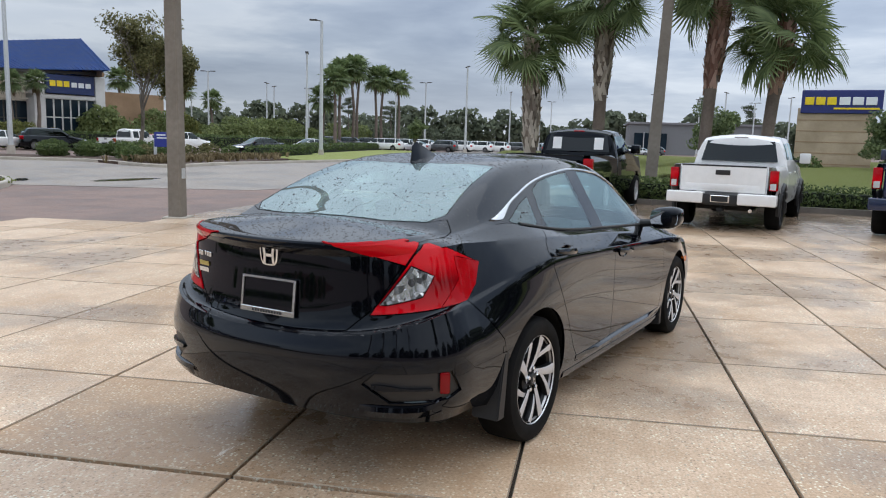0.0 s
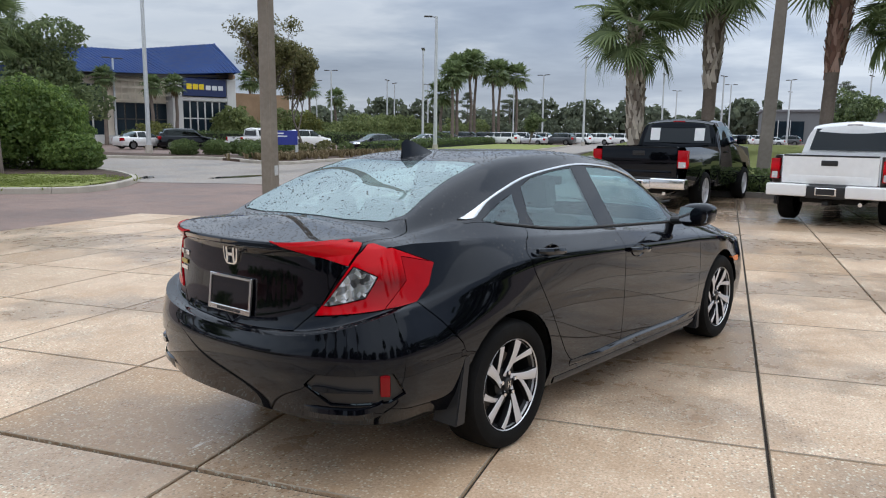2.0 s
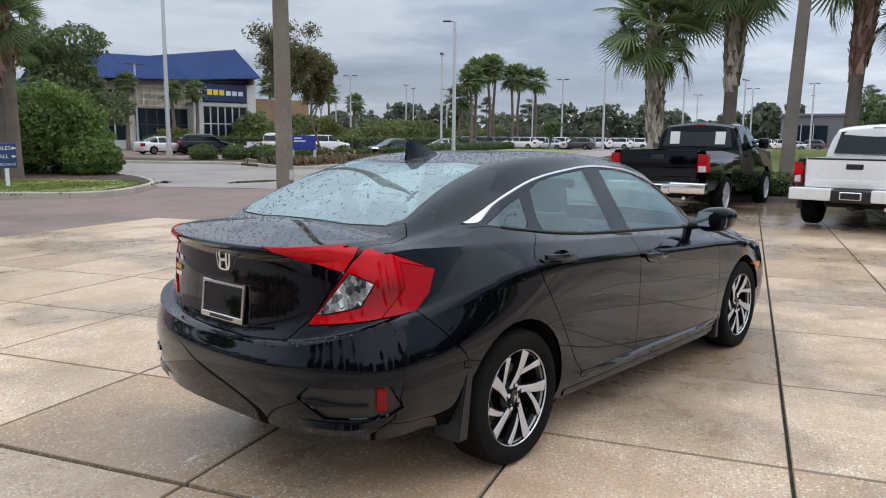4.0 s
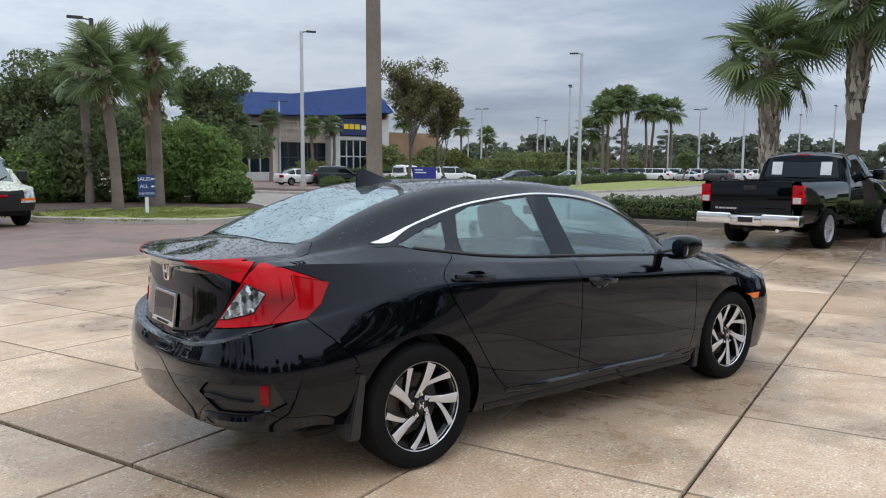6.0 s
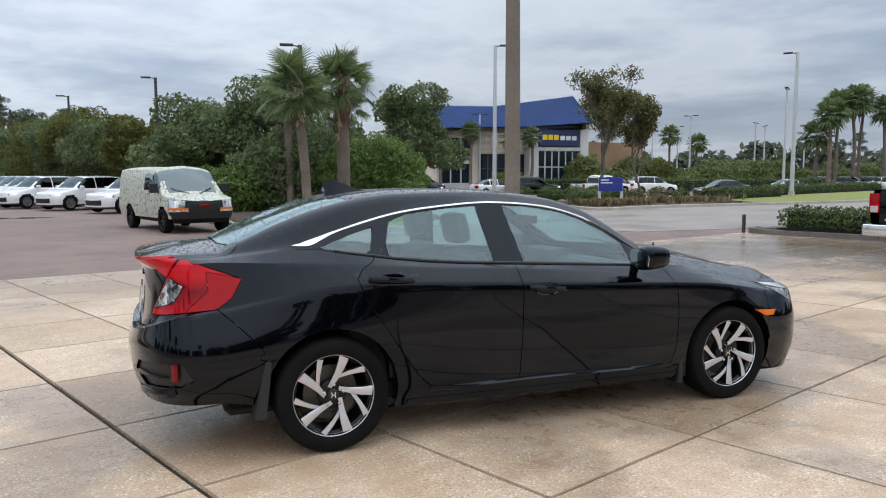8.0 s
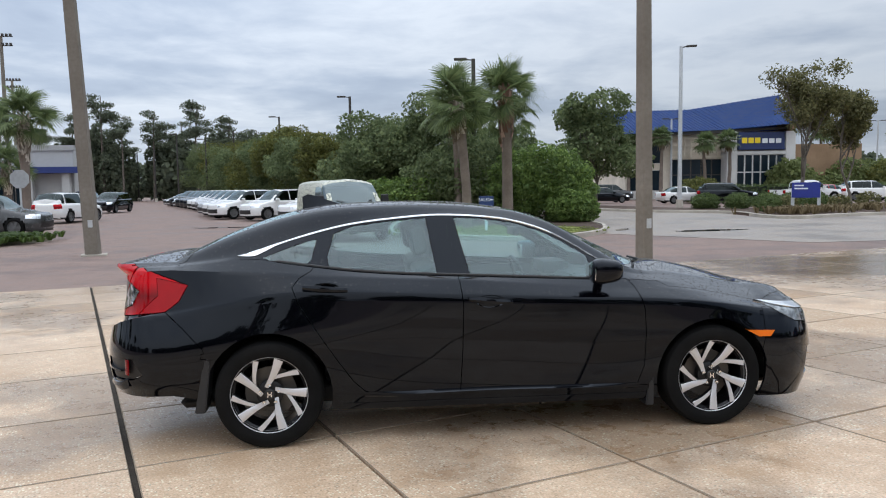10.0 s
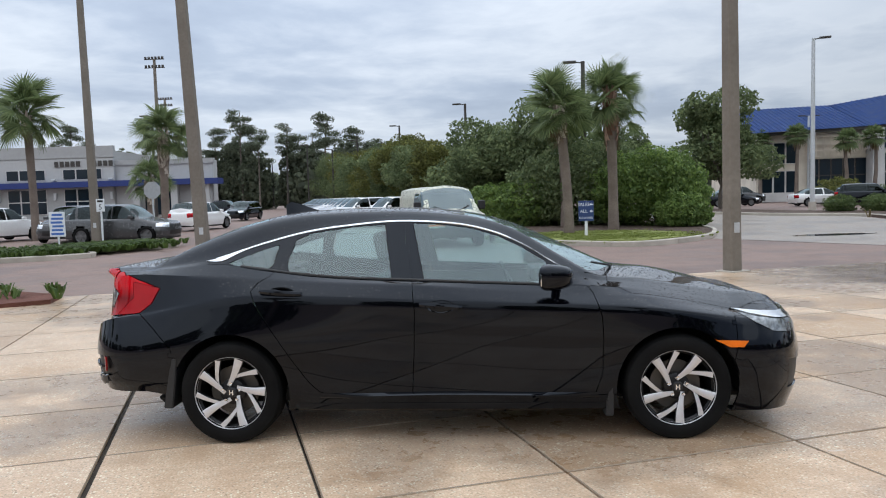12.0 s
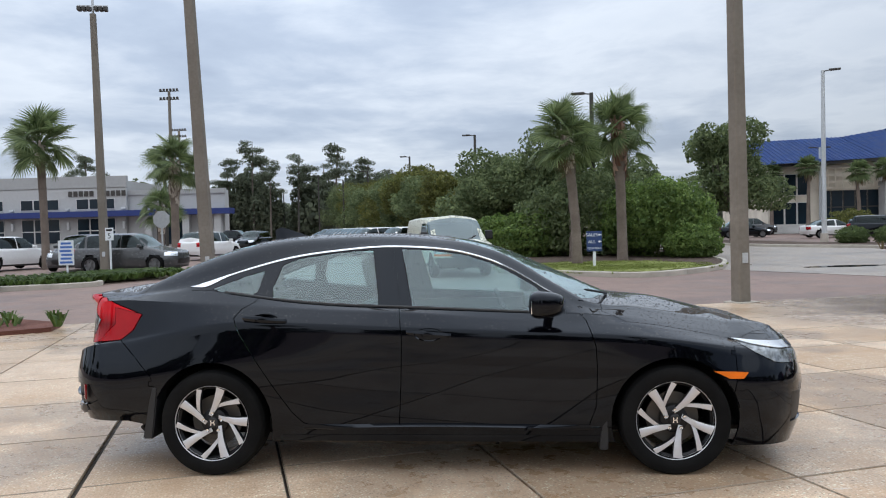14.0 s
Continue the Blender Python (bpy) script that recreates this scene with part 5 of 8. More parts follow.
def road_car(m, paint, label, style="saloon", group="", category="car", glass_mat=None):
    """A saloon or an SUV: painted shell, glass, lamps, wheels, mirrors, bumpers."""
    ob = empty("parked_car", m, label, category, group)
    if style == "saloon":
        L, H, W, belt, hood, deck, gc = 4.75, 1.44, 0.90, 0.92, 0.86, 1.02, 0.16
        xa, xb, xc, xd = 1.05, 0.30, -0.95, -1.75
        r = 0.325
    else:
        L, H, W, belt, hood, deck, gc = 4.85, 1.70, 0.96, 1.08, 1.06, 1.12, 0.20
        xa, xb, xc, xd = 1.15, 0.45, -1.75, -2.22
        r = 0.37
    f, b = L / 2, -L / 2
    fx, bx = f - 0.92, b + 1.0
    xr0, xf0 = b + 0.42, f - 0.5
    roof = [(b, deck - 0.02), (xd, deck + 0.02), (lerp(xd, xc, 0.55), lerp(deck, H, 0.62)), (xc, H - 0.03), (0, H), (xb, H - 0.03), (lerp(xb, xa, 0.5), lerp(H, hood, 0.45)), (xa, hood + 0.03), (f - 0.5, hood - 0.08), (f, hood - 0.2)]
    rail = [(b, deck - 0.06), (xd + 0.05, deck - 0.02), (lerp(xd, xc, 0.6), lerp(deck, H, 0.5)), (xc, H - 0.11), (0, H - 0.07), (xb, H - 0.12), (lerp(xb, xa, 0.5), lerp(H, belt, 0.6)), (xa - 0.05, belt + 0.02), (xa + 0.2, hood - 0.03), (f - 0.5, hood - 0.13)]
    guides = [
        (b + 0.09, f - 0.06, gc + 0.14, gc, [(b, W - 0.08), (f, W - 0.08)], [(b, gc + 0.06), (0, gc), (f, gc)], 3, 2.6),
        (b, f, 0.55, 0.5, [(b, W - 0.03), (bx, W), (0, W - 0.01), (fx, W), (f, W - 0.06)], [(b, 0.58), (f, 0.55)], 3, 2.5),
        (b + 0.03, f - 0.03, belt - 0.10, hood - 0.25, [(b, W - 0.10), (0, W - 0.04), (f, W - 0.12)], [(b, belt - 0.02), (0, belt - 0.08), (xa, belt - 0.11), (f - 0.5, hood - 0.2)], 3.4, 2.5),
        (b + 0.06, f - 0.08, deck - 0.07, hood - 0.22, [(b, W - 0.19), (0, W - 0.11), (xa, W - 0.13), (f, W - 0.28)], [(b, deck - 0.05), (xc, belt + 0.02), (0, belt), (xa, belt - 0.01), (f - 0.5, hood - 0.15)], 3.6, 2.5),
        (b + 0.10 if style == "saloon" else b + 0.16, f - 0.10, deck - 0.04, hood - 0.2, [(b, W - 0.24), (xc, W - 0.28), (0, W - 0.30), (xb, W - 0.28), (xa, W - 0.2), (f, W - 0.36)], rail, 4, 2.5),
        (b + 0.12 if style == "saloon" else b + 0.18, f - 0.12, deck - 0.02, hood - 0.19, [(b, 0.0), (f, 0.0)], roof, 4, 2.5),
    ]
    cols = loft(guides, xr0, xf0, 10, 72, 10, 4)

    def region(c, band, n):
        if band == 3 and xd + 0.16 < c.x < xa - 0.14 and c.z < H - 0.09 and not -0.12 < c.x < -0.03 and not xc + 0.02 < c.x < xc + 0.1:
            return "glass"
        if band == 4 and (xb < c.x < xa - 0.04 or xd + 0.02 < c.x < xc + 0.02) and c.y < W - 0.32:
            return "glass"
        if c.x < b + 0.34 and belt - 0.28 < c.z < belt - 0.02 and c.y > W - 0.42:
            return "tail"
        if c.x > f - 0.52 and hood - 0.34 < c.z < hood - 0.19 and c.y > W - 0.50:
            return "head"
        if c.x > f - 0.3 and 0.32 < c.z < 0.62 and c.y < 0.5:
            return "grille"
        if c.z < gc + 0.11 and band == 0:
            return "sill"
        return "body"

    parts = split_shell(cols, 4, region, ((fx, r, r + 0.05), (bx, r, r + 0.05)))
    mats = {"body": (paint, "body"), "glass": (glass_mat or M_GLASSDARK, "window"), "tail": (M_RED, "tail_lamp"), "head": (M_CHROME, "headlamp"), "grille": (M_TRIM, "grille"), "sill": (M_TRIM, "sill")}
    for k, bm in parts.items():
        if k in ("glass", "tail", "head"):
            islands(mats[k][1], bm, mats[k][0], ob)
        else:
            part(mats[k][1], bm, mats[k][0], ob, sharp=40)
    bm = bmesh.new()
    box(bm, b + 0.4, f - 0.4, -W + 0.22, W - 0.22, gc + 0.02, 0.42, 0.03)
    box(bm, xd + 0.5, xa - 0.2, -W + 0.25, W - 0.25, 0.42, belt - 0.1, 0.05)
    part("cabin_floor", bm, M_DARK, ob)
    for x in (fx, bx):
        for s in (-1, 1):
            simple_wheel(ob, x, s * (W - 0.11), r, M_RIMGREY)
    for s in (-1, 1):
        bm = bmesh.new()
        box(bm, xa - 0.38, xa - 0.22, s * (W - 0.10) if s < 0 else W - 0.10, s * (W - 0.10) + s * 0.22, belt, belt + 0.14, 0.03) if s > 0 else box(bm, xa - 0.38, xa - 0.22, -W - 0.12, -W + 0.10, belt, belt + 0.14, 0.03)
        part("door_mirror", bm, paint, ob)
    bm = boxed(b + 0.015, b + 0.045, -0.17, 0.17, 0.62, 0.72, 0.006)
    part("number_plate", bm, M_WHITE, ob)
    return ob


def pickup(m, paint, label, W=0.95, tail_z=1.08, bed_z=0.62, L_bed=1.75, cab_L=2.4, hood_L=1.45, H=1.80, r=0.39, chrome=False, crew=True, flares=False, stickers=False, rim=None, tall_lamp=True):
    """A pick-up, its rear bumper at the origin, facing +x."""
    ob = empty("pickup_truck", m, label, "pickup truck")
    x_bed, x_cab, x_end = L_bed + 0.12, L_bed + 0.12 + cab_L, L_bed + 0.12 + cab_L + hood_L
    bx, fx = L_bed * 0.62, x_end - 0.88
    cz = 0.55
    # cab and nose
    b = x_bed + 0.02
    rx, wx = x_bed + 0.10, x_cab - 0.75
    belt = tail_z + 0.02
    rail = [(b, belt + 0.02), (rx, H - 0.16), (rx + 0.35, H - 0.07), (wx, H - 0.09), (x_cab, belt + 0.02), (x_end, belt - 0.08)]
    roof = [(b, belt + 0.04), (rx + 0.02, H - 0.06), (rx + 0.4, H), (wx, H - 0.02), (lerp(wx, x_cab, 0.5), lerp(H, belt, 0.45)), (x_cab + 0.1, belt + 0.06), (x_end - 0.2, belt - 0.02), (x_end, belt - 0.12)]
    guides = [
        (b, x_end - 0.04, cz - 0.12, cz - 0.1, [(b, W - 0.05), (x_end, W - 0.06)], [(b, cz - 0.12), (x_end, cz - 0.1)], 8, 4),
        (b, x_end, 0.85, 0.8, [(b, W), (x_end, W - 0.02)], [(b, 0.85), (x_end, 0.8)], 8, 3.6),
        (b, x_end - 0.02, belt - 0.02, belt - 0.16, [(b, W - 0.05), (x_cab, W - 0.06), (x_end, W - 0.12)], [(b, belt), (x_cab, belt - 0.02), (x_end - 0.5, belt - 0.08)], 8, 3.6),
        (b + 0.02, x_end - 0.04, belt + 0.03, belt - 0.12, [(b, W - 0.14), (rx, W - 0.22), (wx, W - 0.22), (x_cab, W - 0.14), (x_end, W - 0.24)], rail, 8, 3.6),
        (b + 0.02, x_end - 0.06, belt + 0.05, belt - 0.10, [(b, 0.0), (x_end, 0.0)], roof, 8, 3.6),
    ]
    cols = loft(guides, b + 0.12, x_end - 0.35, 8, 84, 10, 5)
    mid = lerp(rx, wx, 0.48)

    def region(c, band, n):
        if band == 2 and rx + 0.12 < c.x < x_cab - 0.2 and belt + 0.05 < c.z < H - 0.14 and not (crew and mid - 0.05 < c.x < mid + 0.05):
            return "glass"
        if band == 3 and wx + 0.05 < c.x < x_cab - 0.05 and c.y < W - 0.24:
            return "glass"
        if c.x > x_end - 0.4 and 0.78 < c.z < 1.0 and c.y > W - 0.42:
            return "head"
        if c.x > x_end - 0.2 and 0.62 < c.z < 1.0 and c.y < 0.5:
            return "grille"
        if c.x > x_end - 0.35 and c.z < 0.68:
            return "front_bumper"
        return "body"

    parts = split_shell(cols, 5, region, ((fx, r, r + 0.09),))
    mats = {"body": (paint, "cab"), "glass": (M_GLASSDARK, "window"), "head": (M_CHROME, "headlamp"), "grille": (M_TRIM, "grille"), "front_bumper": (M_CHROME if chrome else paint, "front_bumper")}
    for k, bm in parts.items():
        if k in ("glass", "tail", "head"):
            islands(mats[k][1], bm, mats[k][0], ob)
        else:
            part(mats[k][1], bm, mats[k][0], ob, sharp=40)
    # rear window of the cab
    bm = bmesh.new()
    zz0, zz1 = belt + 0.05, H - 0.12
    prism(bm, [(-W + 0.21, zz0), (W - 0.21, zz0), (W - 0.30, zz1), (-W + 0.30, zz1)], 0.02, pose(b + 0.0, 0, 0, 0, 0, 90) @ pose(0, 0, 0, 0, 0, 0))
    for v in bm.verts:
        v.co.x += (v.co.z - zz0) / (zz1 - zz0) * 0.07 - 0.012
    part("rear_window", bm, plain("dark_glass_pane", (0.012, 0.016, 0.018), 0.04, vary=0.02), ob)
    bm = boxed(b + 0.05, b + 0.10, -0.13, 0.13, H - 0.075, H - 0.035, 0.01)
    part("high_brake_lamp", bm, M_REDDARK if chrome else plain("smoked_lens", (0.25, 0.22, 0.21), 0.2), ob)
    # load bed
    for s in (-1, 1):
        bm = bmesh.new()
        prof = [(0.62, W - 0.06), (0.85, W), (tail_z - 0.12, W - 0.01), (tail_z, W - 0.06), (tail_z, W - 0.17), (cz, W - 0.17)]
        n = 40
        cols2 = []
        for i in range(n + 1):
            x = lerp(0.05, x_bed, i / n)
            cols2.append([Vector((x, s * y, z - (0.08 if k == 0 else 0) * 1.0)) for k, (z, y) in enumerate(prof)])
        for i in range(n):
            for j in range(len(prof) - 1):
                q = [cols2[i][j], cols2[i][j + 1], cols2[i + 1][j + 1], cols2[i + 1][j]]
                c = (q[0] + q[1] + q[2] + q[3]) / 4
                if math.hypot(c.x - bx, c.z - r) < r + 0.07 and abs(c.y) > W - 0.12:
                    continue
                bm.faces.new([bm.verts.new(p) for p in q])
        zs = [0.80, 0.68]
        bmesh.ops.remove_doubles(bm, verts=bm.verts, dist=0.0005)
        # upper skin between shoulder and arch
        for i in range(n):
            x0, x1 = lerp(0.05, x_bed, i / n), lerp(0.05, x_bed, (i + 1) / n)
            dx = abs((x0 + x1) / 2 - bx)
            if dx < r + 0.07:
                zt = r + math.sqrt((r + 0.07) ** 2 - dx * dx)
                if zt < 0.95:
                    bm.faces.new([bm.verts.new((x, s * (W - 0.002), z)) for x, z in ((x0, zt), (x1, zt), (x1, 0.96), (x0, 0.96))])
        bmesh.ops.recalc_face_normals(bm, faces=bm.faces)
        part("bed_side", bm, paint, ob, sharp=40)
        bm = bmesh.new()
        lz0, lz1 = (tail_z - 0.42, tail_z - 0.06)
        lw = 0.19 if chrome else 0.14
        box(bm, -0.005, 0.16, W - lw if s > 0 else -W - 0.005, W + 0.005 if s > 0 else -W + lw, lz0, lz1, 0.02, 2)
        lamp = part("tail_lamp", bm, M_RED, ob, "red tail lamp with a clear reversing lens")
        bm = boxed(-0.009, 0.02, W - lw + 0.02 if s > 0 else -W + 0.02, W - 0.02 if s > 0 else -W + lw - 0.02, lz0 + 0.015, lz0 + 0.13, 0.006)
        part("reversing_lens", bm, M_SILVERPAINT, lamp)
        bm = boxed(x_cab - 0.62, x_cab - 0.44, W + 0.02 if s > 0 else -W - 0.24, W + 0.24 if s > 0 else -W - 0.02, belt + 0.02, belt + 0.24, 0.035, 2)
        mir = part("door_mirror", bm, paint, ob)
        part("stalk", boxed(x_cab - 0.56, x_cab - 0.48, W - 0.1 if s > 0 else -W - 0.06, W + 0.06 if s > 0 else -W + 0.1, belt + 0.04, belt + 0.09, 0.01), M_TRIM, mir)
        for dx in ((0.25, 1.15) if crew else (0.55,)):
            part("door_handle", boxed(x_bed + dx, x_bed + dx + 0.2, W - 0.01 if s > 0 else -W - 0.025, W + 0.025 if s > 0 else -W + 0.01, belt - 0.17, belt - 0.13, 0.01), paint, ob)
        if flares:
            for ax in (bx, fx):
                bm = bmesh.new()
                pts = [(ax + (r + 0.085) * math.cos(t), s * (W + 0.0), r + (r + 0.085) * math.sin(t)) for t in (math.pi * (1.06 - 1.12 * k / 16) for k in range(17))]
                tube(bm, pts, 0.05, 6)
                part("arch_flare", bm, M_TRIM, ob)
    bm = bmesh.new()
    box(bm, 0.06, x_bed, -W + 0.16, W - 0.16, bed_z - 0.1, bed_z, 0.01)
    box(bm, 0.3, x_end - 0.4, -0.5, 0.5, cz - 0.18, cz + 0.1, 0.02)
    box(bm, b + 0.1, x_end - 0.3, -W + 0.2, W - 0.2, cz - 0.1, belt - 0.08, 0.02)
    part("chassis", bm, M_DARK, ob)
    # tailgate
    bm = boxed(0.0, 0.07, -W + 0.195, W - 0.195, 0.72, tail_z, 0.014, 3)
    gate = part("tailgate", bm, paint, ob)
    part("pressing", boxed(-0.006, 0.01, -W + 0.30, W - 0.30, 0.76, 0.86, 0.01, 2), paint, gate)
    part("handle", boxed(-0.012, 0.02, -0.13, 0.13, tail_z - 0.17, tail_z - 0.08, 0.012, 2), M_TRIM, gate)
    part("top_cap", boxed(-0.004, 0.075, -W + 0.2, W - 0.2, tail_z - 0.02, tail_z + 0.01, 0.008, 2), M_TRIM if not chrome else paint, gate)
    # rear bumper
    mat = M_CHROME if chrome else paint
    bump_ = new("rear_bumper")
    bump_.parent = ob
    for s in (-1, 1):
        part("bumper_corner", boxed(-0.16, 0.10, 0.30 if s > 0 else -W - 0.02, W + 0.02 if s > 0 else -0.30, 0.50, 0.71, 0.035, 3), mat, bump_, "bright chrome step bumper" if chrome else "body-coloured bumper corner")
    part("step", boxed(-0.13, 0.10, -0.32, 0.32, 0.48, 0.68, 0.02, 2), M_TRIM if not chrome else M_CHROME, bump_)
    part("plate_frame", boxed(-0.15, -0.12, -0.17, 0.17, 0.53, 0.66, 0.008), M_CHROME, bump_)
    part("plate", boxed(-0.156, -0.145, -0.145, 0.145, 0.545, 0.645), M_TRIM, bump_)
    part("tow_bar", boxed(-0.10, 0.2, -0.05, 0.05, 0.36, 0.43, 0.01), M_DARK, ob)
    part("exhaust", tubed([(-0.02, -W + 0.42, 0.40), (0.6, -W + 0.42, 0.42)], 0.035, 10), M_CHROME, ob)
    for x in (bx, fx):
        for s in (-1, 1):
            simple_wheel(ob, x, s * (W - 0.12), r, rim or M_ALLOY, 0.27, 5 if chrome else 6)
    if stickers:
        for y0 in (-0.62, 0.40):
            bm = bmesh.new()
            box(bm, b - 0.034, b - 0.030, y0, y0 + 0.22, belt + 0.10, belt + 0.38)
            for v in bm.verts:
                v.co.x += (v.co.z - belt - 0.05) / (H - 0.18 - belt) * 0.07 - 0.012
            part("paper_notice", bm, M_WHITE, ob)
    return ob


black_truck = pickup(at(10.15, 4.1, 6.0), M_BLACK, "black two-door pick-up with chrome bumper and window stickers", W=0.99, tail_z=1.33, cab_L=1.95, L_bed=2.35, H=1.93, r=0.40, chrome=True, crew=False, stickers=True)
gate_ = next(c for c in black_truck.children if c.name.startswith("tailgate"))
for k in range(6):
    part("letter_bar", boxed(-0.012, 0.0, 0.62 - k * 0.075, 0.68 - k * 0.075, 0.78, 0.815), M_CHROME, gate_)
pickup(at(9.75, 0.42, 1.0), M_WHITEPAINT, "white crew-cab pick-up with black arch flares", W=0.94, tail_z=1.20, cab_L=2.35, L_bed=1.55, hood_L=1.35, H=1.79, r=0.385, flares=True, rim=M_RIMDARK)
pickup(at(9.9, -2.95, -4.0), M_BLUEPAINT, "dark blue pick-up with a tan lower bumper", W=0.99, tail_z=1.28, cab_L=2.4, L_bed=1.75, H=1.9, r=0.40, rim=M_RIMDARK)

# ---- panel van wrapped in a scribbled pattern
M_WRAP, _nt, _b = material("scribbled_wrap", (0.55, 0.56, 0.46), 0.35)
_co = coords(_nt)
_w = node(_nt, "ShaderNodeTexWave", Scale=2.2, Distortion=9.0, Detail=3.0)
_nt.links.new(_co, _w.inputs["Vector"])
_v = node(_nt, "ShaderNodeTexVoronoi", Scale=5.0)
_v.feature = "DISTANCE_TO_EDGE"
_nt.links.new(_co, _v.inputs["Vector"])
_c = mixed(_nt, ramp(_nt, _w.outputs["Fac"], [(0.42, 0.0), (0.5, 1.0), (0.58, 0.0)]), (0.62, 0.63, 0.52), (0.035, 0.05, 0.03))
_c = mixed(_nt, ramp(_nt, _v.outputs["Distance"], [(0.02, 0.9), (0.05, 0.0)]), _c, (0.05, 0.06, 0.045))
_nt.links.new(_c, _b.inputs["Base Color"])


M_VANGLASS = pane_glass("van_glass", (0.20, 0.24, 0.24), base=0.13)


def cargo_van(m):
    ob = empty("cargo_van", m, "cream cargo van with a dark scribbled wrap, facing the street", "van")
    W, H, f, b = 1.0, 2.02, 0.95, -4.25
    r = 0.37
    guides = [
        (b + 0.05, f - 0.05, 0.42, 0.45, [(b, W - 0.05), (f, W - 0.06)], [(b, 0.42), (f, 0.45)], 8, 4),
        (b, f, 0.75, 0.72, [(b, W), (f, W - 0.02)], [(b, 0.75), (f, 0.72)], 8, 4),
        (b, f - 0.02, 1.12, 0.98, [(b, W - 0.02), (0, W - 0.02), (f, W - 0.1)], [(b, 1.15), (0.1, 1.12), (f, 1.02)], 8, 4),
        (b + 0.05, f - 0.10, 1.92, 1.02, [(b, W - 0.14), (-1.1, W - 0.16), (0.15, W - 0.10), (f, W - 0.2)], [(b, 1.92), (-0.95, 1.92), (-0.68, 1.83), (-0.3, 1.53), (0.12, 1.17), (f, 1.05)], 8, 4),
        (b + 0.1, f - 0.14, 2.04, 1.04, [(b, 0.0), (f, 0.0)], [(b, 2.05), (-1.05, H), (-0.82, 2.05), (-0.68, 1.96), (-0.25, 1.59), (0.15, 1.22), (0.5, 1.13), (f, 1.06)], 8, 4),
    ]
    cols = loft(guides, b + 0.2, f - 0.35, 8, 90, 12, 5)

    def region(c, band, n):
        if band == 3 and -0.70 < c.x < 0.10 and c.y < W - 0.19:
            return "glass"
        if band == 2 and -1.55 < c.x < -0.15 and 1.22 < c.z < 1.82 and c.z < 1.5 + (-0.25 - c.x) * 0.8:
            return "glass"
        if c.x > f - 0.28 and c.z < 0.68:
            return "bumper"
        if c.x > f - 0.30 and 0.68 < c.z < 0.99 and c.y < 0.54:
            return "grille"
        if c.x > f - 0.42 and 0.81 < c.z < 0.98 and c.y >= 0.54:
            return "head"
        if c.x > f - 0.42 and 0.70 < c.z <= 0.81 and c.y >= 0.54:
            return "amber"
        return "body"

    parts = split_shell(cols, 5, region, ((0.08, r, r + 0.08), (-3.05, r, r + 0.08)))
    mats = {"body": (M_WRAP, "body"), "glass": (M_VANGLASS, "window"), "bumper": (M_TRIM, "front_bumper"), "grille": (M_TRIM, "grille"), "head": (M_CHROME, "headlamp"), "amber": (M_AMBER, "indicator")}
    made = {}
    for k, bm in parts.items():
        made[k] = islands(mats[k][1], bm, mats[k][0], ob)[0] if k in ("glass", "head", "amber") else part(mats[k][1], bm, mats[k][0], ob, sharp=40)
    for k in range(4):
        part("grille_bar", boxed(f - 0.03, f + 0.012, -0.5, 0.5, 0.745 + k * 0.05, 0.757 + k * 0.05, 0.003), M_TRIM, made["grille"])
    part("emblem", boxed(f - 0.01, f + 0.02, -0.16, 0.16, 0.82, 0.88, 0.01), M_REDDARK, made["grille"])
    bm = bmesh.new()
    box(bm, b + 0.3, f - 0.3, -0.8, 0.8, 0.30, 0.6, 0.05)
    box(bm, b + 0.2, -1.0, -0.8, 0.8, 0.6, 1.8, 0.05)
    part("chassis", bm, M_DARK, ob)
    for x in (0.08, -3.05):
        for s in (-1, 1):
            simple_wheel(ob, x, s * 0.87, r, M_RIMDARK, 0.25)
    for s in (-1, 1):
        part("door_mirror", boxed(-0.30, -0.12, 1.0 if s > 0 else -1.24, 1.24 if s > 0 else -1.0, 1.22, 1.52, 0.03), M_TRIM, ob)
        part("wiper", tubed([(0.2, s * 0.15, 1.19), (-0.05, s * 0.62, 1.36)], 0.012, 5), M_TRIM, ob)
    return ob


cargo_van(at(-0.85, 19.8, -72.5, -0.03))

# ---- parked cars: one of each style and paint, the rest copied
def row_of(first, places):
    for x, y, rz in places:
        copy_thing(first, at(x, y, rz))


suv_w = road_car(at(-5.1, 38.6, 220), M_WHITEPAINT, "white SUV parked in the row by the dark hedge", "suv", "cars in the dealer's row")
row_of(suv_w, [(-2.6, 34.6, 220), (-7.4, 41.6, 220), (-8.3, 44.6, 220), (-10.2, 53.5, 220), (-12.1, 59.5, 220), (-13.1, 62.5, 220)])
suv_s = road_car(at(-9.2, 47.6, 220), M_SILVERPAINT, "silver-grey SUV parked in the row by the dark hedge", "suv", "cars in the dealer's row")
row_of(suv_s, [(-9.8, 50.5, 220), (-11.2, 56.5, 220)])
suv_k = road_car(at(-14.2, 66, 220), M_BLACK, "black SUV parked in the row by the dark hedge", "suv", "cars in the dealer's row")
row_of(suv_k, [(-15.2, 69, 220), (-16.4, 72.5, 220), (-18.5, 79, 220), (-21, 60, 265)])
sal_s = road_car(at(-17.4, 75.5, 220), M_SILVERPAINT, "silver saloon parked in the row by the dark hedge", "saloon", "cars in the dealer's row")
row_of(sal_s, [(-19.6, 82, 220), (-20.8, 85.5, 220)])

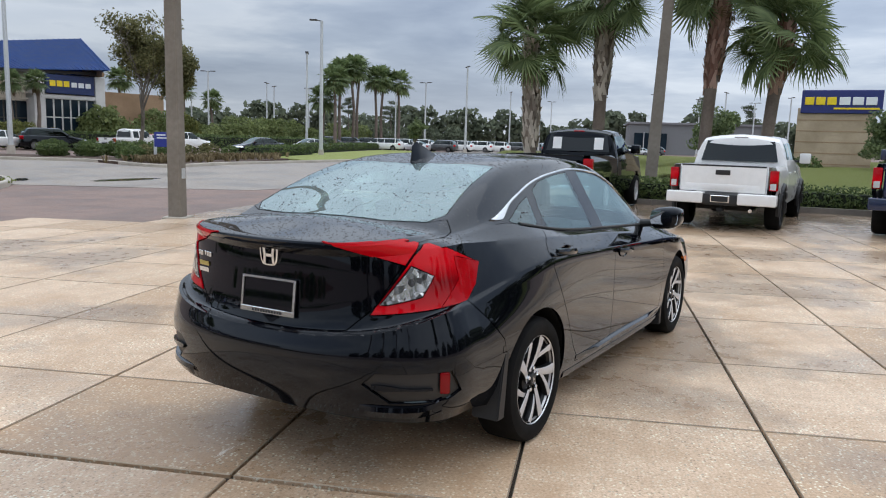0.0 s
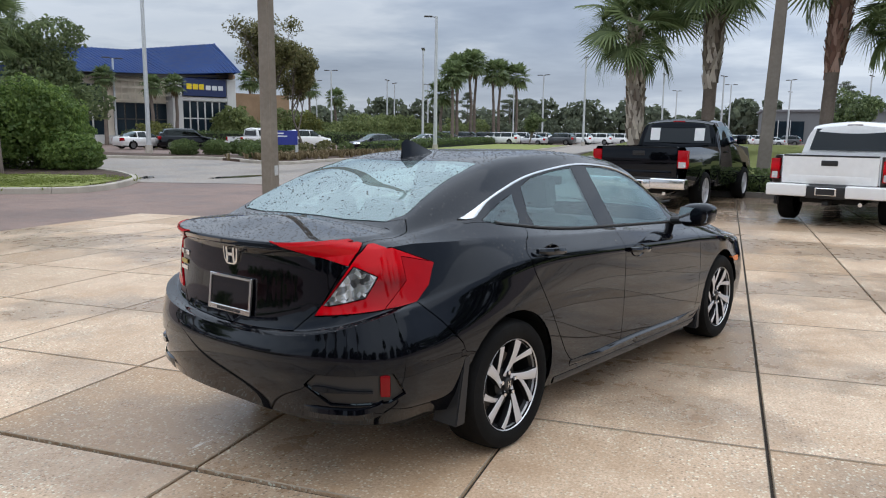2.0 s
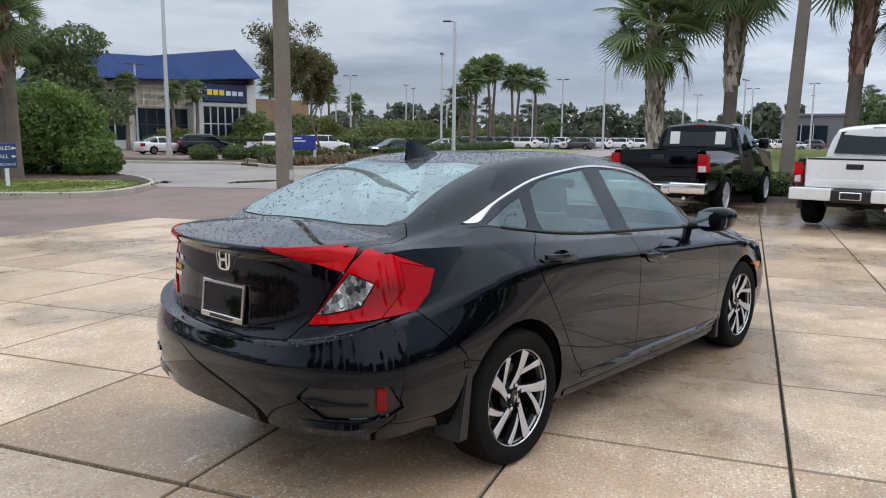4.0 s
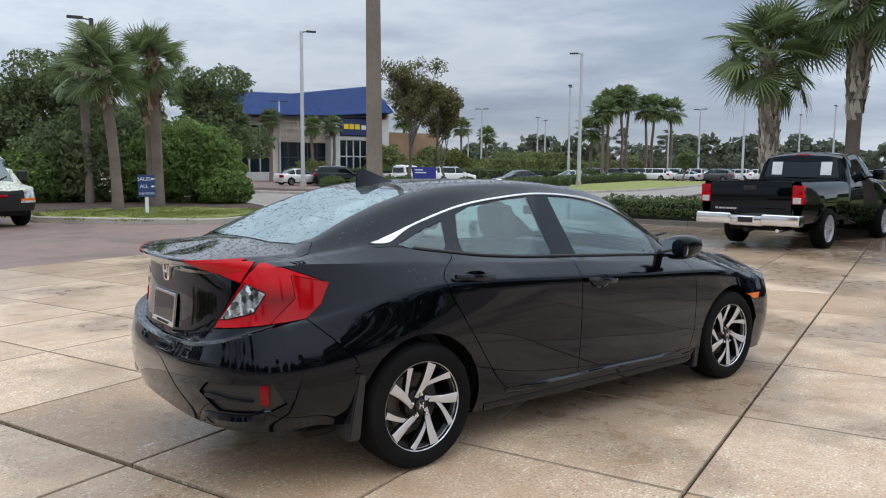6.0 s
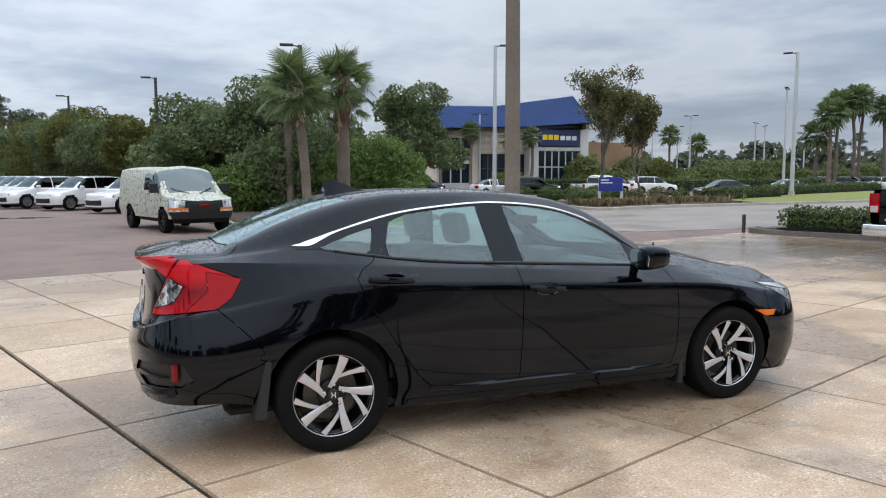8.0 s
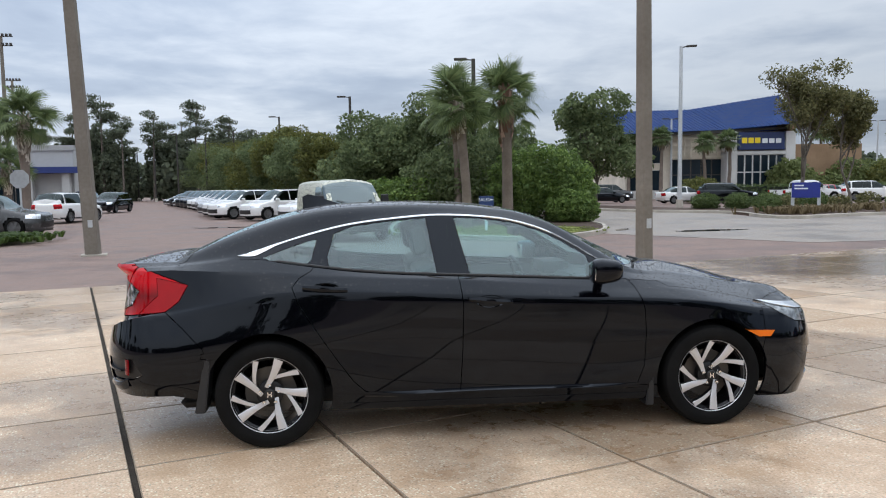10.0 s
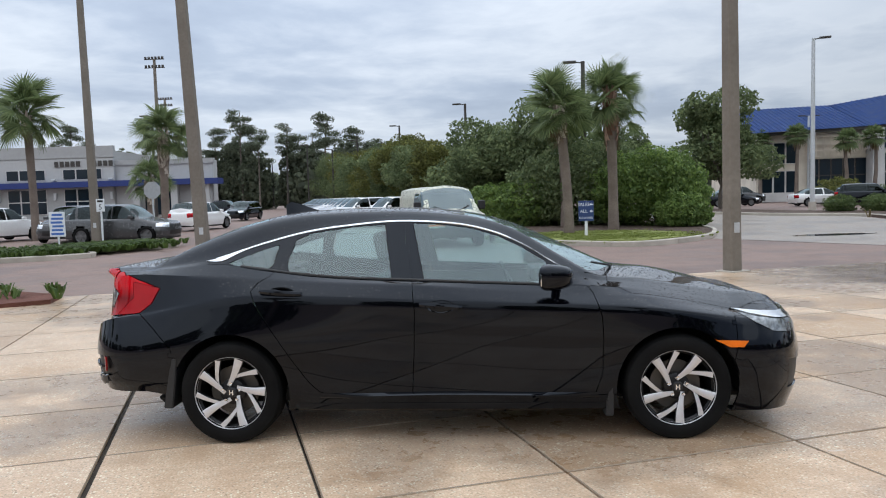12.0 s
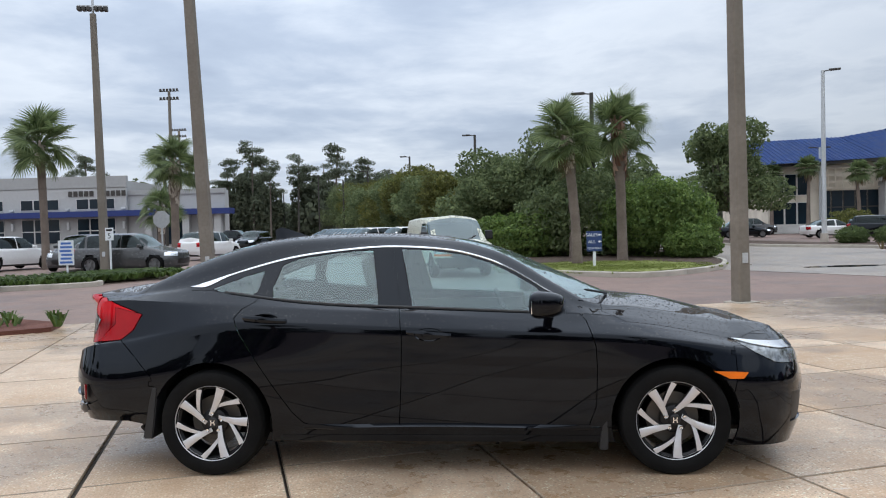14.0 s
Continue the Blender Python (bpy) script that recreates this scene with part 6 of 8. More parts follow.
suv_g = road_car(at(-15.5, 26.6, -3), M_GREYPAINT, "graphite grey SUV beyond the planted strip", "suv", "cars before the dealership")
row_of(suv_w, [(-24.4, 31.2, 75), (-34, 60, 20)])
tagged(road_car(at(-19.6, 30.0, -82), M_GREYPAINT, "dark grey SUV nosing toward the planted strip", "suv", "cars before the dealership"))
road_car(at(-17.4, 40.5, 80), M_WHITEPAINT, "white SUV beside the dealership lane", "suv", "cars before the dealership")
road_car(at(-26, 47.0, 5), M_SILVERPAINT, "silver saloon before the dealership windows", "saloon", "cars before the dealership")
pickup(at(-31.5, 76.5, 0), M_BLACK, "black pick-up parked beside the dealership", r=0.4)

sal_w = road_car(at(27.0, 56.0, 5), M_WHITEPAINT, "white saloon beyond the clipped hedge", "saloon", "cars across the road")
road_car(at(43.2, 45.5, 165), M_BLACK, "black saloon across the road", "saloon", "cars across the road")
sal_p = road_car(at(54.5, 49.5, 170), M_SILVERPAINT, "pale silver saloon beside a lamp post", "saloon", "cars across the road")
road_car(at(42.5, 54.0, -12), M_WHITEPAINT, "white SUV across the road", "suv", "cars across the road")
road_car(at(39.3, 54.6, 20), M_REDPAINT, "red saloon half hidden by a tree", "saloon", "cars across the road")
pickup(at(33.0, 52.0, 8), M_WHITEPAINT, "white crew-cab pick-up across the road", r=0.4)
road_car(at(29.6, 53.6, -20), M_BLACK, "dark SUV before the showroom", "suv", "cars across the road")
road_car(at(26.5, 73.0, 0), M_GREYPAINT, "dark car before the showroom", "suv", "cars across the road")
road_car(at(22.0, 62.0, 0), M_BLACK, "black car behind the clipped hedge", "saloon", "cars across the road")
# far lot
g_ = random.Random(3)
far_w = road_car(at(80, 58, 100), M_WHITEPAINT, "white car in the far lot", "suv", "cars in the far lot")
far_s = road_car(at(84, 56, 100), M_SILVERPAINT, "silver car in the far lot", "saloon", "cars in the far lot")
far_k = road_car(at(88, 54, 100), M_GREYPAINT, "grey car in the far lot", "suv", "cars in the far lot")
for k in range(34):
    row = k % 2
    x = 84 + (k // 2) * 2.9 + g_.uniform(-0.3, 0.3)
    y = 62 - (k // 2) * 1.65 + row * 9
    copy_thing(g_.choice((far_w, far_w, far_s, far_k)), at(x, y, 100 + row * 180))

# ---------------------------------------------------------------- roads, kerbs, beds
M_KERB = speckled("pale_kerb_concrete", (0.42, 0.38, 0.32), (0.56, 0.51, 0.44), 0.8, 16, 0.3, 0.005)
M_KERBWET = speckled("damp_kerb_concrete", (0.13, 0.115, 0.10), (0.22, 0.20, 0.175), 0.6, 16, 0.3, 0.005)
M_MULCH = speckled("brown_mulch", (0.055, 0.035, 0.026), (0.13, 0.085, 0.06), 0.95, 30, 0.9, 0.03)
M_GRASS = speckled("lawn", (0.15, 0.19, 0.035), (0.29, 0.32, 0.085), 0.95, 26, 0.9, 0.03, stains=(0.22, 0.22, 0.07))
M_POLE = speckled("weathered_concrete_pole", (0.145, 0.125, 0.10), (0.27, 0.24, 0.20), 0.85, 12, 0.35, 0.006, stains=(0.12, 0.10, 0.08))
M_STEEL = plain("pale_painted_steel", (0.55, 0.57, 0.58), 0.4, 0.2)
M_BRONZE = plain("dark_bronze_steel", (0.06, 0.055, 0.05), 0.45, 0.4)


def slab_of(name, poly, z0, z1, mat, label, category, kind="structure"):
    bm = bmesh.new()
    prism(bm, [(x, -y) for x, y in poly], z1 - z0, Matrix.Translation((0, 0, z0)) @ pose(0, 0, 0, 90))
    return tagged(part(name, bm, mat, smooth=False), label, category, kind=kind)


def kerb_of(poly, z, closed=True, w=0.15, h=0.14, label="pale worn concrete kerb", mat=None):
    """A kerb of separate stones along a line."""
    ob = tagged(new("kerb"), label, "kerb", kind="structure")
    pts = [Vector((x, y, 0)) for x, y in poly]
    if closed:
        pts.append(pts[0])
    # rounded course
    fine = []
    n = len(pts)
    for i in range(n - 1):
        a, b = pts[i - 1] if i else (pts[-2] if closed else pts[0]), pts[i]
        c, d = pts[i + 1], (pts[i + 2] if i + 2 < n else (pts[1] if closed else pts[-1]))
        for k in range(6):
            t = k / 6
            fine.append(0.5 * ((2 * b) + (c - a) * t + (2 * a - 5 * b + 4 * c - d) * t * t + (3 * b - a - 3 * c + d) * t ** 3))
    fine.append(pts[-1])
    i = 0
    while i < len(fine) - 1:
        j = i
        run = 0.0
        while j < len(fine) - 1 and run < 2.2:
            run += (fine[j + 1] - fine[j]).length
            j += 1
        bm = bmesh.new()
        rows = []
        for k in range(i, j + 1):
            d = (fine[min(k + 1, len(fine) - 1)] - fine[max(k - 1, 0)]).normalized()
            s = Vector((-d.y, d.x, 0))
            p = fine[k] + (d * 0.006 if k == i else -d * 0.006 if k == j else Vector())
            g = ground_z(p.y) if z is None else z
            rows.append([bm.verts.new(p + s * o + Vector((0, 0, g + e))) for o, e in ((-w / 2, -0.05), (-w / 2, h - 0.025), (-w / 2 + 0.025, h), (w / 2, h), (w / 2, -0.05))])
        for r0, r1 in zip(rows, rows[1:]):
            for q in range(4):
                bm.faces.new((r0[q], r0[q + 1], r1[q + 1], r1[q]))
        bm.faces.new(rows[0])
        bm.faces.new(rows[-1][::-1])
        bmesh.ops.recalc_face_normals(bm, faces=bm.faces)
        part("kerbstone", bm, mat or M_KERB, ob, smooth=False)
        i = j
    return ob


G0 = ground_z(12)
ROAD = [(5.5, 25), (8.0, 20.0), (12.0, 14.6), (17, 14.6), (34, 22.1), (60, 33), (140, 66), (140, 78), (60, 38.4), (44, 32.0), (34, 30.4), (24, 29.0), (19.4, 27.3), (18.8, 29.5), (19.6, 34.5), (15.5, 41), (11, 62), (3, 62), (9, 34), (9.6, 27)]
slab_of("road", ROAD, G0 - 0.026, G0 - 0.018, M_ROAD, "pale grey street pavement with damp patches", "road")
ISLAND = [(0.5, 21.0), (3.2, 18.4), (5.0, 17.6), (7.4, 19.8), (8.6, 22.4), (9.3, 26), (9.2, 34), (3, 62), (-2, 62), (3.5, 40), (1.2, 30)]
slab_of("island_bed", ISLAND, G0 - 0.03, G0 + 0.10, M_MULCH, "brown mulch bed under the dark shrubs", "planting bed")
slab_of("island_lawn", [(0.75, 21.1), (3.3, 18.75), (5.0, 18.0), (7.1, 20.0), (7.4, 22.0), (6.2, 24.2), (3.2, 24.6), (1.0, 23.2)], G0, G0 + 0.125, M_GRASS, "small patchy lawn round the arrow sign", "lawn")
kerb_of(ISLAND[:7] + [(3.0, 62)], G0, False)
kerb_of([(0.5, 21.0), (0.6, 25), (1.2, 30)], G0, False)
BED = [(24, 29.1), (19.6, 27.5), (19.1, 29.5), (19.9, 34.5), (15.8, 41), (11.4, 62), (15, 62), (20, 43), (24.5, 37), (30, 37.5), (45, 42), (45, 37.7), (32, 32.6)]
slab_of("street_bed", BED, G0 - 0.03, G0 + 0.10, M_MULCH, "mulched street bed with low shrubs and tufts", "planting bed")
kerb_of([(11.3, 62), (15.7, 41), (19.7, 34.5), (19.0, 29.5), (19.5, 27.4), (24, 29.0), (34, 30.5), (44, 32.1), (60, 38.5), (80, 47.4)], G0, False)
slab_of("verge", [(33, 31.0), (44, 32.5), (60, 39.0), (80, 48), (80, 58.5), (45, 42.5), (36, 38.5)], G0 - 0.02, G0 + 0.115, M_GRASS, "mown grass verge across the street", "lawn")
# lawn beyond the pick-ups, kerb and its apron
bm = bmesh.new()
LX = [16.0, 22, 30, 40, 60, 90]
rows = []
for y in (-60, -14, 0, 8, 12.6):
    rows.append([bm.verts.new((x, y if y < 12 else 12.9 + max(x - 17.5, 0) * 0.44, ground_z(y) + 0.11 + 0.006 * (x - 16))) for x in LX])
for r0, r1 in zip(rows, rows[1:]):
    for k in range(len(LX) - 1):
        bm.faces.new((r0[k], r0[k + 1], r1[k + 1], r1[k]))
bmesh.ops.solidify(bm, geom=bm.faces[:], thickness=0.15)
tagged(part("lawn", bm, M_GRASS, smooth=False), "wide green lawn beyond the hedge", "lawn", kind="structure")
kerb_of([(15.8, -40), (15.7, -20), (15.6, -8), (15.5, 2), (15.3, 8), (14.8, 12.2), (15.6, 13.4), (17.5, 13.4), (34, 21.8), (60, 32.5), (80, 41)], None, False, label="dark damp kerb in front of the clipped hedge", mat=M_KERBWET)
slab_of("planter_bed", [(-45, 8), (-15.2, 16.9), (-13.9, 20.2), (-11.9, 22.6), (-12.6, 24.2), (-15.5, 24.2), (-18.5, 21), (-45, 13)], G0 - 0.03, G0 + 0.10, M_MULCH, "planted strip before the dealership cars", "planting bed")
kerb_of([(-45, 8), (-15.2, 16.9), (-13.9, 20.2), (-11.9, 22.6), (-12.6, 24.2), (-15.5, 24.2), (-18.5, 21)], G0, False)
slab_of("corner_bed", [(-7.2, 7.3), (-6.95, 6.6), (-9.5, 4.6), (-14, 5), (-14, 8.4), (-9, 8.2)], -0.16, -0.03, speckled("red_mulch", (0.10, 0.035, 0.022), (0.20, 0.075, 0.05), 0.95, 30, 0.9, 0.03), "reddish mulch corner bed on the apron", "planting bed")
# worn painted line and puddles in the lane
for k, (x, y, rx_, ry_, a) in enumerate(((12.0, 20.6, 1.5, 0.45, 10), (9.2, 22.2, 0.8, 0.22, 60), (-7.0, 30.2, 1.4, 0.3, 0))):
    bm = bmesh.new()
    g_ = random.Random(k)
    ring = [bm.verts.new((rx_ * math.cos(t) * g_.uniform(0.7, 1.15), ry_ * math.sin(t) * g_.uniform(0.7, 1.2), 0)) for t in (2 * math.pi * i / 26 for i in range(26))]
    bm.faces.new(ring)
    tagged(part("puddle", bm, plain("puddle_water", (0.03, 0.028, 0.026), 0.06, vary=0.05), smooth=False, m=pose(x, y, G0 - 0.012 if y > 14 else ground_z(y) - 0.02, 0, 0, a)), "shallow dark puddle on the street", "puddle", kind="structure")

# ---------------------------------------------------------------- hedges, shrubs, trees
def hedge(points, w, h, n, label, mat=M_HEDGE, size=0.05, dz=0.1, group="clipped hedges"):
    blobs = []
    for (x0, y0), (x1, y1) in zip(points, points[1:]):
        L = math.hypot(x1 - x0, y1 - y0)
        k = max(int(L / (w * 0.42)), 1)
        for i in range(k + 1):
            t = i / k
            blobs.append((lerp(x0, x1, t) - points[0][0], lerp(y0, y1, t) - points[0][1], h * 0.5, w * 0.52 * random.uniform(0.95, 1.08), w * 0.52, h * 0.52 * random.uniform(0.95, 1.06)))
    ob = shrub("hedge", at(*points[0], dz=dz), blobs, n, size, mat, label, "hedge", group)
    # near-black box inside the leaves, painting the shade deep in the hedge
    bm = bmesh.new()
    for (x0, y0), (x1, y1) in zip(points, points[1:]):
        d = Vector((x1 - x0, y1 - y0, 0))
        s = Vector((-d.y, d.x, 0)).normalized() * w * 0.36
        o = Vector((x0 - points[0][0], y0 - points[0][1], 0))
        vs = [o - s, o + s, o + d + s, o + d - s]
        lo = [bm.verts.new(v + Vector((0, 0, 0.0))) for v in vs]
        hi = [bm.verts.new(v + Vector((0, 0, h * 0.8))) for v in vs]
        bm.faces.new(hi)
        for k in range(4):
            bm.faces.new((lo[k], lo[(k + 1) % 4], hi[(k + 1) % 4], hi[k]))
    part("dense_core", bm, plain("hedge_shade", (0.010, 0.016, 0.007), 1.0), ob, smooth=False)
    return ob


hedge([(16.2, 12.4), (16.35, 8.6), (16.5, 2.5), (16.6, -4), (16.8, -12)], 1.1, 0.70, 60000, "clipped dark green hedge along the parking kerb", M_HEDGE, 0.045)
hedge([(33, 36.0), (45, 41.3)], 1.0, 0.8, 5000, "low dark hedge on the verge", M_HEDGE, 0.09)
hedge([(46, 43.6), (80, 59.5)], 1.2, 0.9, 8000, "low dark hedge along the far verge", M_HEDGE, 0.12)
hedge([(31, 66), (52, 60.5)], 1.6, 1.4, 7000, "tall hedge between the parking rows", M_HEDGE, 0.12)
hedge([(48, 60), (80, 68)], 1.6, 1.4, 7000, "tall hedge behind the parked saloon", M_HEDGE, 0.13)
# clipped mounds along the street
MOUNDS = [(21.0, 39.6), (22.7, 38.7), (24.6, 38.6), (26.5, 39.0), (28.3, 39.6)]
first = None
for k, (x, y) in enumerate(MOUNDS):
    if first is None:
        first = shrub("mound_shrub", at(x, y, dz=0.1), [(0, 0, 0.42, 0.92, 0.92, 0.52), (0.4, 0.15, 0.36, 0.52, 0.52, 0.42), (-0.4, -0.15, 0.36, 0.52, 0.52, 0.42)], 4200, 0.06, M_HEDGE, "rounded clipped shrub in the street bed", group="clipped mounds")
    else:
        copy_thing(first, at(x, y, k * 67, 0.1))
# tan tufts and low shrubs by the corner
def tuft_bed(name, pts, n, h, mat, label, w=0.02):
    bm = bmesh.new()
    g = random.Random(n)
    for _ in range(n):
        (x0, y0), (x1, y1) = g.choice(pts)
        t = g.random()
        cx, cy = lerp(x0, x1, t) + g.gauss(0, 0.7), lerp(y0, y1, t) + g.gauss(0, 0.7)
        for _ in range(9):
            a, l = g.uniform(0, 6.283), h * g.uniform(0.6, 1.1)
            o = Vector((math.cos(a), math.sin(a), 0))
            s = Vector((-o.y, o.x, 0)) * w
            p = Vector((cx, cy, ground_z(cy) + 0.08)) + o * 0.06
            q = p + o * l * 0.35 + Vector((0, 0, l * 0.75))
            e = p + o * l * 0.85 + Vector((0, 0, l * 0.8))
            v = [bm.verts.new(p - s), bm.verts.new(p + s), bm.verts.new(q + s), bm.verts.new(q - s), bm.verts.new(e)]
            bm.faces.new(v[:4])
            bm.faces.new((v[3], v[2], v[4]))
    return tagged(part(name, bm, mat, smooth=False), label, "grass", kind="stuff")


tuft_bed("grass_tufts", [((20.6, 30), (23, 32)), ((22, 30.5), (33, 34.5)), ((25, 33), (36, 37))], 210, 0.48, M_TUFT, "tan ornamental grass tufts in the street bed", 0.04)
tuft_bed("ground_cover", [((-14.6, 18.6), (-13.0, 22.6)), ((-15, 19), (-14, 23)), ((-30, 14), (-15, 18.5)), ((-24, 16), (-15.5, 20)), ((-14.4, 21), (-12.9, 23))], 2800, 0.26, M_FERN, "bright green ground cover in the planted strip", 0.035)
tuft_bed("corner_cover", [((-7.6, 7.0), (-10, 6.5)), ((-9, 5.5), (-13, 6.5))], 90, 0.22, M_FERN, "sparse green cover in the corner bed", 0.02)
tuft_bed("lawn_blades", [((1.2, 21.4), (6.4, 20.2)), ((3.4, 19.2), (6.8, 21.6)), ((1.5, 22.6), (5.5, 23.5))], 2600, 0.08, M_LAWNBLADE, "short grass blades on the island", 0.012)
for k, (x, y, r) in enumerate(((22.0, 34.2, 0.7), (23.6, 34.9, 0.6), (25.4, 35.4, 0.75), (27.4, 35.8, 0.6), (21.2, 32.6, 0.6), (29.5, 36.2, 0.7), (31.5, 36.4, 0.6))):
    shrub("low_shrub", at(x, y, 0, 0.1), [(0, 0, r * 0.6, r, r, r * 0.7)], 900, 0.08, M_BROWNLEAF if k % 2 else M_HEDGE, "low mauve-brown shrub in the street bed" if k % 2 else "low green shrub in the street bed", group="low shrubs")

# the dark shrub wall on the island
shrub("big_shrub", at(8.0, 28.6), [(-0.2, 0, 1.7, 2.1, 2.0, 1.75), (-1.4, 0.8, 1.6, 1.7, 1.7, 1.6), (0.9, 0.4, 1.5, 1.5, 1.5, 1.45), (0.1, -0.5, 2.2, 1.4, 1.3, 1.2), (1.4, 1.2, 1.2, 1.2, 1.2, 1.15)], 26000, 0.085, M_SHRUB, "large glossy green rounded shrub on the island")
shrub("bush", at(8.5, 26.6, 0, 0.1), [(0, 0, 0.65, 1.1, 1.0, 0.75), (0.7, 0.3, 0.5, 0.7, 0.7, 0.55)], 6500, 0.07, M_SHRUB, "low bright green bush at the island tip")
shrub("dark_shrub", at(4.9, 30.6), [(0, 0, 2.0, 2.2, 1.6, 2.2), (1.8, 0.6, 1.9, 1.7, 1.5, 2.0), (-1.8, 0.4, 1.6, 1.7, 1.4, 1.7)], 16000, 0.10, M_OAK, "dark dense shrub behind the palms")
shrub("low_dark_shrub", at(2.2, 31.0), [(0, 0, 1.1, 1.6, 1.3, 1.3), (-1.6, 1.4, 1.0, 1.3, 1.2, 1.2)], 9000, 0.10, M_SHRUB, "dark undergrowth behind the van")
OAKS = ((4.0, 36, 6.4, 3.5), (0.5, 38, 5.7, 3.4), (7.5, 38, 5.2, 3.0), (-2.0, 45, 5.2, 3.5), (2.4, 46, 6.2, 3.9), (-4.6, 53, 5.5, 3.6), (-6.5, 60, 6.3, 4.0), (-8.6, 68, 6.4, 4.0), (-10.8, 76, 6.6, 4.2), (-13.2, 85, 6.8, 4.4), (-16, 95, 7.2, 4.8), (-19, 106, 7.8, 5.2), (-23, 118, 8.4, 5.6), (-5, 66, 6.3, 4.2), (-9, 90, 8.6, 5.2))
for k, (x, y, h, r) in enumerate(OAKS):
    tree("oak_tree", at(x, y), h, r, h * 0.32, 0.17, 19000, M_OLIVE if k in (3, 6, 8, 11) else M_OAK, "yellow-green tree in the dark belt" if k in (3, 6, 8, 11) else "dark live oak in the tree belt", 100 + k, size=0.11, group="tree belt")
# undergrowth below the belt
blobs = []
for k in range(60):
    t = k / 59
    blobs.append((lerp(3.5, -17, t) + random.uniform(-1, 1), lerp(33.5, 96, t), random.uniform(0.8, 1.3), 1.7, 1.8, random.uniform(1.3, 2.0)))
c_, d_ = blob_points(blobs, 42000, 0.3)
tagged(new("undergrowth", leaf_mesh("undergrowth", c_ + np.array([0, 0, G0]), d_, 0.15, M_OAK)), "dark green undergrowth along the tree belt", "shrub", kind="stuff")
tree("oak_tree", at(18.2, 52.5), 8.5, 4.3, 2.6, 0.18, 15000, M_OAK, "dark open oak beside the showroom", 200, size=0.16)
tree("bare_tree", at(29.2, 42.5), 9.5, 5.4, 4.2, 0.17, 17000, M_BROWNLEAF, "half-bare brownish tree by the blue sign", 207, bare=True, size=0.105)
tree("bare_tree", at(34.5, 44.8), 7.4, 4.4, 3.4, 0.13, 11000, M_BROWNLEAF, "half-bare slender tree across the street", 208, bare=True, size=0.13)
tree("small_tree", at(79, 53), 6.4, 3.2, 2.0, 0.14, 3200, M_OAK, "small open tree in the far lot", 209, bare=True, size=0.2)
tree("small_tree", at(66, 12), 6.0, 2.6, 1.8, 0.1, 3600, M_OAK, "small dark tree on the lawn", 213, size=0.16)
tree("small_tree", at(54.5, -1.6), 4.2, 2.0, 1.2, 0.08, 4200, M_OAK, "small dense tree before the monument sign", 210, size=0.12)
shrub("olive_shrub", at(30.0, 59.5), [(0, 0, 1.1, 1.7, 1.4, 1.2), (1.2, 0, 0.9, 1.2, 1.1, 0.9)], 3600, 0.12, M_OLIVE, "yellow-green loose shrub before the showroom")
shrub("olive_shrub", at(56, 70), [(0, 0, 1.6, 1.9, 1.6, 2.0)], 2600, 0.16, M_OLIVE, "yellow-green loose shrub by the far hedge")
# middle-distance scrub and the far woods
def woods(name, pts, n, size, h0, h1, label, mat=M_FARLEAF, seed=1, fat=1.0):
    g = random.Random(seed)
    blobs = []
    for (x0, y0), (x1, y1) in zip(pts, pts[1:]):
        L = math.hypot(x1 - x0, y1 - y0)
        k = max(int(L / (3.0 * fat)), 2)
        for i in range(k):
            t = i / k
            h = g.uniform(h0, h1)
            blobs.append((lerp(x0, x1, t) + g.uniform(-3, 3), lerp(y0, y1, t) + g.uniform(-3, 3), h * 0.5, g.uniform(1.6, 3.2) * fat, g.uniform(1.6, 3.2) * fat, h * 0.55))
    c, d = blob_points(blobs, n, 0.35)
    return tagged(new(name, leaf_mesh(name, c + np.array([0, 0, G0]), d, size, mat, 0.7)), label, "woods", kind="stuff")


woods("scrub", [(42, 72), (60, 72), (80, 80), (110, 84)], 42000, 0.20, 2.4, 4.0, "green scrub beyond the parked cars", M_SCRUB, 2)
woods("scrub_belt", [(60, 90), (100, 88), (130, 70)], 20000, 0.28, 2.5, 4.3, "mixed scrub below the far woods", M_FARLEAF, 3)
woods("far_woods", [(-120, 190), (-60, 215), (0, 230), (60, 225), (120, 205), (180, 165), (220, 110), (235, 50), (230, -20), (200, -90)], 34000, 1.1, 7, 12, "dark distant woods along the horizon", M_FARLEAF, 4, 2.0)
woods("near_woods", [(-75, 20), (-62, -14), (-45, -36), (-10, -44), (30, -42), (62, -34)], 15000, 0.6, 5, 9, "dark trees on the far side of the apron", M_FARLEAF, 9, 1.2)
for k, (x, y, h) in enumerate(((-26, -3, 7.5), (-28, 1.5, 6.8), (-27, -9, 7.2), (-24, -15, 7.0), (6, -27, 7.0), (-9, -28, 6.6))):
    far_palm(at(x, y), h, 0.2, 1.9, "fan palm at the apron's far edge", 70 + k)
woods("pine_belt", [(-48, 134), (-30, 136), (-12, 138), (2, 140)], 34000, 0.34, 10, 14.5, "dark pine belt behind the dealer lot", M_FARLEAF, 11, 1.1)
woods("left_woods", [(-130, 110), (-95, 130), (-60, 140), (-30, 135)], 16000, 0.6, 7, 12, "dark woods behind the dealership", M_FARLEAF, 6, 1.6)


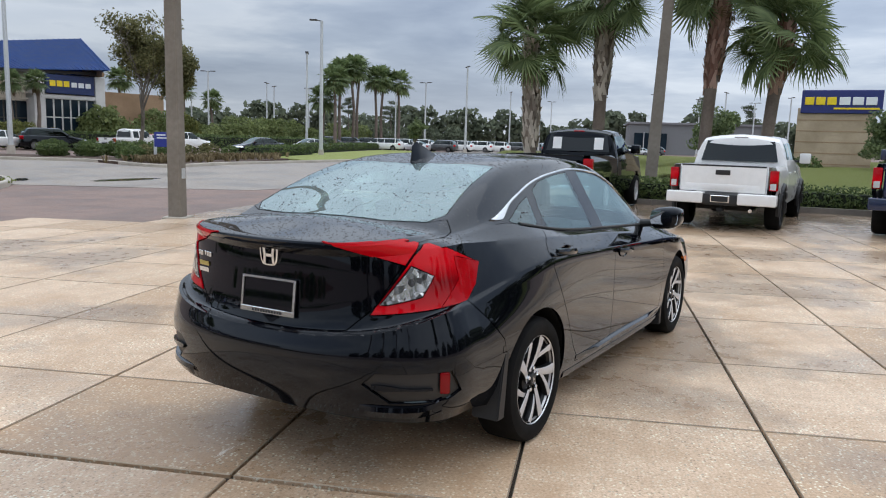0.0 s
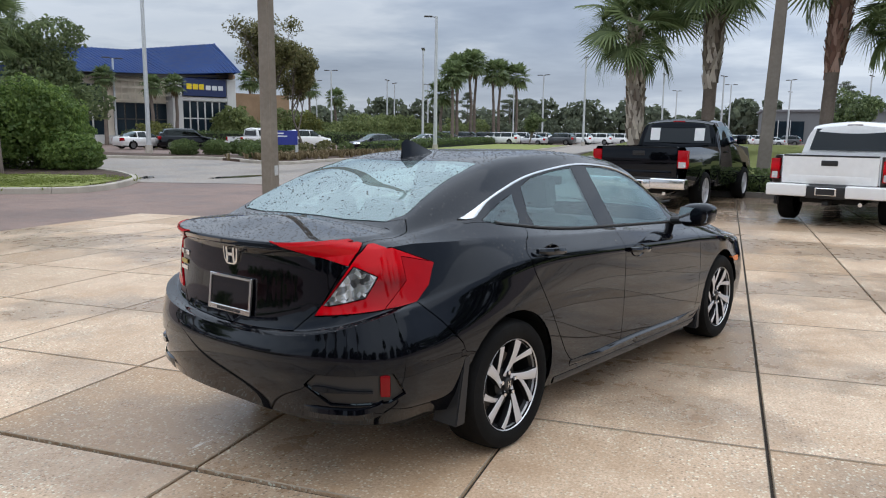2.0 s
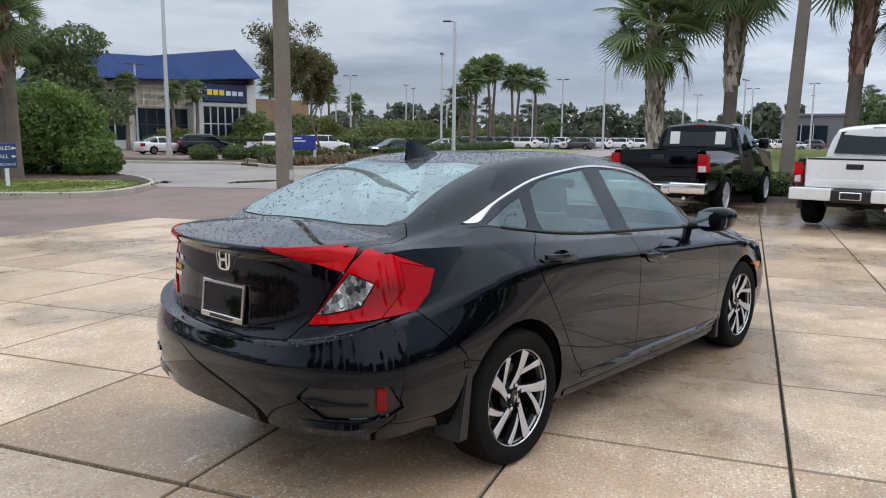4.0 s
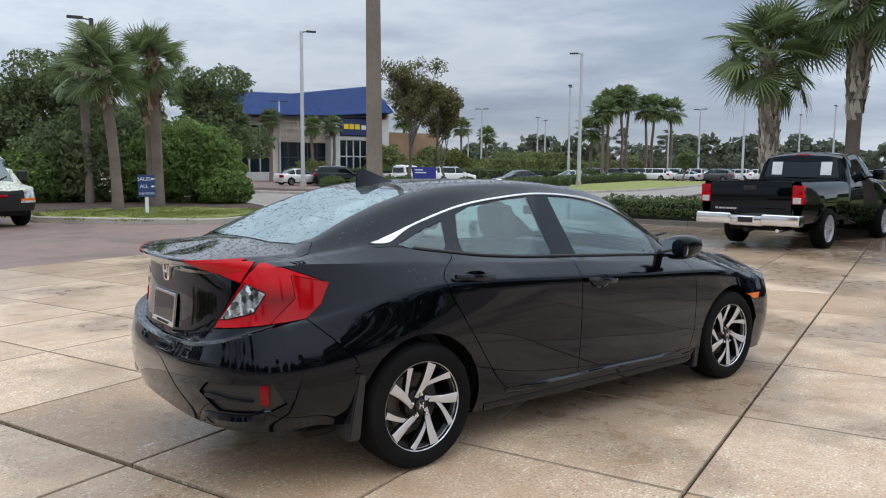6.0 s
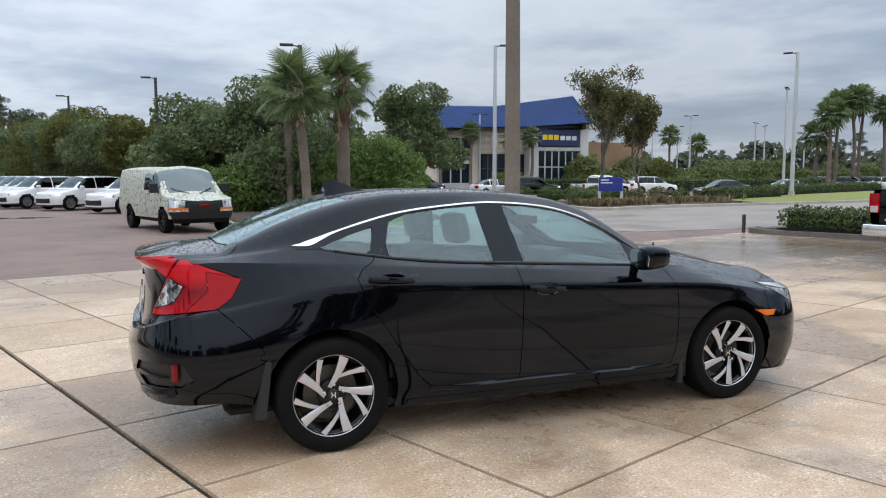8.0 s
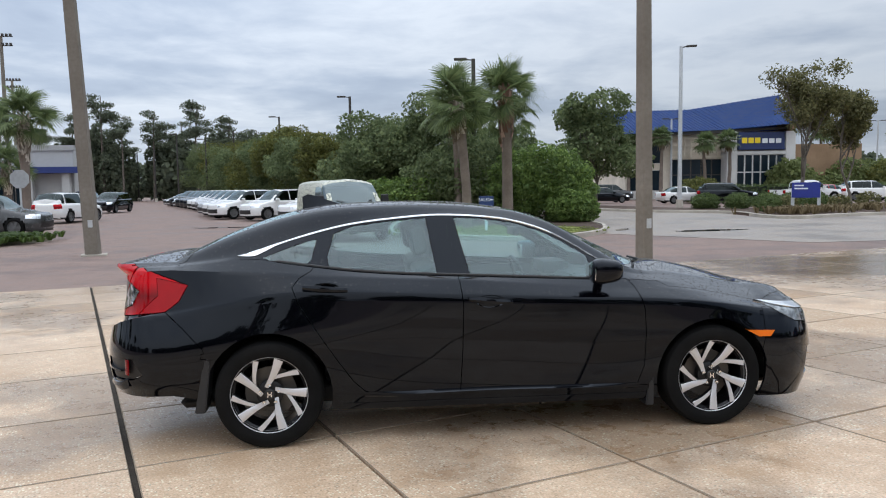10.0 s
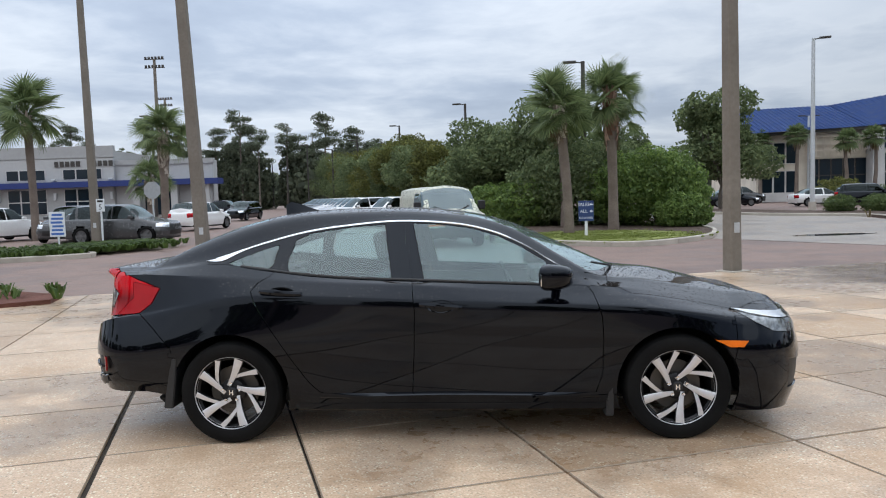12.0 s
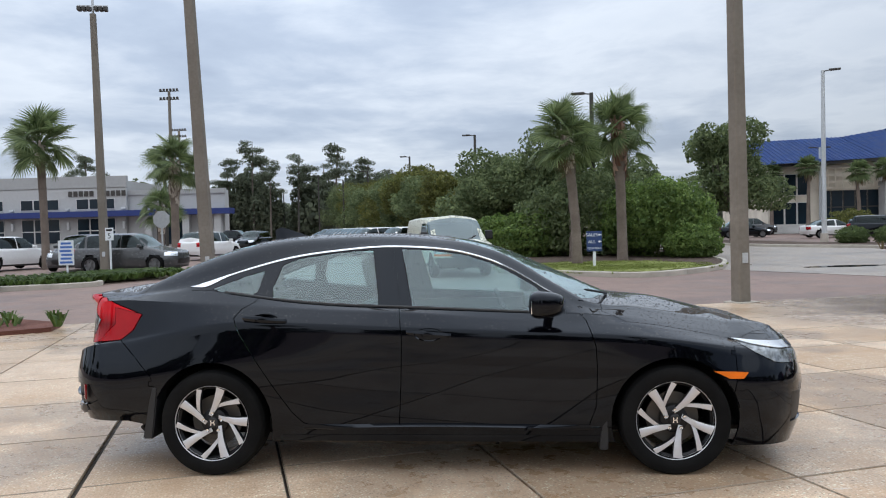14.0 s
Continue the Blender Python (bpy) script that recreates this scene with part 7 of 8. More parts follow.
def pine(m, h, seed, label="tall loblolly pine above the dark belt"):
    g = random.Random(seed)
    ob = empty("pine_tree", m, label, "tree", "far pines")
    part("trunk", tubed([(0, 0, 0), (g.uniform(-0.3, 0.3), 0, h * 0.6), (g.uniform(-0.4, 0.4), 0, h)], [0.22, 0.15, 0.06], 7), M_BARK, ob)
    blobs = []
    for k in range(20):
        z = h * g.uniform(0.42, 1.0)
        rr = (1.05 - z / h) * 3.6 + 1.5
        a = g.uniform(0, 6.283)
        q = g.uniform(0.2, 1.0) * rr
        s = g.uniform(0.7, 1.3)
        blobs.append((q * math.cos(a), q * math.sin(a), z, s * 1.25, s * 1.25, s * 0.6))
    c, d = blob_points(blobs, 4400, 0.8)
    cr = new("crown", leaf_mesh("crown", c, d, 0.24, M_FARLEAF, 0.3))
    cr.parent = ob
    return ob


PINES = [pine(at(-28, 130), 17, 1), pine(at(-36, 132), 15.5, 2), pine(at(-44, 131), 18, 3)]
for k, (x, y, s) in enumerate(((-23, 133, 1), (-32, 136, 1.05), (-40, 128, 0.9), (-50, 134, 1.05), (-19, 138, 0.95), (-54, 129, 0.85), (-14, 140, 0.9), (-8, 142, 0.85), (-62, 134, 1.0), (-70, 120, 1.05), (-73, 121, 0.95), (-92, 118, 1.05), (-95, 121, 0.95), (-100, 116, 1.0), (-105, 120, 1.0), (150, 120, 0.8), (158, 112, 0.85), (190, 40, 0.9), (196, 30, 0.85))):
    o = copy_thing(PINES[k % 3], at(x, y, k * 77))
    o.scale = (s * 0.95, s * 0.95, s * 0.86)

# ---------------------------------------------------------------- poles, lamps, signs
def concrete_pole(m, h, w, label, lean=(0.0, 0.0), head=True, cluster=False):
    ob = empty("concrete_pole", m, label, "lamp post", "concrete lamp posts")
    bm = bmesh.new()
    n = 8
    rings = []
    for k in range(n + 1):
        t = k / n
        r = w * (0.5 - 0.18 * t)
        c = Vector((lean[0] * t, lean[1] * t, h * t - 0.05))
        b = r * 0.18
        rings.append([bm.verts.new(c + Vector(p)) for p in ((r - b, -r, 0), (r, -r + b, 0), (r, r - b, 0), (r - b, r, 0), (-r + b, r, 0), (-r, r - b, 0), (-r, -r + b, 0), (-r + b, -r, 0))])
    for r0, r1 in zip(rings, rings[1:]):
        for k in range(8):
            bm.faces.new((r0[k], r0[(k + 1) % 8], r1[(k + 1) % 8], r1[k]))
    bm.faces.new(rings[-1])
    part("shaft", bm, M_POLE, ob, smooth=False)
    part("cover_plate", boxed(-0.06, 0.06, -w * 0.5 - 0.012, -w * 0.48 + 0.01, 0.75, 0.95, 0.004), M_STEEL, ob)
    part("footing", boxed(-w * 0.85, w * 0.95, -w * 0.85, w * 0.85, -0.05, 0.012, 0.004), M_KERB, ob, m=pose(0, 0, 0, 0, 0, 12))
    if cluster:
        part("crossbar", boxed(lean[0] - 0.6, lean[0] + 0.6, -0.05, 0.05, h + 0.22, h + 0.30), M_STEEL, ob)
        part("stub", tubed([(lean[0], 0, h - 0.1), (lean[0], 0, h + 0.65)], 0.05, 8), M_STEEL, ob)
        for k in range(6):
            x = lean[0] - 0.52 + k * 0.185 + (0.11 if k > 2 else 0.0)
            part("floodlight", boxed(x - 0.08, x + 0.08, -0.16, 0.10, h + 0.06, h + 0.24, 0.02), M_BRONZE, ob)
    elif head:
        for s in (-1, 1):
            bm = bmesh.new()
            box(bm, lean[0] + (0.1 if s > 0 else -0.85), lean[0] + (0.85 if s > 0 else -0.1), lean[1] - 0.18, lean[1] + 0.18, h - 0.02, h + 0.10, 0.02)
            part("lamp_head", bm, M_BRONZE, ob)
    return ob


pb = APRON @ Vector((5.06, 9.58, 0.01))
concrete_pole(pose(pb.x, pb.y, pb.z, 0, 0, 20), 12.0, 0.27, "weathered square concrete lamp post at the apron edge", (-0.12, 0.0))
concrete_pole(at(-8.0, 16.2, 4), 12.0, 0.36, "weathered concrete lamp post leaning slightly", (-0.45, 0.0))
concrete_pole(at(-16.0, 25.2, 12), 10.9, 0.33, "slim pale concrete lamp post in the planted strip", (-0.1, 0.0), cluster=True)
concrete_pole(at(17.4, 3.9, 15), 11.0, 0.36, "weathered concrete lamp post behind the pick-ups", (0.1, -0.35))


def lamp_post(m, h, label, arms=1, mat=None, w=0.09, group="steel lamp posts", side=90):
    ob = empty("lamp_post", m, label, "lamp post", group)
    part("pole", tubed([(0, 0, -0.05), (0, 0, h * 0.5), (0, 0, h)], [w * 1.15, w, w * 0.8], 10), mat or M_STEEL, ob)
    part("base", tubed([(0, 0, -0.05), (0, 0, 0.55)], [0.26, 0.24], 12), M_KERB, ob)
    for k in range(arms):
        s = 1 if k == 0 else -1
        bm = bmesh.new()
        tube(bm, [(0, 0, h - 0.08), (s * 0.4, 0, h - 0.02)], [0.04, 0.035], 6)
        box(bm, min(s * 0.35, s * 1.05), max(s * 0.35, s * 1.05), -0.17, 0.17, h - 0.06, h + 0.05, 0.02)
        part("lamp_head", bm, M_BRONZE, ob)
    return ob


lamp_post(at(22.2, 46.1, -20), 11.3, "tall pale steel lamp post across the street", 1, w=0.14)
lamp_post(at(46.3, 41.0, 130), 11.5, "tall pale steel lamp post on the verge", 1, w=0.15)
lamp_post(at(56, 51.2, 40), 10.2, "pale steel lamp post with twin heads", 2, w=0.12)
lamp_post(at(86.6, 49.3, 40), 11.7, "steel lamp post in the far lot", 2, w=0.14)
lamp_post(at(33.5, 73.5, 0), 8.7, "pale steel lamp post before the showroom", 2, w=0.12)
lamp_post(at(5.7, 35.6, 170), 8.6, "dark steel lamp post above the palms", 1, M_BRONZE, w=0.13)
lamp_post(at(-1.1, 57.4, 170), 9.2, "dark steel lamp post above the tree belt", 1, M_BRONZE, w=0.13)
for k, (x, y, h) in enumerate(((-8.5, 74.5, 9.2), (-14.8, 85, 8.6), (-19.9, 95, 8.3), (-28, 115, 10.4), (-32.7, 120, 8.6), (-39.5, 135, 8.5), (-28, 58, 9.2))):
    lamp_post(at(x, y, 170), h, "dark steel lamp post in the dealer lot", 1, M_BRONZE, w=0.12)
first = lamp_post(at(104, 46, 20), 10.5, "far steel lamp post", 2, w=0.13, group="far lamp posts")
for k, (x, y) in enumerate(((112, 40), (118, 58), (125, 34), (96, 62), (132, 46), (140, 30), (108, 76), (92, 92), (99, 97), (104, 93), (86, 104), (76, 98), (122, 22), (135, 14), (128, 8), (150, 22), (72, 84), (146, 62), (160, 44), (64, 100))):
    copy_thing(first, at(x, y, 30 * k))


def stadium_light(m, h, label):
    ob = empty("floodlight_mast", m, label, "floodlight", "floodlight masts")
    part("mast", tubed([(0, 0, 0), (0, 0, h)], [0.5, 0.3], 8), M_POLE, ob)
    for z in (h, h - 1.7):
        part("crossbar", boxed(-2.1, 2.1, -0.08, 0.08, z - 0.1, z + 0.05), M_BRONZE, ob)
        for k in range(6):
            part("floodlight", boxed(-1.95 + k * 0.7, -1.55 + k * 0.7, -0.3, 0.1, z + 0.05, z + 0.5, 0.04), M_BRONZE, ob)
    return ob


stadium_light(at(-66.0, 146, 0), 31.0, "tall floodlight mast behind the dealership")
stadium_light(at(-83, 190, 0), 29.0, "distant floodlight mast behind the dealership")

M_BLUE = plain("sign_blue", (0.02, 0.05, 0.16), 0.4)
M_SIGNWHITE = plain("sign_white", (0.78, 0.80, 0.82), 0.5, vary=0.03)
M_YELLOW = plain("sign_yellow", (0.85, 0.62, 0.02), 0.5)


def sign_board(name, m, w, h, z, label, board, posts=1, post_w=0.05, category="sign"):
    ob = empty(name, m, label, category)
    for k in range(posts):
        x = 0 if posts == 1 else lerp(-w / 2 + 0.05, w / 2 - 0.05, k)
        part("post", boxed(x - post_w / 2, x + post_w / 2, -post_w / 2, post_w / 2, -0.1, z + (h if posts == 1 else h * 0.5), 0.006), M_SIGNWHITE if posts == 1 else M_STEEL, ob)
    b = part("board", boxed(-w / 2, w / 2, -post_w / 2 - 0.022, -post_w / 2 - 0.002, z, z + h, 0.006), board, ob)
    return ob, b, -post_w / 2 - 0.024


arrow_sign, board, fy = sign_board("arrow_sign", at(3.82, 21.3, -4, 0.1) @ Matrix.Scale(0.88, 4), 0.60, 0.80, 0.62, "blue sign with white words and arrows on a white post", M_BLUE, 1, 0.11)
for body_, z, sz in (("SALES", 1.27, 0.18), ("ALL", 1.00, 0.18), ("DELIVERIES", 0.74, 0.11)):
    bm = text_mesh(body_, sz)
    bmesh.ops.translate(bm, vec=(-0.09 if body_ != "DELIVERIES" else 0, fy, z), verts=bm.verts)
    part("lettering", bm, M_SIGNWHITE, board, smooth=False)
for z in (1.275, 1.005):
    part("arrow", prismed([(0.14, 0), (0.21, 0.055), (0.21, 0.02), (0.285, 0.02), (0.285, -0.02), (0.21, -0.02), (0.21, -0.055)], -0.004, pose(0, fy + 0.001, z)), M_SIGNWHITE, board, smooth=False)

stop_sign = empty("stop_sign", at(-14.4, 27.2, 0), "bare back of an octagonal road sign on a post", "sign")
part("post", boxed(-0.035, 0.035, -0.02, 0.02, -0.1, 2.55, 0.004), M_STEEL, stop_sign)
part("plate", prismed([(0.40 * math.cos(a), 2.28 + 0.40 * math.sin(a)) for a in (math.pi / 8 + k * math.pi / 4 for k in range(8))], 0.012, pose(0, -0.035, 0)), plain("bare_aluminium", (0.45, 0.46, 0.47), 0.45, 0.6), stop_sign, smooth=False)
speed, board, fy = sign_board("speed_sign", at(-14.9, 23.6, 0, 0.08), 0.34, 0.5, 1.35, "small white speed sign with a black figure", M_SIGNWHITE, 1, 0.06)
bm = text_mesh("5", 0.30)
bmesh.ops.translate(bm, vec=(0, fy, 1.52), verts=bm.verts)
part("figure", bm, M_TRIM, board, smooth=False)
part("small_bar", boxed(-0.12, 0.12, fy - 0.002, fy + 0.002, 1.72, 1.80), M_TRIM, board)
tow, board, fy = sign_board("notice_sign", at(-16.0, 22.4, 0, 0.08), 0.62, 0.95, 0.45, "white notice board with blue printed lines", M_SIGNWHITE, 1, 0.06)
for k in range(6):
    part("print_bar", boxed(-0.25 + 0.03 * (k % 3), 0.25 - 0.04 * (k % 2), fy - 0.002, fy + 0.002, 0.52 + k * 0.145, 0.60 + k * 0.145), plain("print_blue", (0.06, 0.16, 0.5), 0.6), board)
lot_sign, board, fy = sign_board("lot_sign", at(22.8, 31.9, -35, 0.1), 1.35, 0.8, 0.75, "blue lot sign on two white posts in the street bed", plain("royal_blue", (0.02, 0.035, 0.26), 0.4), 2, 0.16)
for k, (x0, x1) in enumerate(((-0.55, -0.1), (-0.55, 0.1))):
    part("print_bar", boxed(x0, x1, fy - 0.004, fy + 0.002, 1.36 - k * 0.16, 1.43 - k * 0.16), M_SIGNWHITE, board)
# bollards by the hedge
for x, y in ((14.6, 12.9), (17.6, 13.2)):
    tagged(part("bollard", tubed([(0, 0, -0.05), (0, 0, 0.5)], [0.055, 0.055], 10), M_BRONZE, m=at(x, y, 0, 0.05)), "short dark metal bollard by the hedge", "bollard", "bollards")

# ---------------------------------------------------------------- buildings
M_STUCCO = speckled("cream_stucco", (0.70, 0.63, 0.52), (0.80, 0.73, 0.62), 0.9, 8, 0.2, 0.004)
M_BRICKTAN = speckled("tan_brick", (0.30, 0.19, 0.11), (0.40, 0.27, 0.17), 0.9, 6, 0.3, 0.006)
M_WHITESTUCCO = speckled("white_stucco", (0.62, 0.61, 0.59), (0.72, 0.71, 0.69), 0.9, 6, 0.15, 0.004)
M_GREYWALL = plain("grey_panel_wall", (0.36, 0.365, 0.36), 0.7, vary=0.06, scale=3)
M_ROOFBLUE = plain("blue_metal_roof", (0.025, 0.072, 0.245), 0.6, 0.0, spec=0.25, vary=0.15, scale=1.5)
M_WINDOW = plain("dark_window_pane", (0.012, 0.022, 0.032), 0.08, spec=0.22, vary=0.3, scale=0.4)
M_PALEGREY = plain("pale_grey_wall", (0.44, 0.445, 0.44), 0.8, vary=0.05, scale=3)
M_AWNING = plain("navy_awning", (0.012, 0.03, 0.16), 0.5)


def facade_windows(parent, x0, x1, z0, z1, y, n, frame, rows=1):
    for k in range(n):
        a, b = lerp(x0, x1, k / n), lerp(x0, x1, (k + 1) / n)
        w = part("window", boxed(a + 0.02, b - 0.02, y - 0.05, y + 0.05, z0, z1), frame, parent, smooth=False)
        for r in range(rows):
            za, zb = lerp(z0, z1, r / rows), lerp(z0, z1, (r + 1) / rows)
            part("pane", boxed(a + 0.09, b - 0.09, y - 0.065, y - 0.045, za + 0.06, zb - 0.06), M_WINDOW, w, smooth=False)


def showroom(m):
    """Blue-roofed showroom; its front looks to -y, the portal near x = 0."""
    ob = empty("car_showroom", m, "tan showroom with a blue metal hip roof and glass front", "building")
    bm = bmesh.new()
    box(bm, -12.6, 6.5, 0.0, 20, 0, 7.3)
    part("wall", bm, M_STUCCO, ob, smooth=False)
    part("brick_wing", boxed(4.5, 15, 1.5, 20, 0, 5.9), M_BRICKTAN, ob, smooth=False)
    part("plinth", boxed(-12.7, 6.6, -0.12, 0.4, 0, 0.9), M_WHITESTUCCO, ob, smooth=False)
    facade_windows(ob, -12.2, -8.5, 3.9, 6.1, -0.02, 3, M_WHITESTUCCO)
    facade_windows(ob, -12.2, -8.5, 0.9, 3.2, -0.02, 3, M_WHITESTUCCO)
    facade_windows(ob, -7.6, -1.8, 0.9, 4.3, -0.02, 5, M_BRONZE, 2)
    facade_windows(ob, -0.7, 4.6, 0.9, 4.7, -1.3, 6, M_WHITESTUCCO, 2)
    # open balcony frame over the entrance glass
    for k in range(9):
        part("frame_post", boxed(-7.6 + k * 0.72, -7.5 + k * 0.72, -0.5, -0.4, 4.5, 6.6), M_STUCCO, ob, smooth=False)
    for z in (4.5, 5.1, 5.8, 6.5):
        part("frame_rail", boxed(-7.7, -1.7, -0.52, -0.38, z, z + 0.12), M_STUCCO, ob, smooth=False)
    # portal
    for x in (-1.9, 4.6):
        part("column", boxed(x, x + 1.1, -1.6, 0.2, 0, 7.2, 0.03), M_WHITESTUCCO, ob, smooth=False)
    part("portal_beam", boxed(-1.9, 5.7, -1.55, 0.1, 4.7, 5.1), M_WHITESTUCCO, ob, smooth=False)
    sign = part("fascia_sign", boxed(-0.7, 4.4, -1.75, -1.2, 5.2, 7.1, 0.03), plain("fascia_blue", (0.015, 0.03, 0.11), 0.4), ob, "dark blue fascia with plain yellow and white bars", smooth=False)
    for k in range(3):
        part("yellow_bar", boxed(-0.35 + k * 0.72, 0.25 + k * 0.72, -1.80, -1.74, 5.9, 6.5, 0.03), M_YELLOW, sign)
    for k in range(3):
        part("white_bar", boxed(1.9 + k * 0.75, 2.5 + k * 0.75, -1.80, -1.74, 5.9, 6.4, 0.03), M_SIGNWHITE, sign)
    # roof: long hip, kinked plan, standing seams
    bm = bmesh.new()
    e, r = 6.7, 10.4
    A = [(-13.5, -2.2, e + 0.3), (-2.2, -1.4, e + 0.7), (5.3, -3.4, e + 1.2), (-13.5, 9, r), (-2.2, 9, r + 0.2), (7.4, 6, r + 1.5), (-13.5, 21, e), (7.4, 21, e)]
    v = [bm.verts.new(p) for p in A]
    for q in ((0, 1, 4, 3), (1, 2, 5, 4), (3, 4, 7, 6), (4, 5, 7), (2, 7, 5)):
        bm.faces.new([v[k] for k in q])
    bmesh.ops.solidify(bm, geom=bm.faces[:], thickness=0.25)
    roof_ = part("roof", bm, M_ROOFBLUE, ob, smooth=False)
    for (p0, p1, q0, q1, n) in ((A[0], A[1], A[3], A[4], 24), (A[1], A[2], A[4], A[5], 18)):
        for k in range(n + 1):
            t = k / n
            a, b = Vector(p0).lerp(Vector(p1), t), Vector(q0).lerp(Vector(q1), t)
            part("seam", tubed([a + Vector((0, 0, 0.03)), b + Vector((0, 0, 0.03))], 0.05, 4), M_ROOFBLUE, roof_, smooth=False)
    bm = bmesh.new()
    tri = [Vector(A[2]) + Vector((-0.5, 0.3, -0.35)), Vector(A[5]) + Vector((-0.5, 0, -0.45)), Vector((6.9, 6.0, 7.2)), Vector((4.8, -3.0, 7.2))]
    fr = [bm.verts.new(v) for v in tri]
    bk = [bm.verts.new(v + Vector((-0.25, 0, 0))) for v in tri]
    bm.faces.new(fr)
    bm.faces.new(bk[::-1])
    for k in range(4):
        bm.faces.new((fr[k], bk[k], bk[(k + 1) % 4], fr[(k + 1) % 4]))
    bmesh.ops.recalc_face_normals(bm, faces=bm.faces)
    part("gable_wall", bm, M_BRICKTAN, ob, smooth=False)
    bm = bmesh.new()
    prism(bm, [(-13.2, 6.7), (5.0, 7.4), (5.0, 7.7), (-13.2, 7.0)], 0.2, pose(0, -1.3, 0))
    part("soffit", bm, M_BRONZE, ob, smooth=False)
    return ob


showroom(at(41.2, 73.6, -4))


def dealership(m):
    """Grey dealership; front looks to -y, its right-hand corner at the origin."""
    ob = empty("dealership", m, "long grey dealership with navy canopy and window bands", "building")
    part("wall", boxed(-60, -12, 0, 12, 0, 8.3), M_GREYWALL, ob, smooth=False)
    part("side_wing", boxed(-12, 0, 0.6, 2.4, 0, 6.9), M_PALEGREY, ob, smooth=False)
    part("parapet", boxed(-60.2, -11.8, -0.15, 0.4, 7.5, 8.9), M_GREYWALL, ob, smooth=False)
    part("wing_parapet", boxed(-12.1, 0.2, 0.4, 0.9, 6.5, 7.1), M_GREYWALL, ob, smooth=False)
    part("fascia", boxed(-60.1, -11.9, -0.08, 0.3, 4.62, 7.4), M_PALEGREY, ob, smooth=False)
    part("canopy", boxed(-60.3, 1.2, -1.4, 0.7, 3.9, 4.6), M_AWNING, ob, "navy blue canopy band", smooth=False)
    for k in range(7):
        x = -59.5 + k * 6.9
        facade_windows(ob, x, x + 4.8, 4.85, 6.15, -0.10, 3, M_WHITESTUCCO)
        facade_windows(ob, x, x + 4.8, 0.7, 3.75, -0.02, 3, M_WHITESTUCCO, 2)
        part("wall_lamp", boxed(x + 5.6, x + 6.1, -0.4, -0.05, 4.75, 5.0, 0.03), M_STEEL, ob)
        part("wall_lamp", boxed(x + 5.7, x + 6.0, -0.3, 0.0, 2.4, 3.3, 0.03), M_STEEL, ob)
    for x in (-0.9, -4.8, -9.4):
        part("column", boxed(x, x + 0.8, -0.9, -0.1, 0, 3.9), M_PALEGREY, ob, smooth=False)
    facade_windows(ob, -8.5, -5.2, 0.3, 3.6, 0.58, 3, M_BRONZE)
    # name in plain bars
    for k in range(11):
        if k != 5:
            part("letter_bar", boxed(-19.0 + k * 0.66, -18.55 + k * 0.66, -0.22, -0.06, 6.45, 7.1), M_BRONZE, ob, smooth=False)
    part("roof_unit", boxed(-30, -26.5, 5, 8, 8.3, 9.3, 0.05), M_GREYWALL, ob, smooth=False)
    return ob


dealership(at(-32.9, 85.0, 3.5))
grey = empty("grey_building", at(165, 36, -70), "low grey metal building beyond the lawn", "building")
part("wall", boxed(-14, 14, 0, 20, 0, 6.6), plain("grey_cladding", (0.17, 0.175, 0.18), 0.6), grey, smooth=False)
part("roof", boxed(-14.5, 14.5, -0.5, 20.5, 6.6, 7.0), plain("grey_roof", (0.2, 0.2, 0.21), 0.6), grey, smooth=False)
part("glazed_bay", boxed(-13, -6, -0.4, 0.2, 0.4, 4.6), M_WINDOW, grey, smooth=False)
for x in (-11, -8.7):
    part("mullion", boxed(x, x + 0.15, -0.5, 0.1, 0.3, 4.8), M_STEEL, grey, smooth=False)

mono = empty("monument_sign", at(62.0, 2.2, -86), "tan monument sign with a dark blue top panel", "sign")
part("pylon", boxed(-2.7, 2.7, -0.6, 0.6, -0.3, 4.9), speckled("tan_block", (0.40, 0.31, 0.21), (0.50, 0.40, 0.29), 0.9, 8, 0.2, 0.004), mono, smooth=False)
for k in range(5):
    part("band", boxed(-2.72, 2.72, -0.62, 0.62, 0.55 + k * 0.85, 0.61 + k * 0.85), M_BRICKTAN, mono, smooth=False)
panel = part("top_panel", boxed(-2.5, 3.1, -0.75, 0.75, 4.5, 6.3, 0.05), plain("panel_blue", (0.02, 0.03, 0.16), 0.35), mono, "dark blue panel with plain yellow and white bars", smooth=False)
for k in range(3):
    part("yellow_bar", boxed(-2.25 + k * 0.78, -1.6 + k * 0.78, -0.80, -0.74, 5.15, 5.75, 0.03), M_YELLOW, panel)
for k in range(3):
    part("white_bar", boxed(0.15 + k * 0.9, 0.9 + k * 0.9, -0.80, -0.74, 5.15, 5.75, 0.03), M_SIGNWHITE, panel)
part("underline", boxed(-0.2, 2.9, -0.80, -0.74, 4.82, 4.95), M_YELLOW, panel)
shrub("bush", at(58.5, 3.6), [(0, 0, 0.5, 1.4, 1.0, 0.7)], 900, 0.14, M_HEDGE, "low dark bush at the monument sign")
shrub("bush", at(57.0, -2.2), [(0, 0, 0.5, 1.8, 1.0, 0.7)], 900, 0.14, M_HEDGE, "low dark bush at the monument sign")

# ---------------------------------------------------------------- fittings of the black saloon
from mathutils.bvhtree import BVHTree

SKIN_PTS = [p for col in SKIN for p in col if p.y > 0.3]


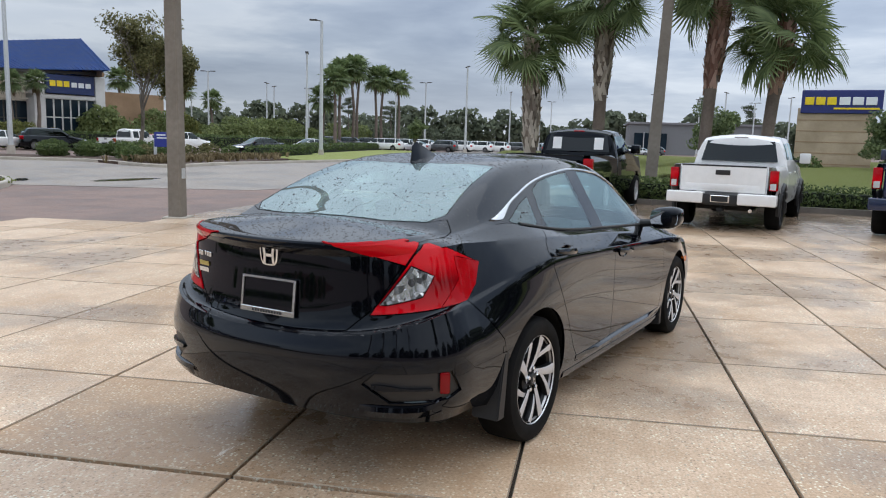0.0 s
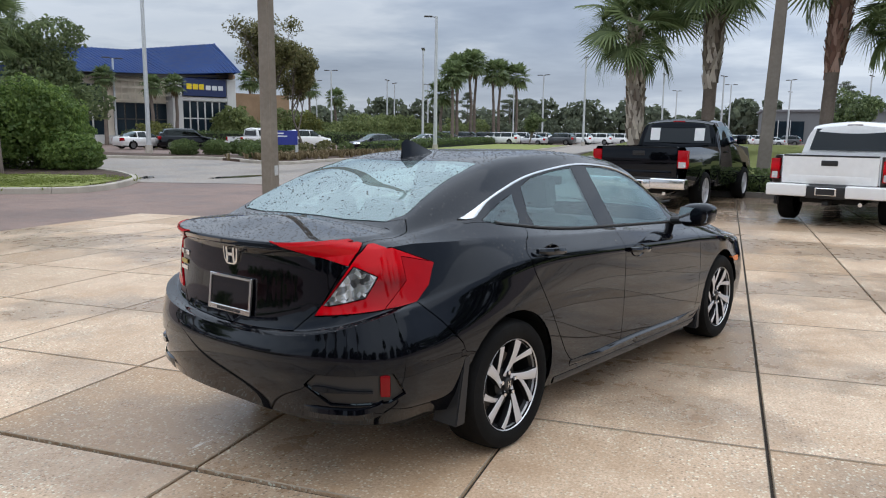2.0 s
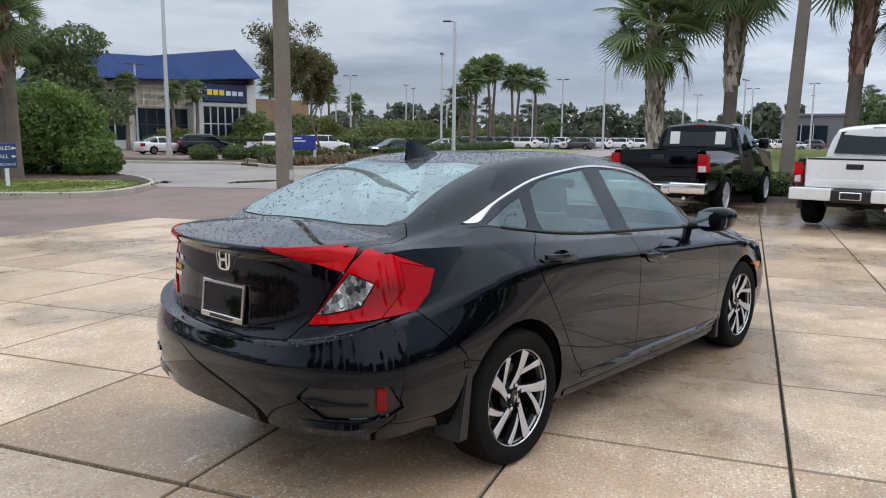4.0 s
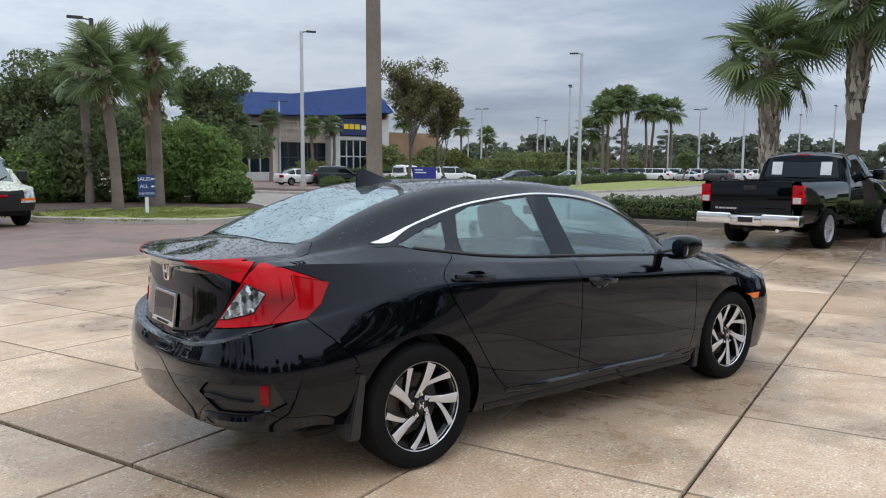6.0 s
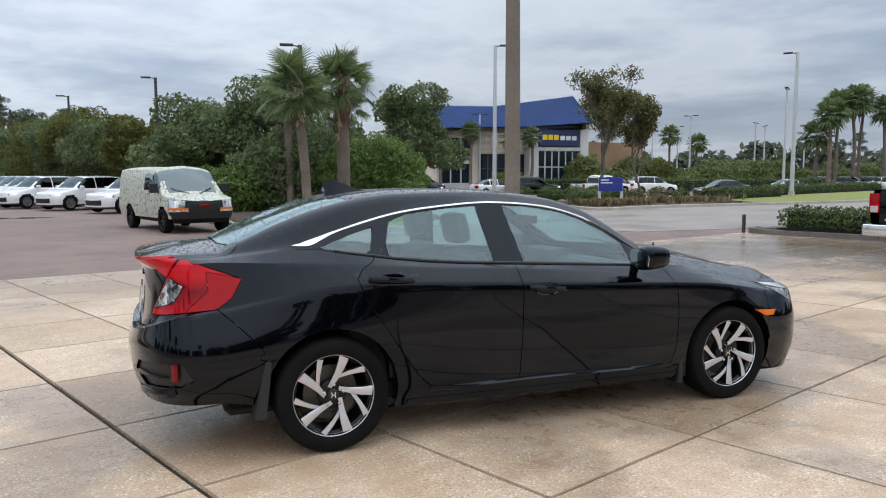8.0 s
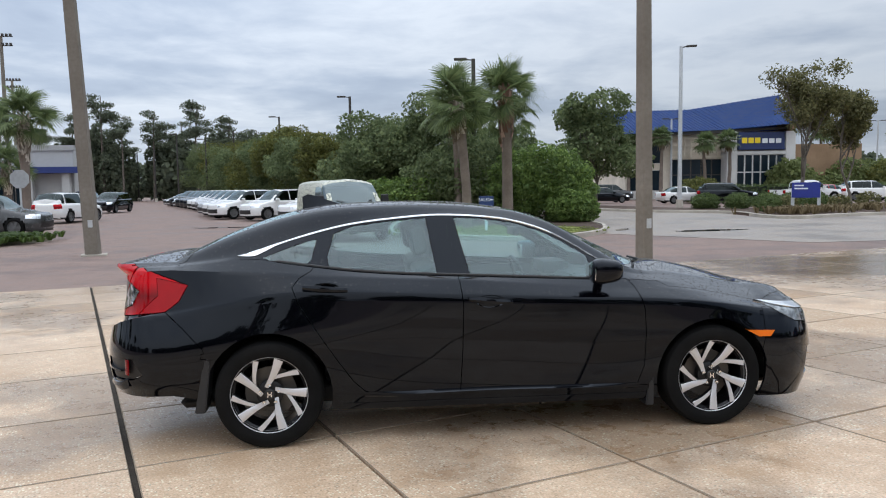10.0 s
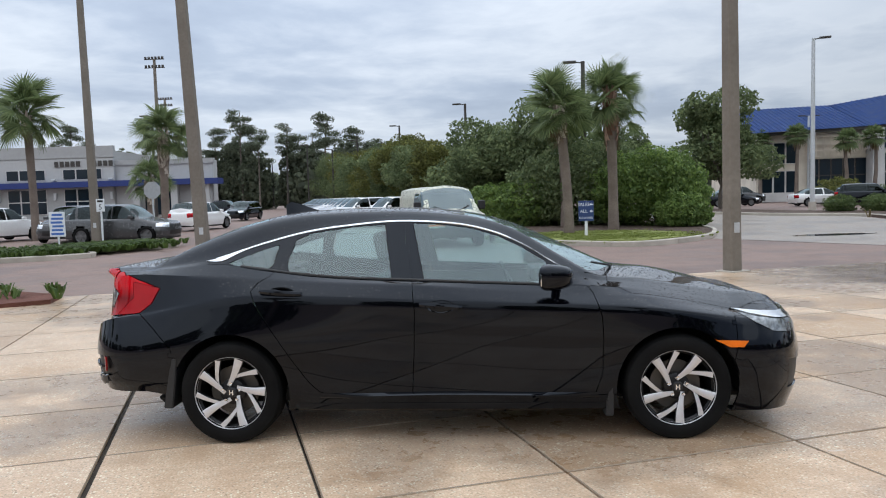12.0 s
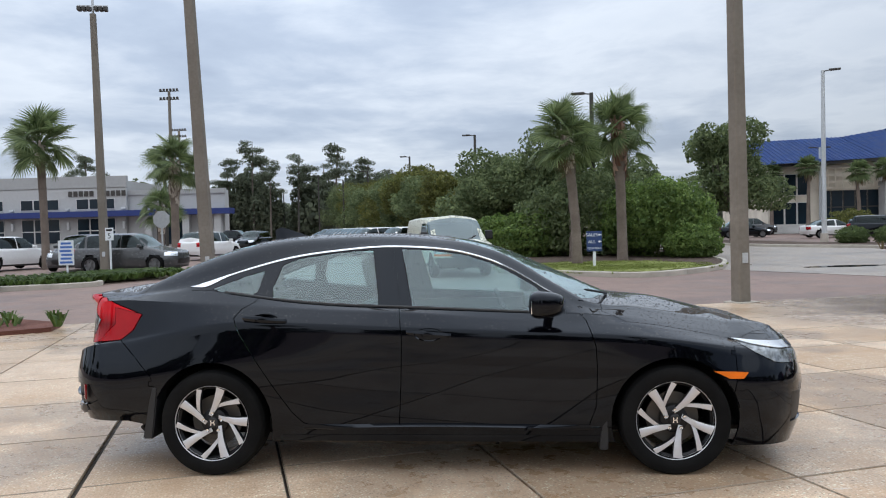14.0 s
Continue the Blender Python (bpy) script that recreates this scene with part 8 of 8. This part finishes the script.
def skin_at(x, z):
    """Half width of the body at that place of its side."""
    best = sorted(SKIN_PTS, key=lambda p: (p.x - x) ** 2 + (p.z - z) ** 2)[:3]
    w = [1 / ((p.x - x) ** 2 + (p.z - z) ** 2 + 1e-6) for p in best]
    return sum(p.y * k for p, k in zip(best, w)) / sum(w)


def side_u(x):
    return 1 + (x - X_R) / (X_F - X_R)


SKIN_TREE = BVHTree.FromBMesh(_sk)
children = {}
for c in civic.children:
    children.setdefault(c.name.split(".")[0], []).append(c)


def strip(x0, x1, n, ga, gb, width, off, s, tilt=0.5):
    """A moulding along a guide curve, its width taken towards another guide."""
    bm = bmesh.new()
    rows = []
    for k in range(n + 1):
        x = lerp(x0, x1, k / n)
        a, b = guide_point(GUIDES[ga], side_u(x)), guide_point(GUIDES[gb], side_u(x))
        d = (b - a).normalized()
        w = width(x) if callable(width) else width
        nrm = Vector((0, 0.86, tilt)).normalized()
        p = [a + nrm * (-0.004), a + nrm * off, a + d * w * 0.5 + nrm * (off + 0.003), a + d * w + nrm * off, a + d * w + nrm * (-0.004)]
        rows.append([bm.verts.new((q.x, s * q.y, q.z)) for q in p])
    for r0, r1 in zip(rows, rows[1:]):
        for j in range(4):
            bm.faces.new((r0[j], r0[j + 1], r1[j + 1], r1[j]))
    bmesh.ops.recalc_face_normals(bm, faces=bm.faces)
    return bm


def sloped(bm, out):
    """Pushes the lower half of a strip outwards, so that its upper face leans back to the sky."""
    bm.verts.ensure_lookup_table()
    for i, v in enumerate(bm.verts):
        if i % 5 in (2, 3):
            v.co.y += math.copysign(out * min(1.0, (i // 5) / 8, (len(bm.verts) - 1 - i) // 5 / 8), v.co.y)
    bm.normal_update()
    return bm


def mirrored(bm):
    bmesh.ops.scale(bm, vec=(1, -1, 1), verts=bm.verts)
    bmesh.ops.reverse_faces(bm, faces=bm.faces)
    return bm


M_GAP = plain("door_gap", (0.002, 0.002, 0.002), 0.9)
M_BADGE = plain("gold_decal", (0.45, 0.33, 0.08), 0.4)
for s in (-1, 1):
    flip = (lambda b: mirrored(b)) if s < 0 else (lambda b: b)
    kick = lambda x: keyed([(-1.535, 0.002), (-1.43, 0.036), (-1.37, 0.027), (-1.30, 0.015), (-1.2, 0.0125), (0.6, 0.011), (0.72, 0.008)], x)
    part("chrome_strip", strip(-1.53, 0.72, 90, 8, 7, kick, 0.005, s), M_CHROME, civic, "bright chrome strip round the side windows", sharp=60)
    part("belt_moulding", strip(-1.30, 0.70, 60, 7, 8, 0.014, 0.005, s, 0.2), M_TRIM, civic)
    part("sill_trim", strip(-0.93, 0.93, 30, 1, 2, 0.040, 0.004, s, -0.1), M_BLACK, civic)
    part("door_ledge", sloped(strip(-0.80, 0.88, 40, 2, 1, 0.034, 0.003, s, 0.2), 0.016), M_BLACK, civic, sharp=60)
    # handles with their scooped cups
    for x0, x1, z0, z1, door in ((-1.145, -0.885, 0.938, 0.915, "rear_door"), (-0.175, 0.085, 0.840, 0.816, "front_door")):
        y = skin_at((x0 + x1) / 2, (z0 + z1) / 2) + 0.006
        own = [d for d in children[door] if (d.bound_box[0][1] + d.bound_box[6][1]) * s > 0][0]
        bm = bmesh.new()
        cup = [((x0 + x1) / 2 + 0.085 * math.cos(t), (z0 + z1) / 2 - 0.006 + 0.038 * math.sin(t)) for t in (2 * math.pi * k / 24 for k in range(24))]
        vs = [bm.verts.new((a, y + 0.0015, b)) for a, b in cup]
        inner = [bm.verts.new((lerp((x0 + x1) / 2, a, 0.7), y - 0.018, lerp((z0 + z1) / 2, b, 0.7))) for a, b in cup]
        for k in range(24):
            bm.faces.new((vs[k], vs[(k + 1) % 24], inner[(k + 1) % 24], inner[k]))
        bm.faces.new(inner)
        bmesh.ops.recalc_face_normals(bm, faces=bm.faces)
        part("handle_cup", flip(bm), M_BLACK, own)
        bm = bmesh.new()
        rows = []
        for k in range(15):
            t = k / 14
            x, z = lerp(x0, x1, t), lerp(z0, z1, t)
            o = 0.012 + 0.026 * math.sin(math.pi * t) ** 0.5
            h = 0.012 + 0.006 * math.sin(math.pi * t)
            rows.append([bm.verts.new((x, y + o + a, z + b)) for a, b in ((-0.012, h), (0.002, h * 0.9), (0.007, 0), (0.002, -h * 0.9), (-0.012, -h))])
        for r0, r1 in zip(rows, rows[1:]):
            for j in range(5):
                bm.faces.new((r0[j], r0[(j + 1) % 5], r1[(j + 1) % 5], r1[j]))
        bm.faces.new(rows[0])
        bm.faces.new(rows[-1])
        bmesh.ops.recalc_face_normals(bm, faces=bm.faces)
        part("handle", flip(bm), M_BLACK, own)
    # door mirror
    bm = bmesh.new()
    bmesh.ops.create_icosphere(bm, subdivisions=4, radius=1)
    for v in bm.verts:
        p = v.co
        sq = [math.copysign(abs(c) ** 0.62, c) for c in p]
        v.co = Vector((0.635 + 0.100 * sq[0] - 0.02 * sq[1], 0.962 + 0.112 * sq[1], 0.990 + (0.074 - 0.012 * sq[0]) * sq[2] + 0.012 * sq[1]))
    mir_ = part("door_mirror", flip(bm), M_BLACK, civic, "black door mirror")
    bm = bmesh.new()
    prism(bm, [(-0.09, -0.045), (0.09, -0.045), (0.1, 0.0), (0.085, 0.05), (-0.085, 0.05), (-0.1, 0.0)], 0.004, pose(0.543, 0.962, 0.992, 0, 0, 90) @ Matrix.Scale(0.98, 4))
    part("mirror_glass", flip(bm), plain("mirror_silver", (0.8, 0.83, 0.85), 0.03, 1.0, vary=0.02), mir_, "silvered mirror glass")
    bm = bmesh.new()
    tube(bm, [(0.66, 0.77, 0.935), (0.65, 0.85, 0.945), (0.64, 0.93, 0.955)], [0.03, 0.026, 0.03], 10)
    part("stalk", flip(bm), M_TRIM, mir_)
    # mud flaps
    for xa, za, zb, wd in ((-1.712, 0.225, 0.535, 0.050), (0.955, 0.145, 0.335, 0.04)):
        bm = bmesh.new()
        rows = []
        for k in range(9):
            t = k / 8
            z = lerp(za, zb, t)
            cx = xa + (-0.030 * (1 - t) + 0.02 * t if xa < 0 else -0.012 * (1 - t))
            hw = wd * (0.62 - 0.22 * t)
            rows.append([bm.verts.new(q) for q in ((cx - hw, 0.868, z), (cx + hw, 0.872, z), (cx + hw, 0.73, z), (cx - hw, 0.73, z))])
        for r0, r1 in zip(rows, rows[1:]):
            for j in range(4):
                bm.faces.new((r0[j], r0[(j + 1) % 4], r1[(j + 1) % 4], r1[j]))
        bm.faces.new(rows[0])
        bm.faces.new(rows[-1])
        bmesh.ops.recalc_face_normals(bm, faces=bm.faces)
        bmesh.ops.bevel(bm, geom=[e for e in bm.edges if e.calc_face_angle(0) > 0.9], offset=0.006, segments=2, affect="EDGES")
        part("mud_flap", flip(bm), plain("flap_plastic", (0.012, 0.013, 0.015), 0.45), civic, "dark grey moulded mud flap")
    # amber side marker and front lamp bar
    y = skin_at(1.66, 0.565)
    bm = prismed([(1.565, 0.590), (1.765, 0.578), (1.735, 0.543), (1.655, 0.545)], 0.02)
    for v in bm.verts:
        v.co.y = skin_at(v.co.x, v.co.z) + (0.006 if v.co.y > 0.01 else -0.02)
    part("side_marker", flip(bm), M_AMBER, civic, "amber side marker lens")
    # rear reflector, fins and blade of the bumper vent
    def corner(y, z):
        hit = SKIN_TREE.ray_cast(Vector((-4, y, z)), Vector((1, 0, 0)))[0]
        return hit if hit is not None and hit.x < -1.5 else Vector((-2.0, y, z))

    bm = boxed(-0.021, 0.021, -0.006, 0.006, -0.045, 0.045, 0.008, 2)
    part("reflector", bm, M_RED, bumper_r, "red bumper reflector", m=pose(-2.150, s * 0.812, 0.500, 0, 0, s * 52))
    for k, (z, ya, yb) in enumerate(((0.482, 0.56, 0.78),)):
        bm, prev = bmesh.new(), None
        for i in range(11):
            t = i / 10
            q = corner(lerp(ya, yb, t), z)
            o = Vector((q.x + 1.6, q.y - 0.15, 0)).normalized()
            h = 0.004 + 0.010 * (1 - t) * math.sin(math.pi * min(t * 1.5 + 0.1, 1))
            c = Vector((q.x, q.y, z - 0.006 * t))
            row = [bm.verts.new((v.x, s * v.y, v.z)) for v in (c - o * 0.02 + Vector((0, 0, h)), c + o * 0.003 + Vector((0, 0, h)), c + o * 0.004 - Vector((0, 0, h)), c - o * 0.02 - Vector((0, 0, h)))]
            if prev:
                for j in range(3):
                    bm.faces.new((prev[j], prev[j + 1], row[j + 1], row[j]))
            prev = row
        bmesh.ops.recalc_face_normals(bm, faces=bm.faces)
        part("vent_fin", bm, M_BLACK, bumper_r, sharp=40)
    bm, prev = bmesh.new(), None
    for i in range(17):
        t = i / 16
        z = keyed([(0, 0.425), (0.10, 0.412), (0.25, 0.402), (0.6, 0.397), (1, 0.395)], t)
        q = corner(lerp(0.800, 0.50, t), z)
        o = Vector((q.x + 1.6, q.y - 0.15, 0)).normalized()
        e = math.sin(math.pi * min(t * 4 + 0.05, 1) / 2) * math.sin(math.pi * min((1 - t) * 4 + 0.05, 1) / 2)
        c = Vector((q.x, q.y, z))
        row = [bm.verts.new((v.x, s * v.y, v.z)) for v in (c - o * 0.012 + Vector((0, 0, 0.012)), c + o * 0.010 * e, c + o * 0.014 * e - Vector((0, 0, 0.020)), c - o * 0.006 - Vector((0, 0, 0.050)))]
        if prev:
            for j in range(3):
                bm.faces.new((prev[j], prev[j + 1], row[j + 1], row[j]))
        prev = row
    bmesh.ops.recalc_face_normals(bm, faces=bm.faces)
    part("bumper_blade", bm, M_BLACK, bumper_r, sharp=30)
    # wipers
    part("wiper", tubed([(1.06, s * 0.18 - 0.1, 0.995), (1.0, s * 0.35 - 0.15, 1.02), (0.88, s * 0.55 - 0.1, 1.05)], [0.010, 0.008, 0.006], 6), M_TRIM, civic)

# shark fin aerial
bm = bmesh.new()
for k, (x, h, w) in enumerate(((-1.19, 0.085, 0.012), (-1.15, 0.098, 0.020), (-1.09, 0.074, 0.026), (-1.01, 0.034, 0.026), (-0.94, 0.003, 0.014))):
    z0 = keyed(GUIDES[-1][5], x) - 0.012
    row = [bm.verts.new((x, -w, z0)), bm.verts.new((x + 0.004, -w * 0.45, z0 + h * 0.6)), bm.verts.new((x, 0, z0 + h + 0.014)), bm.verts.new((x + 0.004, w * 0.45, z0 + h * 0.6)), bm.verts.new((x, w, z0))]
    if k:
        for j in range(4):
            bm.faces.new((prev[j], prev[j + 1], row[j + 1], row[j]))
    else:
        bm.faces.new(row)
    prev = row
bmesh.ops.recalc_face_normals(bm, faces=bm.faces)
part("roof_aerial", bm, M_BLACK, civic, "black shark-fin roof aerial", sharp=50)


def rear_x(y, z):
    q = min((p for col in SKIN[:N_CAP_R] for p in col), key=lambda p: (p.y - abs(y)) ** 2 + (p.z - z) ** 2)
    return q.x


def on_lid(y, z):
    """A pose on the boot lid's face, looking out of it."""
    a, b = rear_x(y - 0.06, z), rear_x(y + 0.06, z)
    return pose(rear_x(y, z) - 0.001, y, z, 0, 0, -90 - math.degrees(math.atan2(b - a, 0.12)))


# number plate holder, emblem and script on the boot
tilt = -7
pm = pose(rear_x(0.02, 0.79) - 0.012, 0.02, 0.792, 0, 0, -90) @ pose(0, 0, 0, tilt, 0, 0)
bm = bmesh.new()
for a in ((-0.160, 0.160, 0.070, 0.083), (-0.160, 0.160, -0.083, -0.058), (-0.160, -0.147, -0.06, 0.072), (0.147, 0.160, -0.06, 0.072)):
    box(bm, a[0], a[1], -0.008, 0.004, a[2], a[3], 0.002)
holder = part("plate_frame", bm, M_CHROME, trunk_lid, "chrome number plate frame", m=pm)
part("plate_panel", boxed(-0.148, 0.148, -0.002, 0.004, -0.06, 0.072), M_BLACK, holder)
for k in range(11):
    part("letter_bar", boxed(-0.085 + k * 0.0165, -0.074 + k * 0.0165, -0.0095, -0.0078, -0.077, -0.064), M_TRIM, holder)
em = pose(rear_x(0.02, 0.972) - 0.010, 0.025, 0.972, 0, 0, -90) @ pose(0, 0, 0, 2, 0, 0)
bm = bmesh.new()
ring = []
for k in range(28):
    t = 2 * math.pi * k / 28
    cx, cz = math.copysign(abs(math.cos(t)) ** 0.55, math.cos(t)), math.copysign(abs(math.sin(t)) ** 0.55, math.sin(t))
    w = 0.052 + 0.006 * cz
    ring.append([bm.verts.new((cx * w * f, d, cz * 0.048 * f)) for f, d in ((1.0, 0.004), (1.0, -0.005), (0.86, -0.007), (0.84, 0.002))])
for k in range(28):
    for j in range(3):
        bm.faces.new((ring[k][j], ring[k][j + 1], ring[(k + 1) % 28][j + 1], ring[(k + 1) % 28][j]))
for sx in (-1, 1):
    prism(bm, [(sx * 0.036, 0.038), (sx * 0.022, 0.038), (sx * 0.017, 0.0), (sx * 0.020, -0.038), (sx * 0.033, -0.038), (sx * 0.030, 0.0)], 0.006, pose(0, -0.007, 0))
box(bm, -0.021, 0.021, -0.007, -0.001, -0.008, 0.005)
bmesh.ops.recalc_face_normals(bm, faces=bm.faces)
part("emblem", bm, M_CHROME, trunk_lid, "chrome boot emblem", m=em, sharp=30)
for k in range(5):
    part("script_bar", boxed(-0.009, 0.009, -0.004, 0.002, -0.012, 0.012, 0.002), M_CHROME, trunk_lid, m=on_lid(0.555 - k * 0.027, 0.93))
for k, (z, mt) in enumerate(((0.885, M_BADGE), (0.855, M_CHROME))):
    part("dealer_decal", boxed(-0.045, 0.045, -0.002, 0.002, -0.010, 0.010), mt, trunk_lid, m=on_lid(0.50, z))
# cabin
M_CABIN = speckled("grey_cabin_plastic", (0.045, 0.045, 0.046), (0.06, 0.06, 0.06), 0.7, 60, 0.1, 0.001)
M_LINER = speckled("pale_headlining", (0.42, 0.42, 0.40), (0.48, 0.48, 0.46), 0.95, 50, 0.1, 0.001)


def seat(x, y, rear=False):
    ob = new("rear_seat" if rear else "front_seat")
    ob.parent = civic
    ob.matrix_local = pose(x, y, 0.30)
    w = 0.62 if rear else 0.26
    part("cushion", boxed(-0.22, 0.30, -w, w, 0.0, 0.22, 0.06, 3), M_SEAT, ob)
    bm = boxed(-0.10, 0.06, -w, w, 0.0, 0.62, 0.06, 3)
    part("backrest", bm, M_SEAT, ob, m=pose(-0.22, 0, 0.14, 0, -18 if not rear else -24, 0))
    for hy in ((0,) if not rear else (-0.38, 0, 0.38)):
        bm = boxed(-0.05, 0.05, hy - 0.13, hy + 0.13, 0.0, 0.19, 0.045, 3)
        part("headrest", bm, M_SEAT, ob, m=pose(-0.44 if not rear else -0.48, 0, 0.78 if not rear else 0.68, 0, -12, 0))
    return ob


seat(0.02, -0.38)
seat(0.02, 0.38)
seat(-0.82, 0.0, True)
bm = bmesh.new()
box(bm, 0.62, 0.98, -0.66, 0.66, 0.62, 0.90, 0.09, 3)
box(bm, 0.55, 0.75, -0.24, 0.16, 0.55, 0.86, 0.04, 2)
dash = part("dashboard", bm, M_CABIN, civic)
part("instrument_hood", boxed(0.55, 0.75, 0.20, 0.56, 0.86, 0.96, 0.03, 2), M_CABIN, dash)
bm = bmesh.new()
pts = [(0.0, 0.18 * math.cos(t), 0.18 * math.sin(t)) for t in (2 * math.pi * k / 28 for k in range(29))]
tube(bm, pts, 0.015, 8, False)
box(bm, -0.02, 0.02, -0.06, 0.06, -0.05, 0.05, 0.01)
for a in (0, 180, 270):
    tube(bm, [(0, 0, 0), (0, 0.17 * math.cos(radians(a)), 0.17 * math.sin(radians(a)))], 0.018, 6)
part("steering_wheel", bm, M_TRIM, civic, m=pose(0.42, 0.38, 0.82, 0, -24, 0))
part("parcel_shelf", boxed(-1.75, -1.18, -0.55, 0.55, 0.98, 1.02, 0.01), M_CABIN, civic)
part("cabin_floor", boxed(-1.2, 0.95, -0.74, 0.74, 0.24, 0.32, 0.01), M_DARK, civic)
part("rear_bulkhead", boxed(-1.42, -1.38, -0.62, 0.62, 0.3, 1.0), M_DARK, civic)
bm = bmesh.new()
box(bm, -1.0, 0.1, -0.47, 0.47, 1.365, 1.375)
part("headlining", bm, M_LINER, civic)
part("rear_view_mirror", boxed(0.26, 0.30, -0.12, 0.12, 1.17, 1.23, 0.012, 2), M_TRIM, civic)
for s in (-1, 1):
    part("door_card", boxed(-1.0, 0.78, s * 0.74 - 0.02, s * 0.74 + 0.02, 0.35, 0.90), M_CABIN, civic)

# rain beads on the upper panels and the glass
beads_v, beads_f = [], []
g_ = random.Random(77)
cells = []
for i in range(len(SKIN) - 1):
    for j in range(ROWS_N - 1):
        a, b, c, d = SKIN[i][j], SKIN[i][j + 1], SKIN[i + 1][j + 1], SKIN[i + 1][j]
        n = (c - a).cross(d - b)
        area = n.length * 0.5
        if area < 1e-7:
            continue
        n.normalize()
        if n.z < 0:
            n = -n
        if n.z > 0.48:
            wet = 1.0 if n.z > 0.80 else 0.25
            mid = (a + c) / 2
            if inside(R_SCREEN, mid.x, mid.y) or inside(W_SCREEN, mid.x, mid.y):
                wet *= 0.3
            cells.append((area * wet, a, b, c, d, n))
total = sum(c[0] for c in cells)
acc, cum = 0.0, []
for c in cells:
    acc += c[0]
    cum.append(acc)
picks = np.searchsorted(np.array(cum), np.random.default_rng(5).random(28000) * total)
for k in picks:
    _, a, b, c, d, n = cells[min(int(k), len(cells) - 1)]
    u, v = g_.random(), g_.random()
    p = a.lerp(d, u).lerp(b.lerp(c, u), v)
    s = -1 if g_.random() < 0.5 else 1
    r = min(0.0014 + g_.expovariate(1 / 0.0013), 0.0065)
    t1 = n.orthogonal().normalized()
    t2 = n.cross(t1)
    base = len(beads_v)
    for q in range(6):
        ang = q * math.pi / 3
        o = p + (t1 * math.cos(ang) + t2 * math.sin(ang)) * r
        beads_v.append((o.x, s * o.y, o.z))
    for q in range(6):
        ang = q * math.pi / 3
        o = p + (t1 * math.cos(ang) + t2 * math.sin(ang)) * r * 0.62 + n * r * 0.36
        beads_v.append((o.x, s * o.y, o.z))
    o = p + n * r * 0.46
    beads_v.append((o.x, s * o.y, o.z))
    for q in range(6):
        w = (q + 1) % 6
        f4 = (base + q, base + w, base + 6 + w, base + 6 + q)
        f3 = (base + 6 + q, base + 6 + w, base + 12)
        beads_f.append(f4 if s > 0 else f4[::-1])
        beads_f.append(f3 if s > 0 else f3[::-1])
me = bpy.data.meshes.new("rain_beads")
me.from_pydata(beads_v, [], beads_f)
me.shade_smooth()
M_WATER, _nt, _b = material("rain_water", (0.01, 0.01, 0.012), 0.03, spec=0.9)
me.materials.append(M_WATER)
beads = tagged(new("rain_beads", me), "fine rain beads standing on the black bodywork", "water", kind="stuff")
beads.matrix_local = APRON
